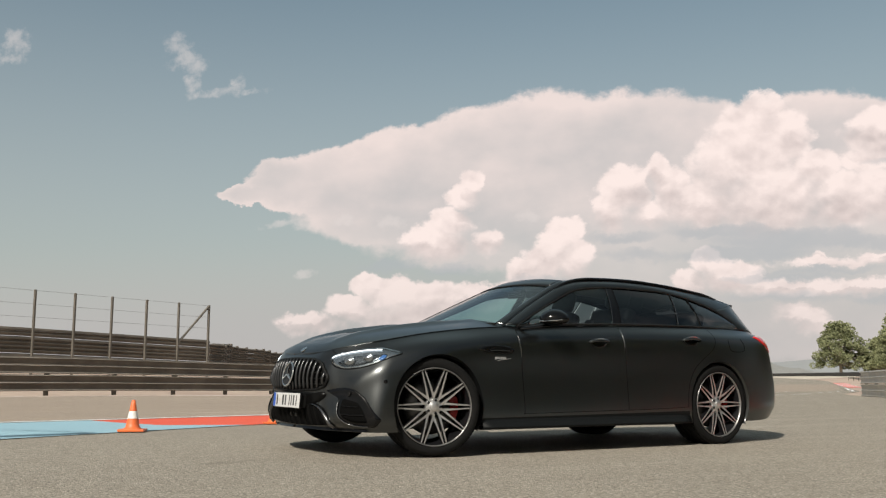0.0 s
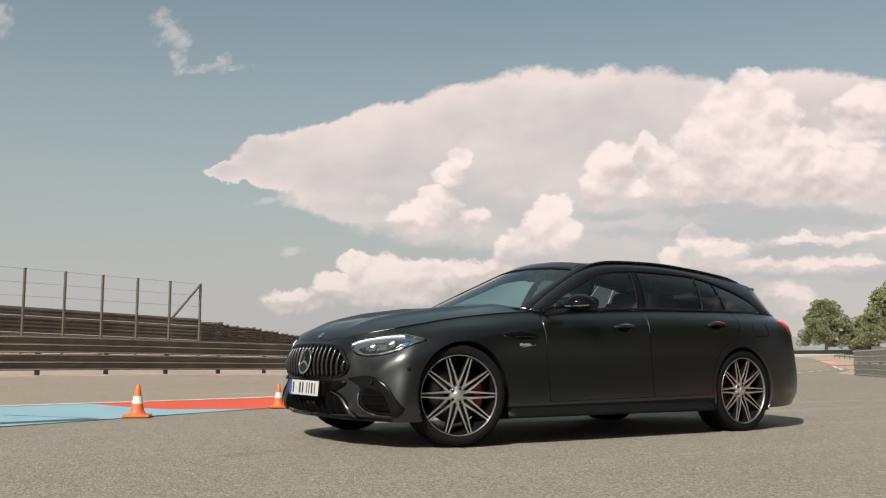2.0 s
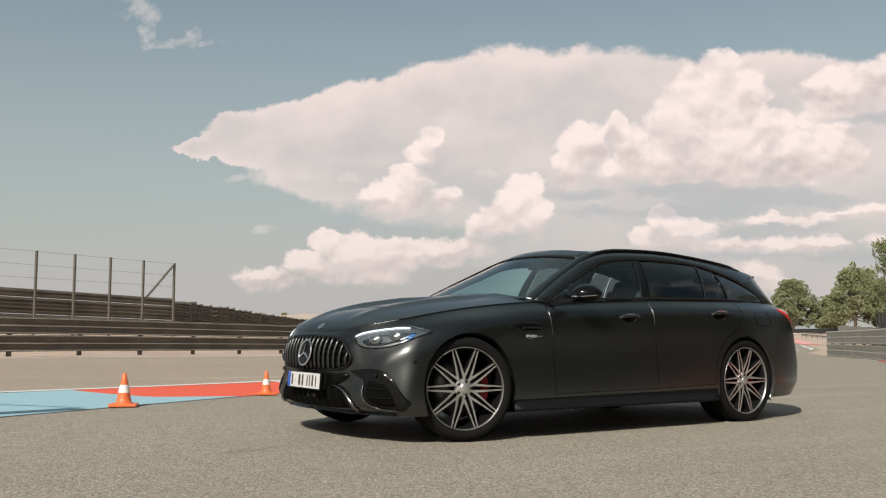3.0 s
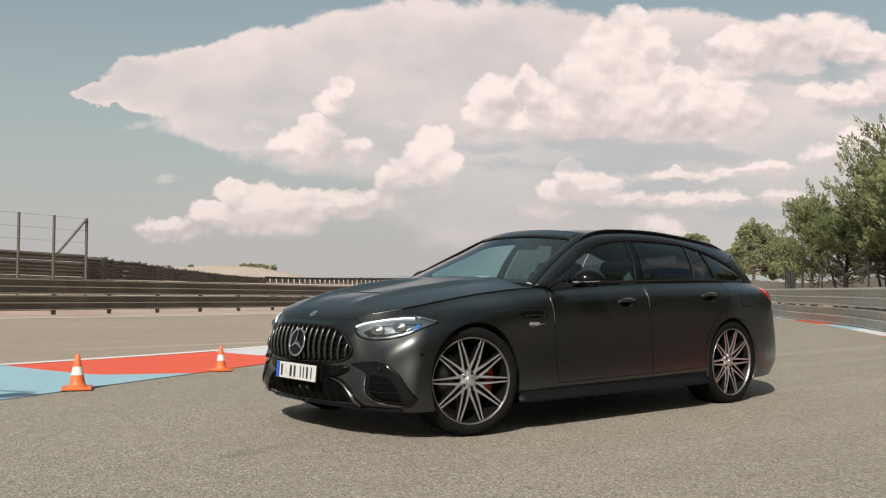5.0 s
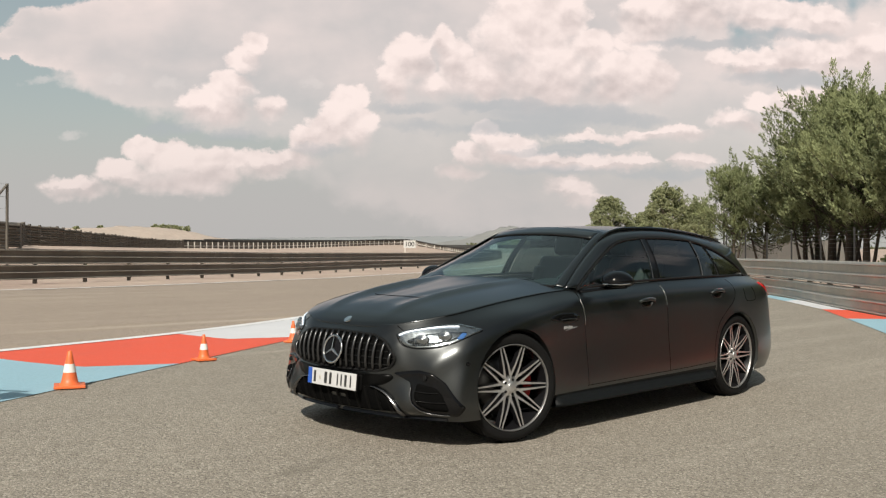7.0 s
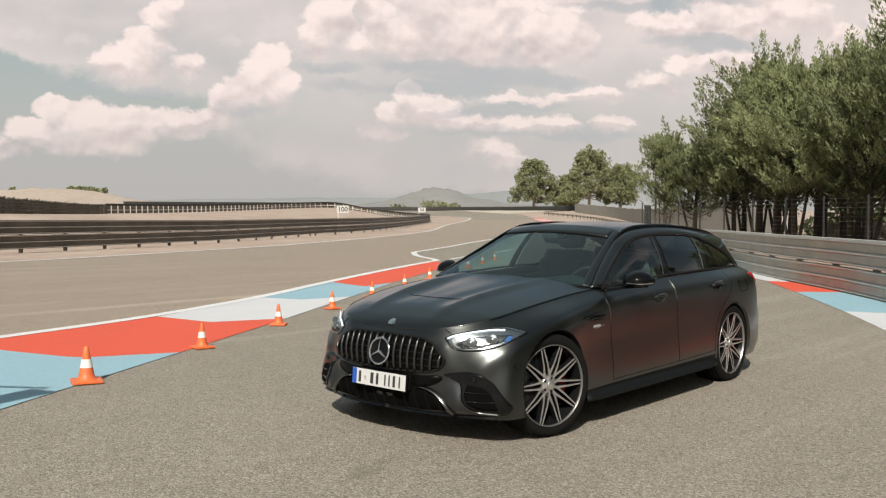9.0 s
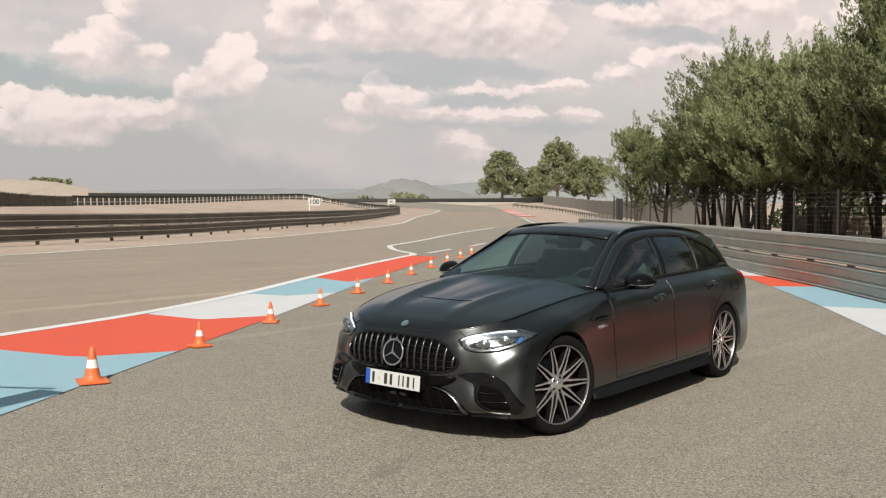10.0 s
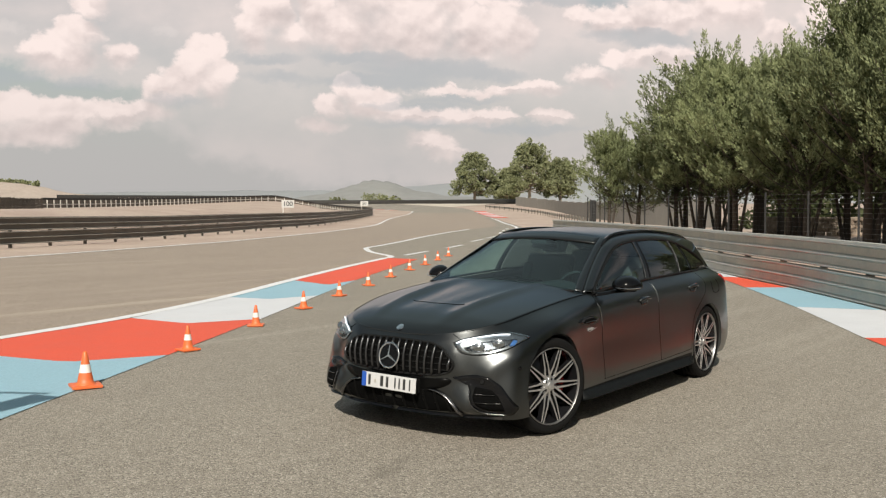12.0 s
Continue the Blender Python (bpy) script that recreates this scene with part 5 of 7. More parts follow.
def near_line(p, a, b, width):
    """A soft ridge along a line given by half width and height."""
    a, b = np.array(a), np.array(b)
    q = p[:, :, 1:] - a
    d = b - a
    f = np.clip((q @ d) / (d @ d), 0, 1)
    r = np.linalg.norm(q - f[:, :, None] * d, axis=2)
    return np.exp(-(r / width) ** 2)


def smooth_knots(l, n):
    """Sample a line by its knots, so that all lines keep step with one another."""
    p = np.array(l, float)
    k = len(p)
    ref = np.array(LINE_MIDDLE, float)
    d = np.concatenate([[0], np.cumsum(np.linalg.norm(np.diff(ref, axis=0), axis=1) ** 0.75)])
    out = []
    for s in np.linspace(0, d[-1], n):
        i = min(max(int(np.searchsorted(d, s, "right")) - 1, 0), k - 2)
        h = d[i + 1] - d[i]
        f = (s - d[i]) / h
        m0 = (p[i + 1] - p[i - 1]) / (d[i + 1] - d[i - 1]) * h if i > 0 else (p[i + 1] - p[i]) * (1, 1, 1)
        m1 = (p[i + 2] - p[i]) / (d[i + 2] - d[i]) * h if i + 2 < k else (p[i + 1] - p[i])
        if i == 0:
            m0 = np.array((0, p[1][1], 0))
        if i + 2 >= k:
            m1 = np.array((0, p[-1][1] - p[-2][1], 0))
        out.append((2 * f**3 - 3 * f**2 + 1) * p[i] + (f**3 - 2 * f**2 + f) * m0 + (3 * f**2 - 2 * f**3) * p[i + 1] + (f**3 - f**2) * m1)
    return np.array(out)


def normals_of(g):
    a, b = np.gradient(g, axis=0), np.gradient(g, axis=1)
    n = np.cross(a, b)
    return n / np.maximum(np.linalg.norm(n, axis=2), 1e-9)[:, :, None]


def shell(name, pts, nrm, keep, mat, parent, label="", thick=0.0):
    """A smooth sheet out of those cells of a grid that are kept, with the whole grid's normals."""
    ns, nt = pts.shape[:2]
    idx, vs, ns_, fs = {}, [], [], []
    for i in range(ns - 1):
        for j in range(nt - 1):
            if not keep[i, j]:
                continue
            q = []
            for a, b in ((i, j), (i + 1, j), (i + 1, j + 1), (i, j + 1)):
                if (a, b) not in idx:
                    idx[a, b] = len(vs)
                    vs.append(tuple(pts[a, b]))
                    ns_.append(tuple(nrm[a, b]))
                q.append(idx[a, b])
            fs.append(q)
    if fs:
        q = [Vector(vs[k]) for k in fs[len(fs) // 2]]
        if (q[1] - q[0]).cross(q[3] - q[0]).dot(Vector(ns_[fs[len(fs) // 2][0]])) < 0:
            fs = [f[::-1] for f in fs]
    ob = raw(name, vs, fs, mat, parent, label, smooth=True)
    ob.data.normals_split_custom_set_from_vertices(ns_)
    return ob


sides = {}
solid_v, solid_f = [], []
for side in (-1, 1):
    pts = body_surface(side)
    nrm = normals_of(pts)
    if np.mean(nrm[NS // 2, :, 1]) * side < 0:
        nrm = -nrm
    # whole wrap kept for laying parts on it
    base_i = len(solid_v)
    solid_v += [tuple(p) for p in pts.reshape(-1, 3)]
    solid_f += [tuple(base_i + k for k in q) for q in grid_faces(NS, NT)]
    # wheel arches: pull the points near the circle on to it, drop what lies inside
    inside = np.zeros((NS, NT), bool)
    for ax, az, ar in ARCHES:
        dx, dz = pts[:, :, 0] - ax, pts[:, :, 2] - az
        r = np.hypot(dx, dz)
        mask = np.abs(pts[:, :, 1]) > 0.55
        near = mask & (np.abs(r - ar) < 0.016)
        k = np.where(near, ar / np.maximum(r, 1e-6), 1.0)
        pts[:, :, 0], pts[:, :, 2] = ax + dx * k, az + dz * k
        inside |= mask & (r < ar - 0.0161)
    c = np.zeros((NS - 1, NT - 1), bool)
    for a in (0, 1):
        for b in (0, 1):
            c |= inside[a:NS - 1 + a, b:NT - 1 + b]
    mid = (pts[:-1, :-1] + pts[1:, 1:]) / 2
    x, z = mid[:, :, 0], mid[:, :, 2]
    flank = np.abs(mid[:, :, 1]) > 0.6
    t_low = mid[:, :, 2] > 0.30 + 0.02 * (x / 1.0) * 0.5
    fd = flank & (x > -0.665) & (x < 0.374) & t_low
    rd = flank & (x > 0.374) & t_low & (x < 1.05 + np.clip((z - 0.42) * 0.75, 0, 0.40)) & (np.hypot(x - 1.4375, z - 0.345) > 0.42)
    low = (z < 0.275 + 0.012 * x) & flank & (x > -1.05) & (x < 1.06)
    sides[side] = (pts, nrm)
    shell("body_side", pts, nrm, ~c & ~fd & ~rd & ~low, M_PAINT, car)
    shell("front_door", pts, nrm, ~c & fd, M_PAINT, car)
    shell("rear_door", pts, nrm, ~c & rd & ~fd, M_PAINT, car)
    shell("side_skirt", pts, nrm, ~c & low, M_SKIRT, car)
tree = BVHTree.FromPolygons(solid_v, solid_f)


def on_front(y, z, off=0.0):
    hit, n, _, _ = tree.ray_cast(Vector((-4, y, z)), Vector((1, 0, 0)))
    if hit is None:
        return Vector((-2.0, y, z))
    n = n if n.x < 0 else -n
    return hit + n * off


def on_side(x, z, side=-1, off=0.0):
    hit, n, _, _ = tree.ray_cast(Vector((x, 3 * side, z)), Vector((0, -side, 0)))
    if hit is None:
        return Vector((x, 0.9 * side, z))
    n = n if n.y * side > 0 else -n
    return hit + n * off


def on_slant(p, way, off=0.0):
    """Where a ray from outside that passes p along way meets the body."""
    w = Vector(way).normalized()
    hit, n, _, _ = tree.ray_cast(Vector(p) - w * 2.0, w)
    if hit is None:
        return Vector(p)
    n = n if n.dot(w) < 0 else -n
    return hit + n * off


def outline(pts, n=64, round_=True):
    """A closed outline resampled, with softened corners."""
    p = np.array(list(pts) + [pts[0]], float)
    d = np.concatenate([[0], np.cumsum(np.linalg.norm(np.diff(p, axis=0), axis=1))])
    s = np.linspace(0, d[-1], n, endpoint=False)
    q = np.stack([np.interp(s, d, p[:, 0]), np.interp(s, d, p[:, 1])], 1)
    if round_:
        for _ in range(2):
            q = 0.5 * q + 0.25 * (np.roll(q, 1, 0) + np.roll(q, -1, 0))
    return q


def laid(name, pts, place, off, mat, parent, rings=7, label="", edge=None, dome=0.0, n=72, centre=None, round_=True):
    """A patch of the given outline laid on the body: rings from the rim to the middle; its rim is turned down into the body."""
    o = outline(pts, n, round_)
    c = np.array(centre) if centre is not None else o.mean(0)
    vs, fs = [], []
    for k in range(n):
        vs.append(place(*o[k], -0.012))
    for r in range(rings):
        f = 1 - r / rings
        for k in range(n):
            p = c + (o[k] - c) * f
            vs.append(place(*p, off + dome * (1 - f * f)))
    vs.append(place(*c, off + dome))
    for r in range(rings):
        for k in range(n):
            a, b = r * n + k, r * n + (k + 1) % n
            fs.append((a, b, b + n, a + n))
    for k in range(n):
        fs.append((rings * n + k, rings * n + (k + 1) % n, (rings + 1) * n))
    ob = raw(name, vs, fs, mat, parent, label, smooth=True)
    bm = bmesh.new()
    bm.from_mesh(ob.data)
    bmesh.ops.recalc_face_normals(bm, faces=bm.faces)
    bm.to_mesh(ob.data)
    bm.free()
    return ob


def strip(name, line, place, w, off, mat, parent, label="", n=40, smooth=True):
    """A thin raised bead along a line on the body."""
    p = smooth_line(line, n) if smooth else smooth_straight(line, n)
    pts = [place(*q, off) for q in p]
    bm = bmesh.new()
    tube(bm, pts, w)
    return part(name, bm, mat, parent, label, smooth=True)


def tube(bm, pts, r, seg=6, flat=1.0, r_end=None):
    pts = [Vector(p) for p in pts]
    rings = []
    up = None
    for i, q in enumerate(pts):
        t = (pts[min(i + 1, len(pts) - 1)] - pts[max(i - 1, 0)]).normalized()
        a = (t.orthogonal() if up is None else (up - t * up.dot(t))).normalized()
        up = a
        b = t.cross(a)
        rr = r if r_end is None else r + (r_end - r) * i / (len(pts) - 1)
        rings.append([bm.verts.new(q + (a * math.cos(6.2832 * k / seg) + b * math.sin(6.2832 * k / seg) * flat) * rr) for k in range(seg)])
    for a, b in zip(rings, rings[1:]):
        for k in range(seg):
            bm.faces.new((a[k], a[(k + 1) % seg], b[(k + 1) % seg], b[k]))
    bm.faces.new(rings[0][::-1])
    bm.faces.new(rings[-1])


def patch(name, rows, mat, parent, label="", thick=0.0, keep=True):
    """A smooth sheet through rows of points, faced outward, with thickness."""
    rows = [[Vector(p) for p in r] for r in rows]
    n = len(rows[0])
    i, j = len(rows) // 2 - (len(rows) == 2), n // 2 - (n == 2)
    a, b, c = rows[i][j], rows[i][min(j + 1, n - 1)] if j + 1 < n else rows[i][j], rows[min(i + 1, len(rows) - 1)][j]
    flip = (b - a).cross(c - a).dot(a - Vector((min(max(a.x, -1.2), 1.6), 0, 0.55))) < 0
    ob = raw(name, [p for r in rows for p in r], grid_faces(len(rows), n, flip), mat, parent, label, smooth=True)
    if thick:
        m = ob.modifiers.new("thickness", "SOLIDIFY")
        m.thickness, m.offset = thick, -1
    return ob


# bonnet
HOOD_EDGE = smooth_line([(-2.0355, 0.387, 0.730), (-1.97, 0.519, 0.752), (-1.855, 0.616, 0.778), (-1.725, 0.676, 0.804), (-1.4, 0.729, 0.864), (-1, 0.746, 0.912), (-0.68, 0.759, 0.935)], 46)
hood_mid = smooth_line([(-2.072, 0, .705), (-2.043, 0, .744), (-1.975, 0, .792), (-1.8, 0, .855), (-1.4, 0, .918), (-1.1, 0, .958), (-.84, 0, .988)], 46)
rows = []
for j in range(46):
    e, c = HOOD_EDGE[j], hood_mid[j]
    row = []
    for k in np.linspace(-1, 1, 61):
        a = abs(k)
        f = a ** 2.9
        w = e[1] * a
        x = c[0] + (e[0] - c[0]) * f
        z = c[2] + (e[2] - c[2]) * f
        rise = min(max((x + 2.02) / 0.5, 0), 1) * min(max((-0.78 - x) / 0.35, 0), 1) ** 0.7
        ridge_at = 0.30 + 0.10 * min(max((x + 2.0) / 1.2, 0), 1)
        z += 0.026 * rise * math.exp(-((w - ridge_at) / 0.052) ** 2) - 0.012 * rise * math.exp(-((w - ridge_at + 0.13) / 0.08) ** 2)
        z += 0.006 * math.sin(min(a, 1) * math.pi) * rise
        z += 0.016 * min(max((j - 37) / 8, 0), 1) ** 2 * (1 - a ** 6)
        row.append((x, math.copysign(w, k) if a > 1e-9 else 0.0, z + 0.0005))
    rows.append(row)
patch("bonnet", rows, M_PAINT, car, "long bonnet with two power domes", thick=0.006)
bonnet_tree = BVHTree.FromPolygons([Vector(p) for r in rows for p in r], grid_faces(46, 61))


def on_top(x, y, off=0.0):
    hit, n, _, _ = bonnet_tree.ray_cast(Vector((x, y, 3)), Vector((0, 0, -1)))
    if hit is None:
        hit, n, _, _ = tree.ray_cast(Vector((x, y, 3)), Vector((0, 0, -1)))
    if hit is None:
        return Vector((x, y, 0.9))
    return hit + (n if n.z > 0 else -n) * off


for side in (-1, 1):
    bm = bmesh.new()
    tube(bm, [Vector((p[0], p[1] * side, p[2])) + Vector((0, 0.002 * side, 0.002)) for p in HOOD_EDGE[14:]], 0.0017)
    part("panel_gap", bm, M_GAP, car)
for side in (-1, 1):
    bm = bmesh.new()
    tube(bm, [on_slant((x, y * side, z), (0.80, -0.62 * side, -0.3), 0.001) for x, y, z in ((-2.058, .470, .742), (-2.052, .490, .728), (-2.046, .512, .712), (-2.042, .530, .700))], 0.0022)
    part("panel_gap", bm, M_GAP, car)
bm = bmesh.new()
tube(bm, [on_top(-1.60 - 0.05 * (1 - (y / 0.24) ** 2), y, 0.0008) for y in np.linspace(-0.24, 0.24, 25)], 0.0022)
part("bonnet_vent_line", bm, M_GAP, car)

# cabin lines: belt, top of the side windows, roof edge
BELT = smooth_line([(-0.64, 0.774, 0.937), (-0.3, 0.771, 0.962), (0.33, 0.771, 0.988), (1.03, 0.765, 1.002), (1.47, 0.742, 1.005), (1.83, 0.684, 1.001), (1.99, 0.644, 0.996)], 90)
DLO = smooth_line([(-0.64, 0.774, 0.940), (-0.42, 0.714, 1.051), (-0.14, 0.643, 1.177), (0.08, 0.609, 1.266), (0.39, 0.594, 1.306), (0.8, 0.589, 1.312), (1.17, 0.591, 1.296), (1.5, 0.604, 1.233), (1.75, 0.621, 1.153), (1.9, 0.639, 1.076), (1.99, 0.654, 0.999)], 90)
ROOF = smooth_line([(-0.74, 0.739, 0.945), (-0.52, 0.669, 1.069), (-0.24, 0.594, 1.210), (-0.03, 0.552, 1.303), (0.18, 0.536, 1.352), (0.64, 0.529, 1.375), (1.17, 0.522, 1.356), (1.69, 0.509, 1.312), (1.92, 0.499, 1.277), (2.06, 0.484, 1.252)], 90)
WS_EDGE = smooth_line([(-0.78, 0.687, 0.962), (-0.56, 0.624, 1.079), (-0.28, 0.554, 1.219), (-0.075, 0.512, 1.317), (0.02, 0.497, 1.352)], 40)
SCREEN_LOW = [(-.78, .687, .962), (-.86, .48, .968), (-.90, .24, .972), (-.91, 0, .974)]


def at_x(line, x):
    return np.array([x, np.interp(x, line[:, 0], line[:, 1]), np.interp(x, line[:, 0], line[:, 2])])


def sided(p, side):
    return Vector((p[0], p[1] * side, p[2]))


def pane(name, b0, b1, t0, t1, mat, parent, side, inset=0.0, label=""):
    """A side window between the belt and the top line, slightly bulged."""
    rows = []
    for i in range(13):
        f = i / 12
        a, b = at_x(BELT, b0 + (b1 - b0) * f), at_x(DLO, t0 + (t1 - t0) * f)
        r = []
        for k in range(9):
            g = k / 8
            p = a + (b - a) * g
            p[1] += 0.022 * math.sin(math.pi * g) - inset
            r.append(sided(p, side))
        rows.append(r)
    if side > 0:
        rows = rows[::-1]
    return patch(name, rows, mat, parent, label)


for side in (-1, 1):
    pane("front_side_window", -.615, .335, -.585, .415, M_GLASS, car, side, 0.004)
    pane("rear_side_window", .43, 1.085, .49, 1.16, M_PRIVACY, car, side, 0.004, "dark privacy glass")
    pane("quarter_window", 1.105, 1.385, 1.18, 1.35, M_PRIVACY, car, side, 0.004, "dark privacy glass")
    pane("cargo_window", 1.415, 1.96, 1.38, 1.93, M_PRIVACY, car, side, 0.004, "dark privacy glass")
    pane("pillar_cover", .335, .43, .415, .49, M_GLOSS, car, side, -0.001, "black gloss pillar cover")
    for a, b in ((1.095, 1.17), (1.40, 1.365)):
        bm = bmesh.new()
        p, q = at_x(BELT, a), at_x(DLO, b)
        pts = [sided(p + (q - p) * g + np.array((0, 0.022 * math.sin(math.pi * g) + 0.002, 0)), side) for g in np.linspace(0, 1, 9)]
        tube(bm, pts, 0.0065, 8, 0.8)
        part("window_bar", bm, M_DCHROME if a < 1.2 else M_GLOSS, car)
    for a, b in ((.335, .415), (.425, .487)):
        bm = bmesh.new()
        p, q = at_x(BELT, a), at_x(DLO, b)
        tube(bm, [sided(p + (q - p) * g + np.array((0, 0.022 * math.sin(math.pi * g) + 0.003, 0)), side) for g in np.linspace(0, 1, 9)], 0.0045)
        part("window_seal", bm, M_DCHROME if a < .4 else M_GLOSS, car)
    for nm, line, mat, r in (("belt_moulding", BELT, M_PLASTIC, 0.011), ("window_frame", DLO, M_PLASTIC, 0.009)):
        bm = bmesh.new()
        tube(bm, [sided(p + np.array((0, 0.003, 0)), side) for p in line], r)
        part(nm, bm, mat, car)
    # roof side: from the window top to the roof edge
    rows = []
    for i in range(60):
        f = i / 59
        a, b = DLO[int(round(f * 89))], ROOF[int(round(f * 89))]
        r = [sided(a + (b - a) * g + np.array((0, 0.010 * math.sin(math.pi * g), 0.008 * math.sin(math.pi * g))), side) for g in np.linspace(0, 1, 6)]
        rows.append(r if side < 0 else r[::-1])
    patch("roof_side", rows, M_PAINT, car, thick=0.003)
    # front pillar: from the side line to the windscreen
    rows = []
    k = int(np.argmin(np.abs(ROOF[:, 0] - 0.02)))
    ra = smooth_line(ROOF[:k + 1:2], 30)
    we = smooth_line(WS_EDGE[::3], 30)
    for a, b in zip(ra, we):
        r = [sided(a + (b - a) * g + np.array((0, 0, 0.006 * math.sin(math.pi * g))), side) for g in np.linspace(0, 1, 5)]
        rows.append(r if side < 0 else r[::-1])
    patch("front_pillar", rows, M_PAINT, car, thick=0.003)
    # rear pillar: from window end to tailgate
    rows = []
    for f in np.linspace(0, 1, 14):
        a = at_x(DLO, 1.99 - .28 * f) if f > 0 else np.array((1.99, .65, .998))
        b = np.array((2.28, .56, .985)) * (1 - f) + np.array((2.065, .485, 1.250)) * f
        r = [sided(a + (b - a) * g + np.array((0, 0.030 * math.sin(math.pi * g), 0)), side) for g in np.linspace(0, 1, 10)]
        rows.append(r[::-1] if side < 0 else r)
    patch("rear_pillar", rows, M_PAINT, car, thick=0.012)
    rows = []
    for f in np.linspace(0, 1, 10):
        a = at_x(DLO, 1.75) * (1 - f) + at_x(DLO, 1.30) * f
        b = np.array((2.065, .485, 1.250)) * (1 - f) + at_x(ROOF, 1.72) * f
        r = [sided(a + (b - a) * g + np.array((0, 0.016 * math.sin(math.pi * g), 0)), side) for g in np.linspace(0, 1, 8)]
        rows.append(r[::-1] if side < 0 else r)
    patch("rear_pillar", rows, M_PAINT, car, thick=0.012)
    # roof rail
    bm = bmesh.new()
    rl = [sided(at_x(ROOF, x) + np.array((0, -0.012, h)), side) for x, h in ((-.10, -.010), (.02, .002), (.16, .009), (.35, .012), (.8, .013), (1.2, .012), (1.5, .010), (1.70, .006), (1.86, -.008))]
    tube(bm, smooth_line([tuple(p) for p in rl], 40), 0.015, 8, 1.2)
    part("roof_rail", bm, M_GLOSS, car, "black roof rail")

# roof skin
rows = []
re_ = ROOF[int(np.argmin(np.abs(ROOF[:, 0] - 0.02))):]
for p in smooth_line(re_[::3], 40):
    fwd = min(max((p[0] - 0.02) / 0.35, 0), 1)
    r = []
    for k in np.linspace(-1, 1, 25):
        f = 1 - abs(k) ** 2.3
        crown = 0.036
        r.append((p[0] - 0.055 * (1 - fwd) * f + 0.05 * f * max(0, (p[0] - 1.8)) / 0.30, p[1] * k, p[2] + crown * f))
    rows.append(r)
patch("roof", rows, M_PAINT, car, "dark roof skin", thick=0.012)
# windscreen
rows = []
low = smooth_line(SCREEN_LOW + [(x, -y, z) for x, y, z in SCREEN_LOW[-2::-1]], 31)
for i, f in enumerate(np.linspace(0, 1, 20)):
    e = WS_EDGE[int(round(f * 39))]
    r = []
    for k in range(31):
        g = -1 + 2 * k / 30
        l = low[k]
        top_x = 0.02 - 0.055 * (1 - abs(g) ** 2.3)
        top_z = 1.3525 + 0.034 * (1 - abs(g) ** 2.3)
        base_x = l[0]
        x = base_x + (top_x - base_x) * f
        z = l[2] + (top_z - l[2]) * f + 0.006 * math.sin(math.pi * f) * (1 - 0.6 * g * g)
        w = -g * e[1]
        r.append((x, w, z))
    rows.append(r)
CUT = 17
patch("windscreen", rows[:CUT], M_SCREEN, car, "clear windscreen")
# painted header that bends from the glass into the roof
head = []
for i, r in enumerate(rows[CUT - 1:]):
    f = i / (len(rows) - CUT)
    head.append([(x, y, z + 0.004 * math.sin(math.pi * f ** 0.8)) for x, y, z in r])
patch("roof_front", head, M_PAINT, car, "painted roof edge above the windscreen", thick=0.003)
bm = bmesh.new()
tube(bm, [Vector(rows[CUT - 1][k]) + Vector((-0.002, 0, 0.003)) for k in range(31)], 0.006)
part("screen_seal", bm, M_PLASTIC, car)
bm = bmesh.new()
tube(bm, [Vector(rows[0][k]) + Vector((0.0, 0, -0.008)) for k in range(31)], 0.010)
part("screen_seal", bm, M_PLASTIC, car)
# black scuttle tray between bonnet and windscreen
tray = []
for k in range(31):
    l = low[k]
    hx = -0.70 - 0.18 * (1 - abs(-1 + 2 * k / 30) ** 2.2)
    tray.append([(hx - 0.08, l[1] * 1.06, l[2] - 0.075), (l[0] + 0.02, l[1], l[2] - 0.025)])
patch("scuttle_tray", tray, M_PLASTIC, car)
# tailgate, rear glass and spoiler
rows = []
for f in np.linspace(0, 1, 10):
    r = []
    for k in np.linspace(-1, 1, 17):
        b = 1 - abs(k) ** 2.2
        r.append((2.280 + 0.08 * b - (0.21 + 0.03 * b) * f, -k * (0.56 - 0.075 * f), 0.985 + 0.259 * f + 0.03 * b * f))
    rows.append(r)
patch("rear_window", rows, M_PRIVACY, car, "dark rear glass")
rows = []
for f in np.linspace(0, 1, 6):
    rows.append([(2.03 + (0.10 + 0.07 * (1 - abs(k) ** 2)) * f, -k * (0.485 - 0.02 * f), 1.257 + 0.036 * (1 - abs(k) ** 2.2) - 0.008 * f) for k in np.linspace(-1, 1, 17)])
patch("roof_spoiler", rows, M_PAINT, car, thick=0.022)

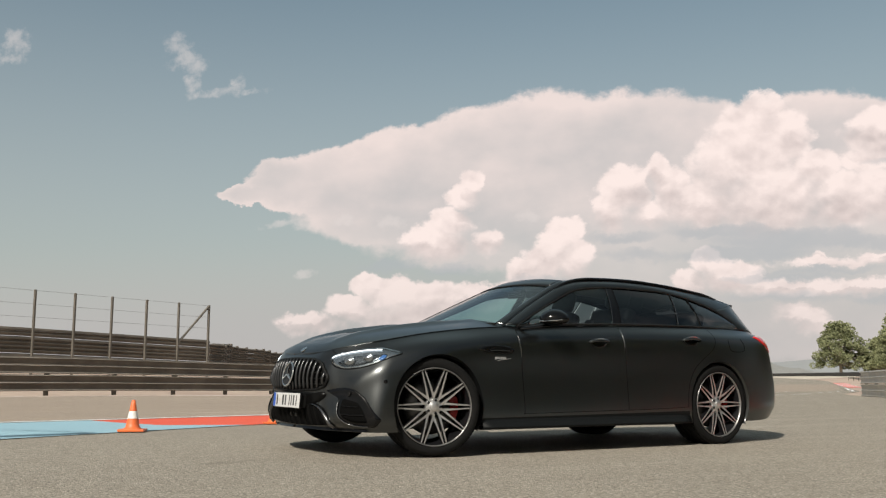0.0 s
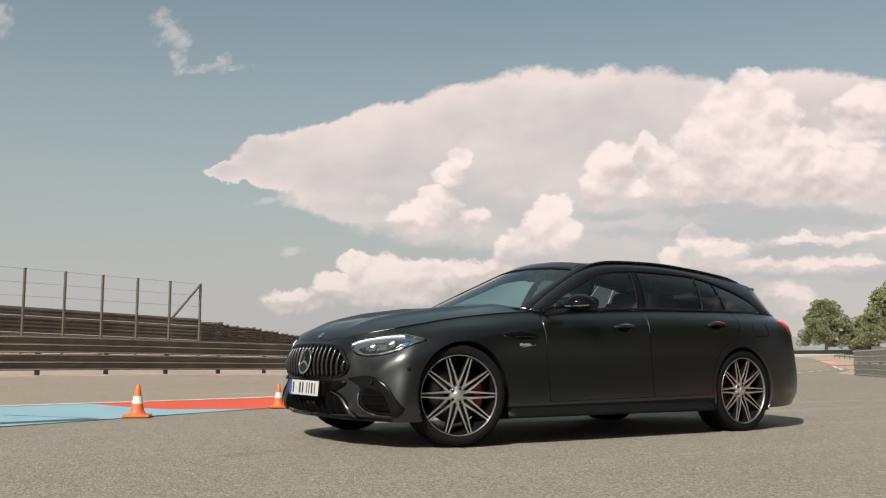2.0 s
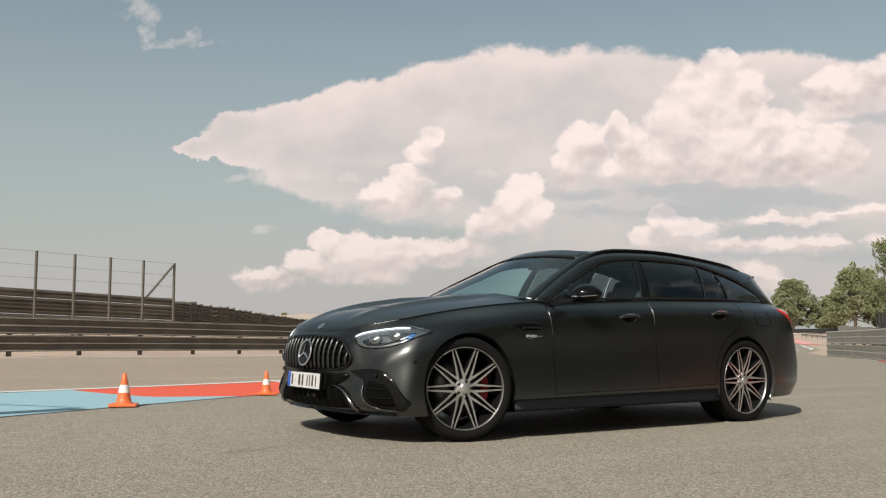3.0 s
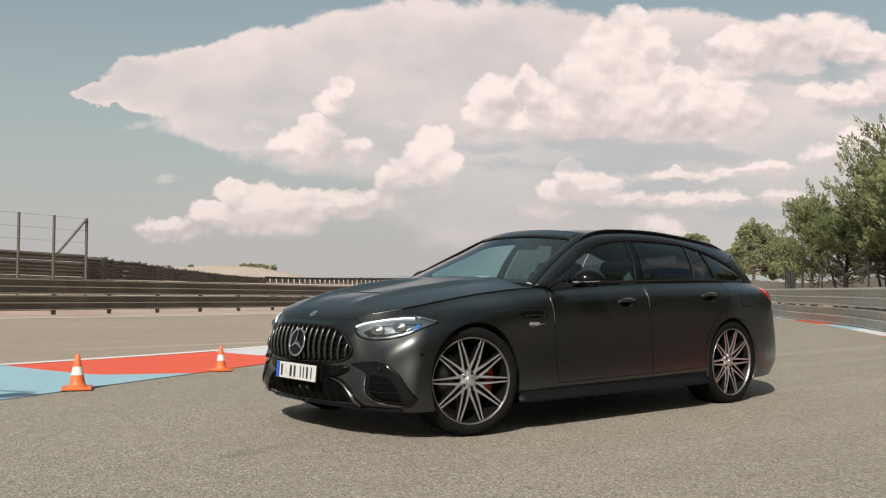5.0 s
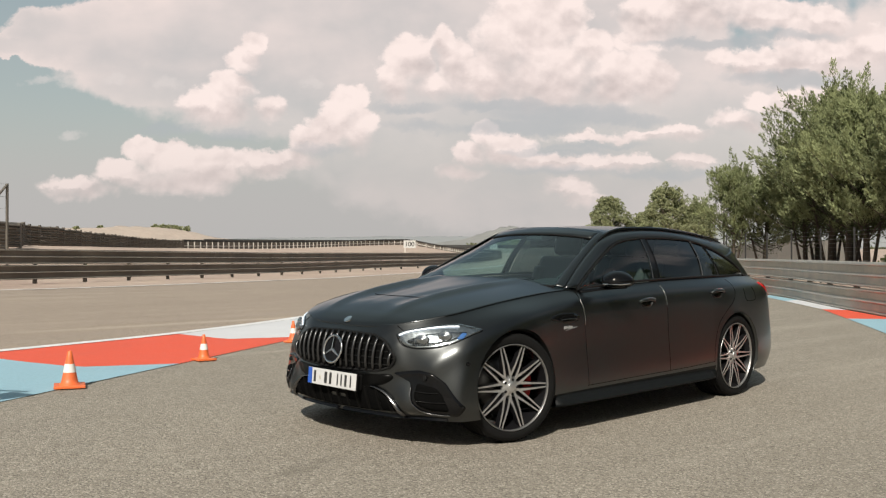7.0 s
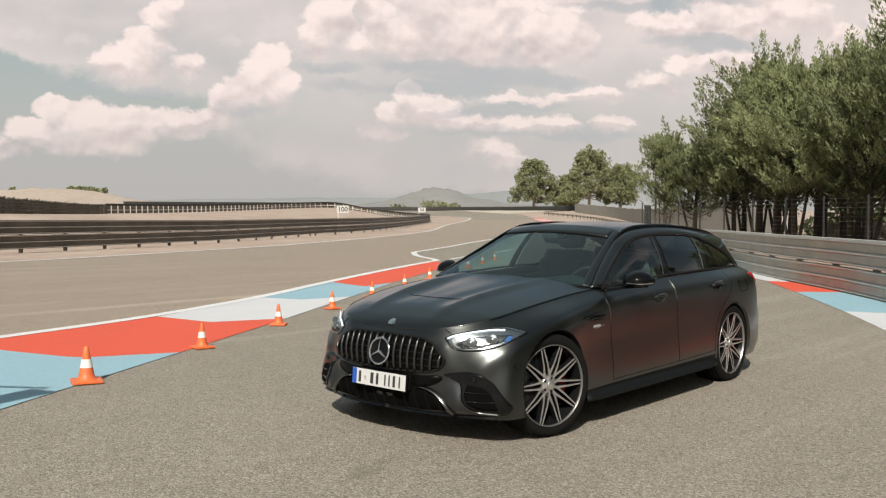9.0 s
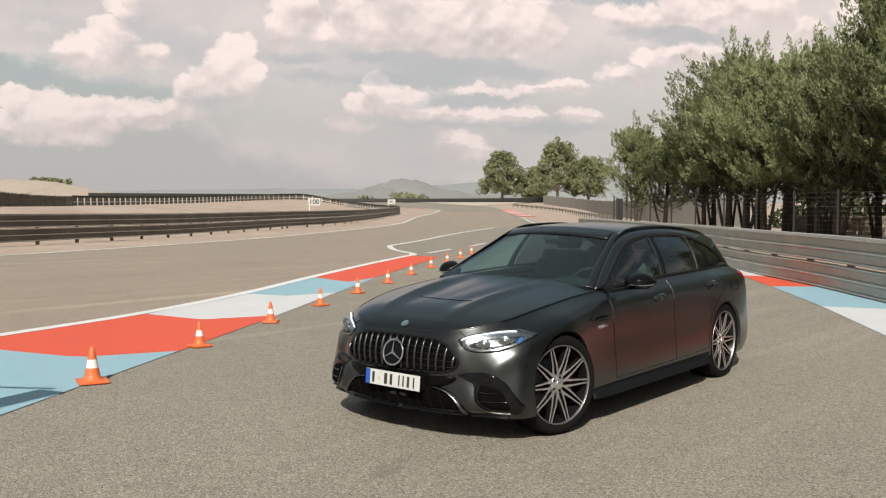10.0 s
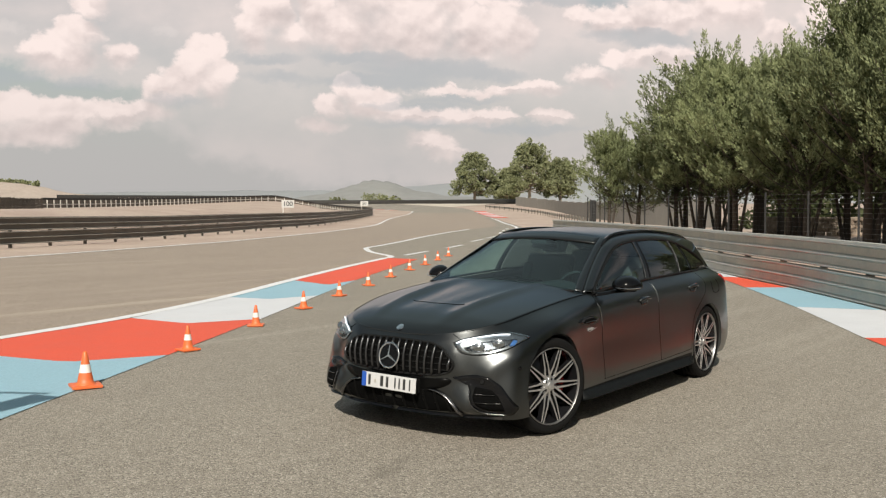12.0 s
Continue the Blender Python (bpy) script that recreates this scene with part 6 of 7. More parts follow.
# cut lines of the doors and flap
for side in (-1, 1):
    pl = lambda x, z, off, s=side: on_side(x, z, s, off)
    strip("panel_gap", [(-.662, .285), (-.665, .5), (-.672, .7), (-.680, .86), (-.655, .922)], pl, 0.0022, 0.0, M_GAP, car)
    strip("panel_gap", [(.372, .305), (.372, .5), (.374, .75), (.376, .96)], pl, 0.0022, 0.0, M_GAP, car)
    strip("panel_gap", [(1.04, .32), (1.045, .42), (1.07, .52), (1.14, .64), (1.26, .735), (1.36, .80), (1.42, .88), (1.43, .98)], pl, 0.0020, 0.0, M_GAP, car)
    strip("panel_gap", [(-.672, .287), (0, .298), (.6, .308), (1.04, .322)], pl, 0.0020, 0.0, M_GAP, car)
    # bright beads stand in for the glint along the door edges
    strip("door_edge_highlight", [(-.672, .70), (-.679, .80), (-.682, .865)], pl, 0.0016, 0.002, M_CHROME, car)
    strip("door_edge_highlight", [(.3715, .80), (.373, .88), (.374, .95)], pl, 0.0018, 0.002, M_CHROME, car)
    rows = []
    for f in np.linspace(0, 1, 25):
        x = -1.058 + 2.116 * f
        flare = math.sin(math.pi * min(max(f * 6, 0), 0.5)) * math.sin(math.pi * min(max((1 - f) * 6, 0), 0.5))
        rows.append([sided((x, y, z + 0.012 * f), side) for y, z in ((.905, .250), (.925, .222), (.930 + .032 * flare, .200), (.932 + .034 * flare, .190), (.920 + .026 * flare, .180), (.86, .172))])
    patch("side_skirt_blade", rows, M_SKIRT, car, "dark skirt blade", thick=0.004)
    if side < 0:
        strip("fuel_flap_gap", [(1.60, .90), (1.59, .84), (1.61, .80), (1.72, .795), (1.79, .81), (1.80, .86), (1.78, .91)], pl, 0.0025, 0.0, M_GAP, car)
    # handles
    for hx, hz in ((.10, .842), (1.13, .883)):
        h = laid("door_handle_recess", [(hx - .085, hz - .014), (hx - .06, hz - .046), (hx, hz - .054), (hx + .055, hz - .044), (hx + .090, hz - .01), (hx + .05, hz + .016), (hx - .05, hz + .016)], pl, 0.001, M_GLOSS, car, rings=3)
        bm = bmesh.new()
        tube(bm, [on_side(hx + dx, hz + dz, side, o) for dx, dz, o in ((-.100, -.012, .004), (-.085, -.006, .020), (-.03, -.001, .030), (.03, .001, .030), (.085, .0, .020), (.105, -.002, .004))], 0.013, 8, 0.75)
        part("door_handle", bm, M_PAINT, car, smooth=True)
        bm = bmesh.new()
        tube(bm, [on_side(hx + dx, hz + dz + .010, side, o) for dx, dz, o in ((-.095, -.010, .012), (-.03, .0, .032), (.03, .002, .032), (.10, .0, .012))], 0.0035)
        part("handle_strip", bm, M_CHROME, car, "silver strip")
    # vent behind the front wheel and its lettering
    laid("wing_vent", [(-1.075, .752), (-1.02, .775), (-.93, .785), (-.80, .782), (-.735, .757), (-.765, .728), (-.93, .722), (-1.00, .735)], pl, 0.006, M_GLOSS, car, rings=4)
    # dark patch on the closed body paints the shade inside the vent
    laid("wing_vent_shade", [(-.985, .748), (-.93, .768), (-.82, .766), (-.775, .752), (-.80, .738), (-.93, .735)], pl, 0.010, M_GAP, car, rings=3)
    strip("wing_vent_fin", [(-.97, .742), (-.88, .746), (-.79, .745)], pl, 0.004, 0.014, M_PAINT, car)
    bm = bmesh.new()
    for i in range(6):
        p = on_side(-.915 + .017 * i, .690 + .002 * (i % 2), side, 0.003)
        box(bm, p.x, p.y, p.z, .012, .004, .020 - .004 * (i % 3))
    part("badge_lettering", bm, M_BADGE, car, "small silver badge")
    strip("badge_line", [(-.90, .672), (-.775, .690)], pl, 0.0018, 0.003, M_BADGE, car)
    # arch lips and liners
    for ax, az, ar in ARCHES:
        bm = bmesh.new()
        n = 48
        pts_o, pts_i, pts_d = [], [], []
        for k in range(n + 1):
            a = math.pi * (-0.16 + 1.32 * k / n)
            x, z = ax + ar * math.cos(a), az + ar * math.sin(a)
            if z < 0.15:
                continue
            p = on_side(x, max(z, 0.17), side, 0)
            pts_o.append(Vector((x, p.y - 0.001 * side, z)))
            pts_i.append(Vector((ax + (ar - 0.012) * math.cos(a), p.y - 0.020 * side, az + (ar - 0.012) * math.sin(a))))
            pts_d.append(Vector((ax + (ar - 0.004) * math.cos(a), 0.52 * side, az + (ar - 0.004) * math.sin(a))))
        va, vb, vc = ([bm.verts.new(p) for p in q] for q in (pts_o, pts_i, pts_d))
        for k in range(len(va) - 1):
            bm.faces.new((va[k], va[k + 1], vb[k + 1], vb[k]))
        part("arch_lip", bm, M_PAINT, car, smooth=True)
        bm = bmesh.new()
        vb, vc = [bm.verts.new(p) for p in pts_i], [bm.verts.new(p) for p in pts_d]
        for k in range(len(vb) - 1):
            bm.faces.new((vb[k], vb[k + 1], vc[k + 1], vc[k]))
        bm.faces.new(vc)
        part("wheel_arch_liner", bm, M_PLASTIC, car)
    # tail lamp
    laid("tail_lamp", [(2.05, .940), (2.14, .945), (2.27, .925), (2.41, .885), (2.41, .805), (2.27, .800), (2.13, .870)], lambda x, z, off, s=side: on_slant((x, s * np.interp(x, [2.0, 2.27, 2.43], [.86, .72, .45]), z), (-0.55, -s, 0), off), 0.006, M_TAIL, car, rings=5, label="red tail lamp")

# ---- the face ----
grille_out = [(-.31, .665), (0, .672), (.31, .665), (.395, .635), (.490, .535), (.46, .480), (.37, .452), (0, .438), (-.37, .452), (-.46, .480), (-.490, .535), (-.395, .635)]
# dark sheet laid on the closed nose as the shade behind the slats
laid("grille_backing", grille_out, on_front, 0.004, M_GAP, car, rings=8, n=96, centre=(0, .555))
o = outline(grille_out, 120)
bm = bmesh.new()
tube(bm, [on_front(*p, 0.008) for p in list(o) + [o[0]]], 0.009)
part("grille_frame", bm, M_PLASTIC, car, "black gloss grille surround")


def span(y, pts):
    """Lowest and highest z of an outline at y."""
    q = np.array(list(pts) + [pts[0]])
    zs = []
    for a, b in zip(q, q[1:]):
        if (a[0] - y) * (b[0] - y) <= 0 and abs(a[0] - b[0]) > 1e-9:
            zs.append(a[1] + (b[1] - a[1]) * (y - a[0]) / (b[0] - a[0]))
    return min(zs), max(zs)


for i in range(17):
    y = -.456 + .057 * i
    lo, hi = span(y, o)
    bm = bmesh.new()
    pts = [on_front(y * (1 + 0.03 * (f - 0.5)), lo + (hi - lo) * f, 0.014 + 0.016 * math.sin(math.pi * f)) for f in np.linspace(0.02, 0.98, 9)]
    tube(bm, pts, 0.0062, 6, 1.7)
    part("grille_slat", bm, M_SLAT, car, smooth=True)
for z in (.49, .53, .57, .61):
    ys = np.linspace(-.47, .47, 30)
    ys = [y for y in ys if span(y, o)[0] < z - 0.01 and span(y, o)[1] > z + 0.01]
    bm = bmesh.new()
    tube(bm, [on_front(y, z, 0.008) for y in ys], 0.004)
    part("grille_cross_bar", bm, M_PLASTIC, car)
star_at = on_front(0.002, .555, 0.036)
face_turn = Matrix.Rotation(radians(-90 + 12), 4, "Y")
bm = bmesh.new()
lathe(bm, [(.001, -.012), (.085, -.012), (.088, .0), (.08, .006), (.001, .008)], 40, Matrix.Translation(star_at) @ face_turn)
part("emblem_disc", bm, M_GLOSS, car, "black gloss disc")
bm = bmesh.new()
tube(bm, [Matrix.Translation(star_at) @ face_turn @ Vector((.086 * math.cos(a), .086 * math.sin(a), .006)) for a in np.linspace(0, 6.2832, 49)], 0.0075, 8)
part("emblem_ring", bm, M_CHROME, car, "chrome ring", smooth=True)
bm = bmesh.new()
for k in range(3):
    a = k * 2.0944
    tube(bm, [Matrix.Translation(star_at) @ face_turn @ Vector((r * math.cos(a), r * math.sin(a), .012)) for r in (0.0, .04, .082)], 0.011, 4, 0.6, 0.003)
part("emblem_bars", bm, M_CHROME, car, "chrome bars")
bm = bmesh.new()
lathe(bm, [(.03, 0), (.029, .004), (.02, .006), (.001, .007)], 24, Matrix.Translation(on_top(-2.045, 0.002, 0.0)) @ Matrix.Rotation(radians(-38), 4, "Y"))
part("bonnet_emblem", bm, M_CHROME, car, "round silver emblem")

# number plate with plain bars
plate_turn = Matrix.Translation(Vector((-2.165, 0.0, .370))) @ Matrix.Rotation(radians(-1.5), 4, "Z") @ Matrix.Rotation(radians(4), 4, "Y") @ Matrix.Rotation(radians(-90), 4, "Z") @ Matrix.Scale(0.955, 4)
bm = bmesh.new()
box(bm, 0, 0, 0, .53, .016, .122, plate_turn, bevel=0.005)
plate = part("number_plate", bm, M_GLOSS, car, "white number plate with dark bars")
bm = bmesh.new()
box(bm, 0, -.010, 0, .516, .006, .108, plate_turn, bevel=0.002)
part("plate_face", bm, M_PLATE, plate)
bm = bmesh.new()
box(bm, -.236, -.0135, 0, .042, .003, .106, plate_turn)
part("plate_strip", bm, M_PLATEBLUE, plate)
for x, w in ((-.182, .022), (-.062, .028), (-.010, .022), (.066, .012), (.106, .012), (.152, .022), (.204, .012)):
    bm = bmesh.new()
    box(bm, x, -.0138, 0, w, .003, .076, plate_turn)
    part("plate_bar", bm, M_INK, plate)
bm = bmesh.new()
box(bm, -.125, -.0138, -.004, .022, .003, .026, plate_turn, bevel=0.004)
part("plate_seal", bm, M_GALVT, plate)
bm = bmesh.new()
box(bm, 0, .028, -.002, .50, .045, .10, plate_turn, bevel=0.008)
part("plate_carrier", bm, M_PLASTIC, plate)

# lower intake, corner intakes, splitter
laid("bumper_panel", [(-.36, .428), (0, .418), (.34, .428), (.45, .442), (.49, .42), (.42, .372), (.30, .345), (-.30, .345), (-.42, .372), (-.49, .42), (-.45, .442)], on_front, 0.0035, M_INTAKE, car, rings=5, n=80, centre=(0, .385), label="black gloss panel behind the plate")
low_out = [(-.36, .352), (0, .345), (.36, .352), (.48, .29), (.56, .215), (.30, .200), (0, .197), (-.30, .200), (-.56, .215), (-.48, .29)]
# no hole is cut: the intake's depth is a dark patch
laid("lower_intake", low_out, on_front, 0.004, M_GAP, car, rings=6, n=80, centre=(0, .265))
lo_o = outline(low_out, 90)
for i in range(11):
    y = -.45 + .09 * i
    a, b = span(y, lo_o)
    bm = bmesh.new()
    tube(bm, [on_front(y + 0.02 * (f - .5), a + (b - a) * f, 0.009) for f in np.linspace(0.05, 0.95, 5)], 0.006, 6, 1.6)
    part("intake_slat", bm, M_INTAKE, car)
for side in (-1, 1):
    corner = [(y * side, z) for y, z in ((.47, .446), (.545, .462), (.624, .470), (.705, .457), (.778, .400), (.837, .31), (.872, .256), (.842, .206), (.793, .203), (.664, .218), (.608, .268), (.592, .335), (.590, .37), (.560, .425), (.50, .436))]
    laid("corner_intake", corner, on_front, 0.006, M_GLOSS, car, rings=7, n=90, label="black gloss corner intake", centre=(.71 * side, .33))
    inner = [(y * side, z) for y, z in ((.622, .392), (.727, .372), (.765, .332), (.806, .235), (.70, .238), (.640, .264), (.615, .32))]
    # shade of the recess, painted as a dark patch over the intake panel
    laid("intake_opening_shade", inner, on_front, 0.010, M_GAP, car, rings=4, n=50)
    for z, y0, y1 in ((.342, .622, .745), (.288, .632, .785)):
        strip("intake_fin", [(y0 * side, z), ((y0 + y1) / 2 * side, z - 0.004), (y1 * side, z - 0.002)], on_front, 0.0045, 0.013, M_GLOSS, car)
    strip("intake_edge", [(y * side, z) for y, z in ((.592, .365), (.596, .33), (.614, .272), (.664, .227), (.73, .214), (.80, .211))], on_front, 0.0045, 0.010, M_DCHROME, car, "dark chrome edge")
    # painted wing between the intakes
    rows = []
    for f in np.linspace(0, 1, 12):
        a = np.array((.30, .362)) * (1 - f) ** 2 + 2 * f * (1 - f) * np.array((.455, .366)) + f * f * np.array((.552, .205))
        b = np.array((.33, .345)) * (1 - f) ** 2 + 2 * f * (1 - f) * np.array((.43, .335)) + f * f * np.array((.525, .200))
        rows.append([on_front(side * (a[0] + (b[0] - a[0]) * g), a[1] + (b[1] - a[1]) * g, 0.006 + 0.018 * math.sin(math.pi * g)) for g in np.linspace(0, 1, 7)])
    patch("intake_wing", rows, M_DCHROME, car, "dark silver wing", thick=0.006)
    bm = bmesh.new()
    p = on_front(.665 * side, .425, 0.010)
    lathe(bm, [(.016, 0), (.014, .004), (.001, .005)], 16, Matrix.Translation(p) @ face_turn)
    part("parking_sensor", bm, M_PLASTIC, car)
    bm = bmesh.new()
    p = on_slant((-1.838, .885 * side, .514), (1, -1.6 * side, 0), 0.001)
    lathe(bm, [(.014, 0), (.012, .004), (.001, .005)], 16, Matrix.Translation(p) @ Vector((-0.55, side, 0)).to_track_quat("Z", "Y").to_matrix().to_4x4())
    part("parking_sensor", bm, M_GLOSS, car)
bm = bmesh.new()
prev = []
for y in np.linspace(-.78, .78, 61):
    p = on_front(y, .178, 0.0)
    prev.append((p + Vector((-.018, 0, -.006)), p + Vector((.09, 0, -.006)), p + Vector((.09, 0, .012)), p + Vector((-.010, 0, .010))))
vv = [[bm.verts.new(q) for q in r] for r in prev]
for a, b in zip(vv, vv[1:]):
    for k in range(4):
        bm.faces.new((a[k], a[(k + 1) % 4], b[(k + 1) % 4], b[k]))
bmesh.ops.recalc_face_normals(bm, faces=bm.faces)
part("front_splitter", bm, M_GLOSS, car, "black gloss splitter")

# headlamps: laid along the corner of the nose; outline by distance round the corner and height
for side in (-1, 1):
    def lamp_place(s, z, off, side=side):
        """s: 0 at the inner end, 1 at the outer tip."""
        x = -2.075 + 0.345 * s
        y = (0.485 + 0.395 * s ** 0.92)
        return on_slant((x, y * side, z), (0.80, -0.62 * side, -0.05), off)
    lamp = laid("headlamp", [(0.0, .675), (.10, .700), (.30, .722), (.55, .738), (.72, .742), (.86, .728), (1.0, .712), (.88, .685), (.70, .640), (.48, .606), (.22, .598), (.06, .620)], lamp_place, 0.003, M_LAMPIN, car, rings=7, n=84, label="clear headlamp with silver housing", centre=(.45, .665))
    strip("lamp_surround", [(0.0, .675), (.10, .700), (.30, .722), (.55, .738), (.72, .742), (.86, .728), (1.0, .712), (.88, .685), (.70, .640), (.48, .606), (.22, .598), (.06, .620), (0.0, .675)], lamp_place, 0.0032, 0.002, M_GLOSS, lamp, n=80)
    strip("running_light", [(.03, .672), (.12, .692), (.32, .712), (.55, .726), (.72, .728)], lamp_place, 0.0050, 0.010, M_LED, lamp, "white running light")
    # dark patch laid in as the shade inside the housing
    laid("lamp_shadow", [(.10, .640), (.30, .680), (.62, .698), (.84, .700), (.76, .672), (.60, .640), (.30, .620), (.14, .624)], lamp_place, 0.006, M_LAMPDARK, lamp, rings=4, n=50)
    for s, z, r in ((.30, .652, .030), (.56, .672, .030)):
        p = lamp_place(s, z, 0.010)
        bm = bmesh.new()
        lathe(bm, [(r * 1.15, -.004), (r * 1.1, .012), (r * .9, .010), (r * .6, .018), (.001, .024)], 20, Matrix.Translation(p) @ Vector((-1, .55 * side, 0.05)).to_track_quat("Z", "Y").to_matrix().to_4x4() @ Matrix.Diagonal((1.25, 0.85, 1, 1)))
        part("projector", bm, M_LAMPIN, lamp, smooth=True)
    laid("blue_accent", [(.70, .655), (.76, .695), (.82, .690), (.78, .660)], lamp_place, 0.010, M_LEDBLUE, lamp, rings=2, n=24)
    strip("lamp_chrome", [(.18, .618), (.40, .622), (.62, .652)], lamp_place, 0.004, 0.009, M_LAMPDARK, lamp)
    laid("lamp_lens", [(0.0, .675), (.10, .700), (.30, .722), (.55, .738), (.72, .742), (.86, .728), (1.0, .712), (.88, .685), (.70, .640), (.48, .606), (.22, .598), (.06, .620)], lamp_place, 0.013, M_LENS, lamp, rings=7, n=84, centre=(.45, .665))

# door mirrors
for side in (-1, 1):
    mirror = new("door_mirror")
    mirror.parent = car
    mirror["label"] = "black gloss door mirror"
    mx, my, mz = (-.41, .955, .988) if side < 0 else (-.37, .885, .985)
    bm = bmesh.new()
    bmesh.ops.create_uvsphere(bm, u_segments=32, v_segments=18, radius=1)
    for v in bm.verts:
        x, y, z = v.co
        # flat glass side to the rear, level lower edge, crown sloping down outward
        out = y * side
        v.co = Vector(((x if x < 0 else 0.30 * x) * 0.125 * (1 - 0.25 * max(out, 0)), y * 0.122, (z * 0.082 if z > 0 else z * 0.045) * (1 - 0.22 * max(out, 0) ** 2)))
    m = Matrix.Translation((mx, my * side, mz)) @ Matrix.Rotation(radians(-16 * side), 4, "Z")
    bmesh.ops.transform(bm, matrix=m, verts=bm.verts)
    part("mirror_shell", bm, M_GLOSS, mirror, smooth=True)
    bm = bmesh.new()
    tube(bm, [Vector(p) for p in smooth_line([(-.615, .775 * side, .925), (-.57, .815 * side, .929), (-.50, .865 * side, .940), (mx - .03, (my - .03) * side, mz - .042), (mx + .01, (my + .07) * side, mz - .034)], 16)], 0.024, 8, 0.40, 0.012)
    part("mirror_foot", bm, M_GLOSS, mirror, smooth=True)
    bm = bmesh.new()
    tube(bm, [m @ Vector(p) for p in smooth_line([(-.110, -.07 * side, -.012), (-.122, 0, -.014), (-.112, .06 * side, -.012), (-.07, .112 * side, -.006)], 12)], 0.0038)
    part("mirror_blinker", bm, M_CHROME, mirror)
    patch("mirror_triangle", [[sided(p, side) for p in r] for r in ([(-.625, .776, .938), (-.52, .776, .948)], [(-.50, .738, 1.010), (-.49, .744, 1.008)])], M_GLOSS, mirror, thick=0.006)

# ---- wheels ----
def wheel(x, y, side, steer, width):
    top = new("wheel")
    top.parent = car
    top["label"] = "twin-spoke black and silver alloy wheel"
    # local z points outward from the car
    m = Matrix.Translation((x, y, 0.342)) @ Matrix.Rotation(radians(steer), 4, "Z") @ Vector((0, side, 0)).to_track_quat("Z", "Y").to_matrix().to_4x4()
    h = width / 2

    def add(name, bm, mat, label="", smooth=True):
        if name in ("rim_lip", "rim_barrel", "spoke", "spoke_flank"):
            bmesh.ops.scale(bm, vec=(1.04, 1.04, 1.0), verts=bm.verts)
        bmesh.ops.transform(bm, matrix=m, verts=bm.verts)
        return part(name, bm, mat, top, label, smooth)

    bm = bmesh.new()
    prof = [(.270, -h + .015), (.287, -h - .002), (.315, -h), (.332, -h + .012), (.340, -h + .032)]
    for k in range(5):
        a, b = -h + .04 + k * (width - .08) / 5, -h + .04 + (k + 1) * (width - .08) / 5
        prof += [(.342, a), (.342, b - .010), (.335, b - .009), (.335, b - .001)]
    prof += [(.340, h - .038), (.339, h - .032), (.332, h - .012), (.318, h), (.300, h + .001), (.288, h - .001), (.281, h - .003), (.270, h - .012)]
    lathe(bm, prof, 72)
    add("tyre", bm, M_TYRE)
    bm = bmesh.new()
    for k in range(72):
        a = 2 * math.pi * k / 72
        box(bm, .3365, 0, h - .042, .010, .017, .040, Matrix.Rotation(a, 4, "Z"))
        box(bm, .3365, 0, -h + .042, .010, .017, .040, Matrix.Rotation(a + .04, 4, "Z"))
    tagged(add("tread_blocks", bm, M_TYRE, smooth=False), kind="stuff")
    bm = bmesh.new()
    lathe(bm, [(.262, h - .010), (.263, h - .004), (.260, h - .001), (.256, h - .004), (.254, h - .02)], 72)
    add("rim_lip", bm, M_RIMLIP, "machined rim lip")
    bm = bmesh.new()
    lathe(bm, [(.254, h - .018), (.242, h - .05), (.232, h - .10), (.228, -h + .03), (.262, -h + .012)], 72)
    add("rim_barrel", bm, M_RIMBLACK)
    # ten double spokes that gather in pairs at the hub
    face = h - .012
    for i in range(10):
        a_out = radians(36 * i)
        for sgn in (-1, 1):
            a0 = a_out + sgn * radians(2.3)
            a1 = a_out + sgn * radians(16.2)
            p_out = Vector((.252 * math.cos(a0), .252 * math.sin(a0), face - .004))
            r_in = .074
            p_in = Vector((r_in * math.cos(a1), r_in * math.sin(a1), face - .022))
            d = (p_out - p_in)
            t = Vector((-d.y, d.x, 0)).normalized()
            for mat, w0, w1, dz, nm in ((M_ALLOY, .0082, .0040, 0.0, "spoke"), (M_RIMBLACK, .0098, .0058, -.0025, "spoke_flank")):
                bm = bmesh.new()
                depth = .004 if mat is M_ALLOY else .038
                vs = []
                for p, w in ((p_in, w0), (p_in * .62 + p_out * .38 + Vector((0, 0, .006)), w0 * .35 + w1 * .65), (p_out, w1)):
                    vs.append([bm.verts.new(p + t * w * k + Vector((0, 0, dz - dd))) for k, dd in ((-1, 0), (1, 0), (1.1, depth), (-1.1, depth))])
                for a, b in zip(vs, vs[1:]):
                    for k in range(4):
                        bm.faces.new((a[k], a[(k + 1) % 4], b[(k + 1) % 4], b[k]))
                bm.faces.new(vs[0][::-1])
                bm.faces.new(vs[-1])
                bmesh.ops.recalc_face_normals(bm, faces=bm.faces)
                add(nm, bm, mat, smooth=False)
    for i in range(10):
        a = radians(36 * i + 18)
        d, t = Vector((math.cos(a), math.sin(a), 0)), Vector((-math.sin(a), math.cos(a), 0))
        bm = bmesh.new()
        vs = []
        for r, w, z in ((.030, .010, -.018), (.060, .0085, -.0215), (.088, .0080, -.0195)):
            vs.append([bm.verts.new(d * r + t * w * k + Vector((0, 0, face + z - dd))) for k, dd in ((-1, 0), (1, 0), (1.1, .03), (-1.1, .03))])
        for p, q in zip(vs, vs[1:]):
            for k in range(4):
                bm.faces.new((p[k], p[(k + 1) % 4], q[(k + 1) % 4], q[k]))
        bm.faces.new(vs[-1])
        bmesh.ops.recalc_face_normals(bm, faces=bm.faces)
        add("spoke_root", bm, M_ALLOY, smooth=False)
    bm = bmesh.new()
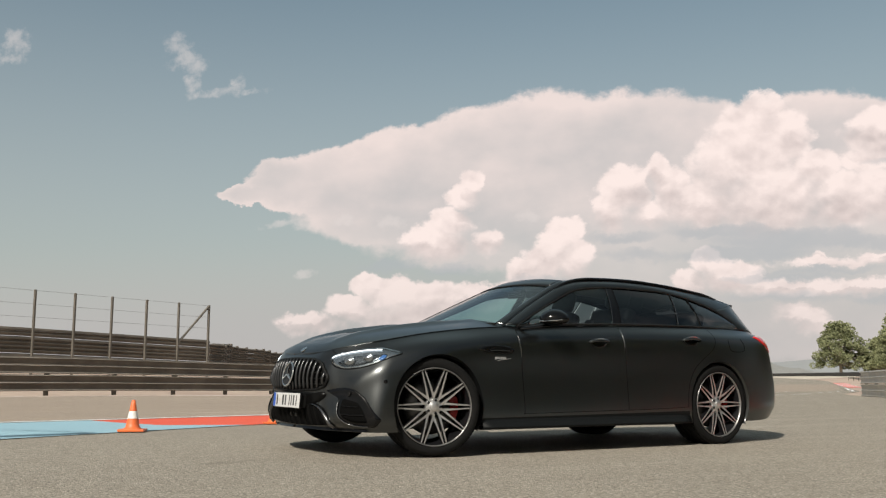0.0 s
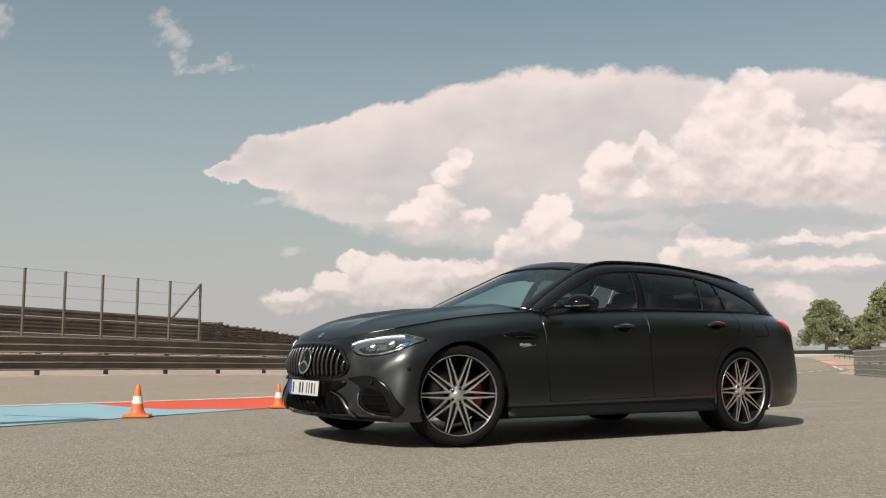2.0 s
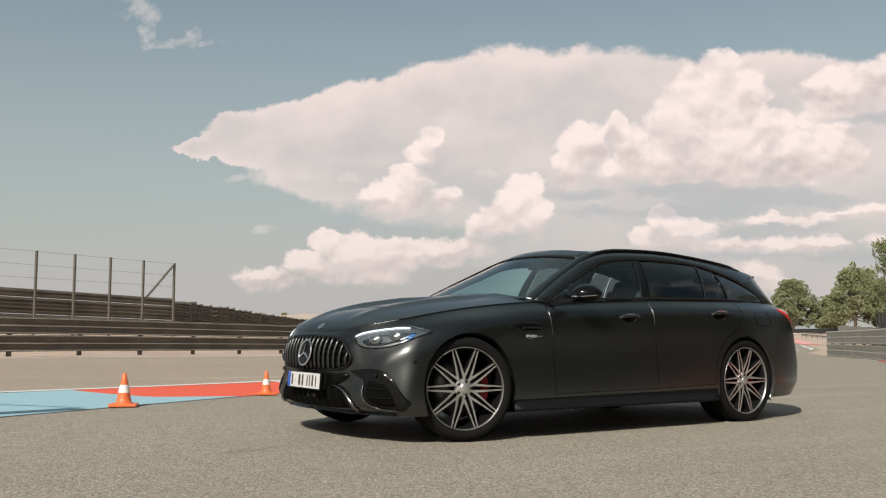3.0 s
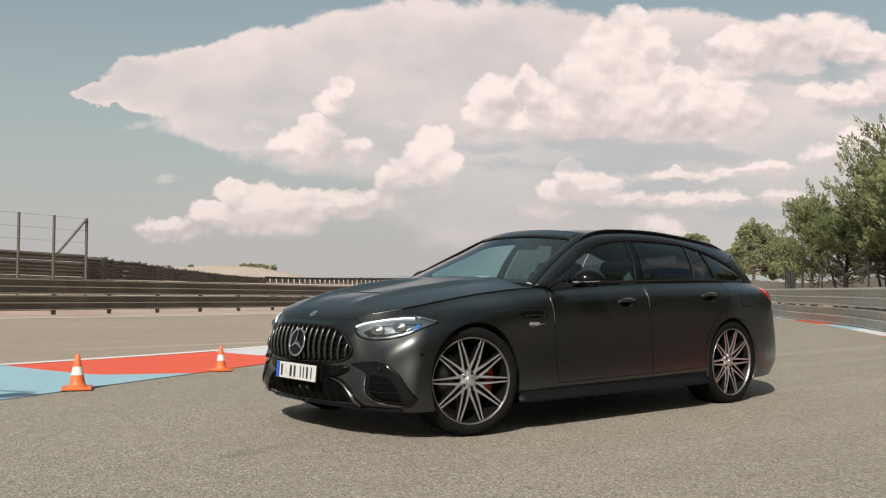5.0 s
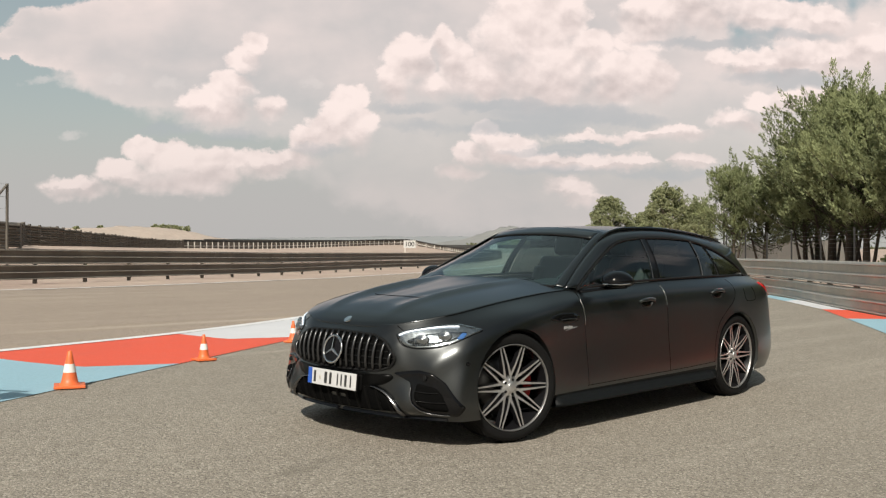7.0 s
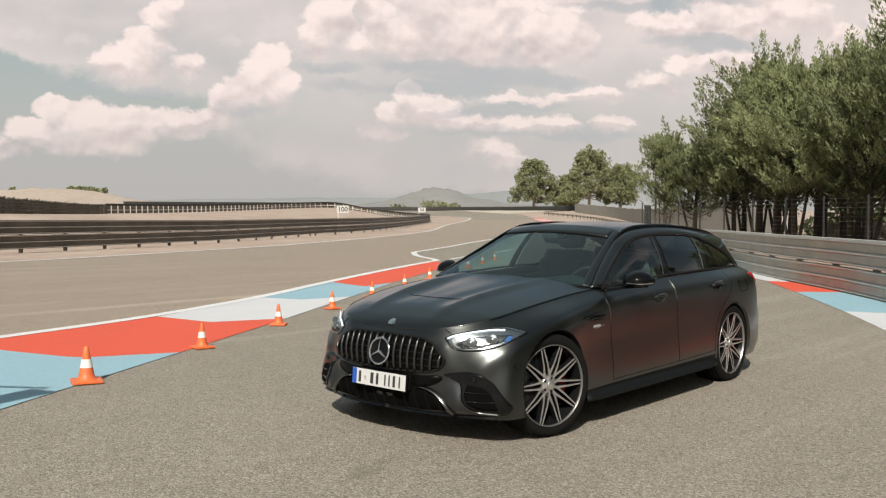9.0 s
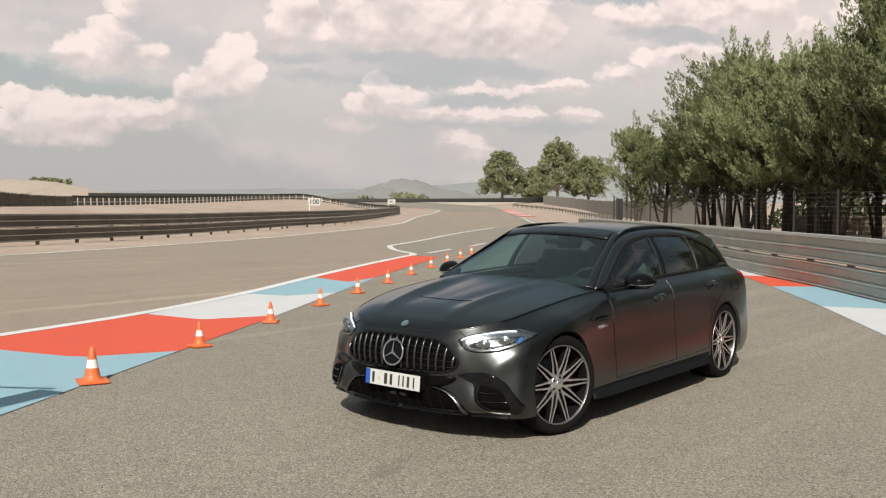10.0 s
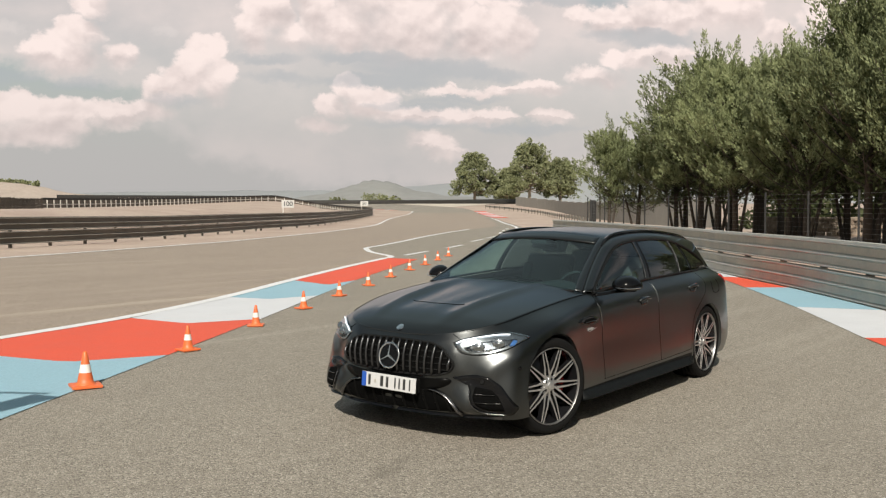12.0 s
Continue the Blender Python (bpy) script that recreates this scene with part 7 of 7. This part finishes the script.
    lathe(bm, [(.001, face - .014), (.030, face - .014), (.036, face - .018), (.050, face - .022), (.060, face - .030), (.063, face - .05), (.05, face - .06)], 40)
    add("hub", bm, M_ALLOY)
    bm = bmesh.new()
    lathe(bm, [(.030, face - .013), (.030, face - .006), (.026, face - .003), (.001, face - .002)], 28)
    add("hub_cap", bm, M_ALLOY)
    for k in range(5):
        a = radians(72 * k)
        bm = bmesh.new()
        lathe(bm, [(.0095, face - .045), (.0095, face - .017), (.006, face - .015), (.001, face - .015)], 10, Matrix.Translation((.047 * math.cos(a), .047 * math.sin(a), 0)))
        add("wheel_bolt", bm, M_RIMBLACK)
    bm = bmesh.new()
    lathe(bm, [(.06, h - .115), (.195, h - .115), (.197, h - .125), (.195, h - .140), (.06, h - .140)], 56)
    lathe(bm, [(.085, h - .10), (.082, h - .112)], 40)
    add("brake_disc", bm, M_DISC)
    bm = bmesh.new()
    for k in range(9):
        a0 = radians(-24 + 48 * k / 9 + (0 if side < 0 else 180))
        box(bm, .172, 0, h - .118, .060, .020, .05, Matrix.Rotation(a0, 4, "Z"), bevel=0.004)
    add("brake_caliper", bm, M_CALIPER, "red brake caliper")
    return top


wheel(-1.408, -.765, -1, -15, .265)
wheel(-1.408, .765, 1, -15, .265)
wheel(1.4375, -.760, -1, 0, .275)
wheel(1.4375, .760, 1, 0, .275)

# ---- underside and cabin ----
bm = bmesh.new()
box(bm, 0, 0, .205, 2.05, 1.72, .05)
box(bm, -1.45, 0, .20, 1.0, 1.02, .05)
box(bm, 1.7, 0, .25, 1.3, 1.02, .05)
part("underbody", bm, M_PLASTIC, car)
bm = bmesh.new()
box(bm, -.62, 0, .62, .10, 1.36, .46)
part("bulkhead", bm, M_INSIDE, car)
bm = bmesh.new()
box(bm, 1.95, 0, .60, .05, 1.25, .70)
part("boot_panel", bm, M_INSIDE, car)
bm = bmesh.new()
box(bm, -1.45, 0, .52, 1.05, 1.0, .35)
part("engine_cover", bm, M_INSIDE, car)
rows = []
for y in np.linspace(-.70, .70, 25):
    hood_ = 0.035 * math.exp(-((y + .36) / .17) ** 2)
    rows.append([(-.83 + .10 * y * y, y, .900), (-.62, y, .930 + .3 * hood_), (-.40, y, .965 + hood_), (-.30, y, .945 + hood_ * .6), (-.27, y, .86), (-.34, y, .70)])
patch("dashboard", rows, M_INSIDE, car, thick=0.01)
bm = bmesh.new()
box(bm, -.29, 0.0, .90, .012, .26, .19, Matrix.Translation((-.29, 0, .90)) @ Matrix.Rotation(radians(-18), 4, "Y") @ Matrix.Translation((.29, 0, -.90)), bevel=0.006)
part("centre_screen", bm, M_GLOSS, car)
for side in (-1, 1):
    bm = bmesh.new()
    box(bm, .35, .74 * side, .62, 2.0, .05, .60, bevel=0.02)
    part("door_trim", bm, M_INSIDE, car)


def seat(x, y, bench=0.0):
    top = new("seat")
    top.parent = car
    top["label"] = "dark leather seat"
    w = .25 if not bench else bench
    bm = bmesh.new()
    box(bm, x, y, .52, .52, 2 * w, .16, bevel=0.05)
    part("cushion", bm, M_SEAT, top, smooth=True)
    back = Matrix.Translation((x + .24, y, .56)) @ Matrix.Rotation(radians(20), 4, "Y")
    bm = bmesh.new()
    box(bm, 0, 0, .31, .13, 2 * w * .96, .62, back, bevel=0.05)
    if not bench:
        for s in (-1, 1):
            box(bm, -.05, s * .20, .28, .12, .09, .46, back, bevel=0.035)
    part("backrest", bm, M_SEAT, top, smooth=True)
    for yy in ((0,) if not bench else (-.36, .36)):
        bm = bmesh.new()
        box(bm, .0, yy, .74, .10, .25, .20, back, bevel=0.045)
        part("headrest", bm, M_SEAT, top, smooth=True)
        bm = bmesh.new()
        for s in (-1, 1):
            a, b = back @ Vector((0, yy + s * .05, .60)), back @ Vector((0, yy + s * .05, .68))
            rod(bm, a, b, .007)
        part("headrest_bar", bm, M_CHROME, top)
    return top


seat(.28, -.37)
seat(.28, .37)
seat(1.12, 0, .62)
bm = bmesh.new()
tube(bm, [Vector((.98, -.06, 1.06)), Vector((.96, -.10, 1.00)), Vector((.94, -.13, .94))], .028, 4, 0.12)
part("seat_belt", bm, M_BELT_RED, car, "red seat belt")
steering = new("steering_wheel")
steering.parent = car
sm = Matrix.Translation((-.20, -.37, .885)) @ Matrix.Rotation(radians(-68), 4, "Y")
bm = bmesh.new()
tube(bm, [sm @ Vector((.178 * math.cos(a), .178 * math.sin(a), 0)) for a in np.linspace(0, 6.2832, 33)], .014, 8)
part("wheel_rim", bm, M_INSIDE, steering, smooth=True)
bm = bmesh.new()
for a in (math.pi / 2, -math.pi / 2, math.pi):
    tube(bm, [sm @ Vector((.03 * math.cos(a), .03 * math.sin(a), -.02)), sm @ Vector((.17 * math.cos(a), .17 * math.sin(a), 0))], .014, 6, 0.5)
lathe(bm, [(.055, -.03), (.05, 0), (.001, .008)], 20, sm)
part("wheel_spokes", bm, M_DCHROME, steering, smooth=True)
bm = bmesh.new()
box(bm, -.06, 0, 1.262, .04, .24, .065, bevel=0.02)
part("interior_mirror", bm, M_GLOSS, car)
bm = bmesh.new()
box(bm, -.10, 0, 1.297, .14, .16, .04, bevel=0.012)
part("camera_housing", bm, M_INSIDE, car)

# the car stands slightly turned, and leans with the camber
car.matrix_basis = Matrix(((0.9998, -0.0193, 0.0052, 0.0277), (0.0193, 0.9997, -0.0123, 0.0600), (-0.0050, 0.0124, 0.9999, -0.0229), (0, 0, 0, 1))) @ Matrix.Scale(1.0284, 4)
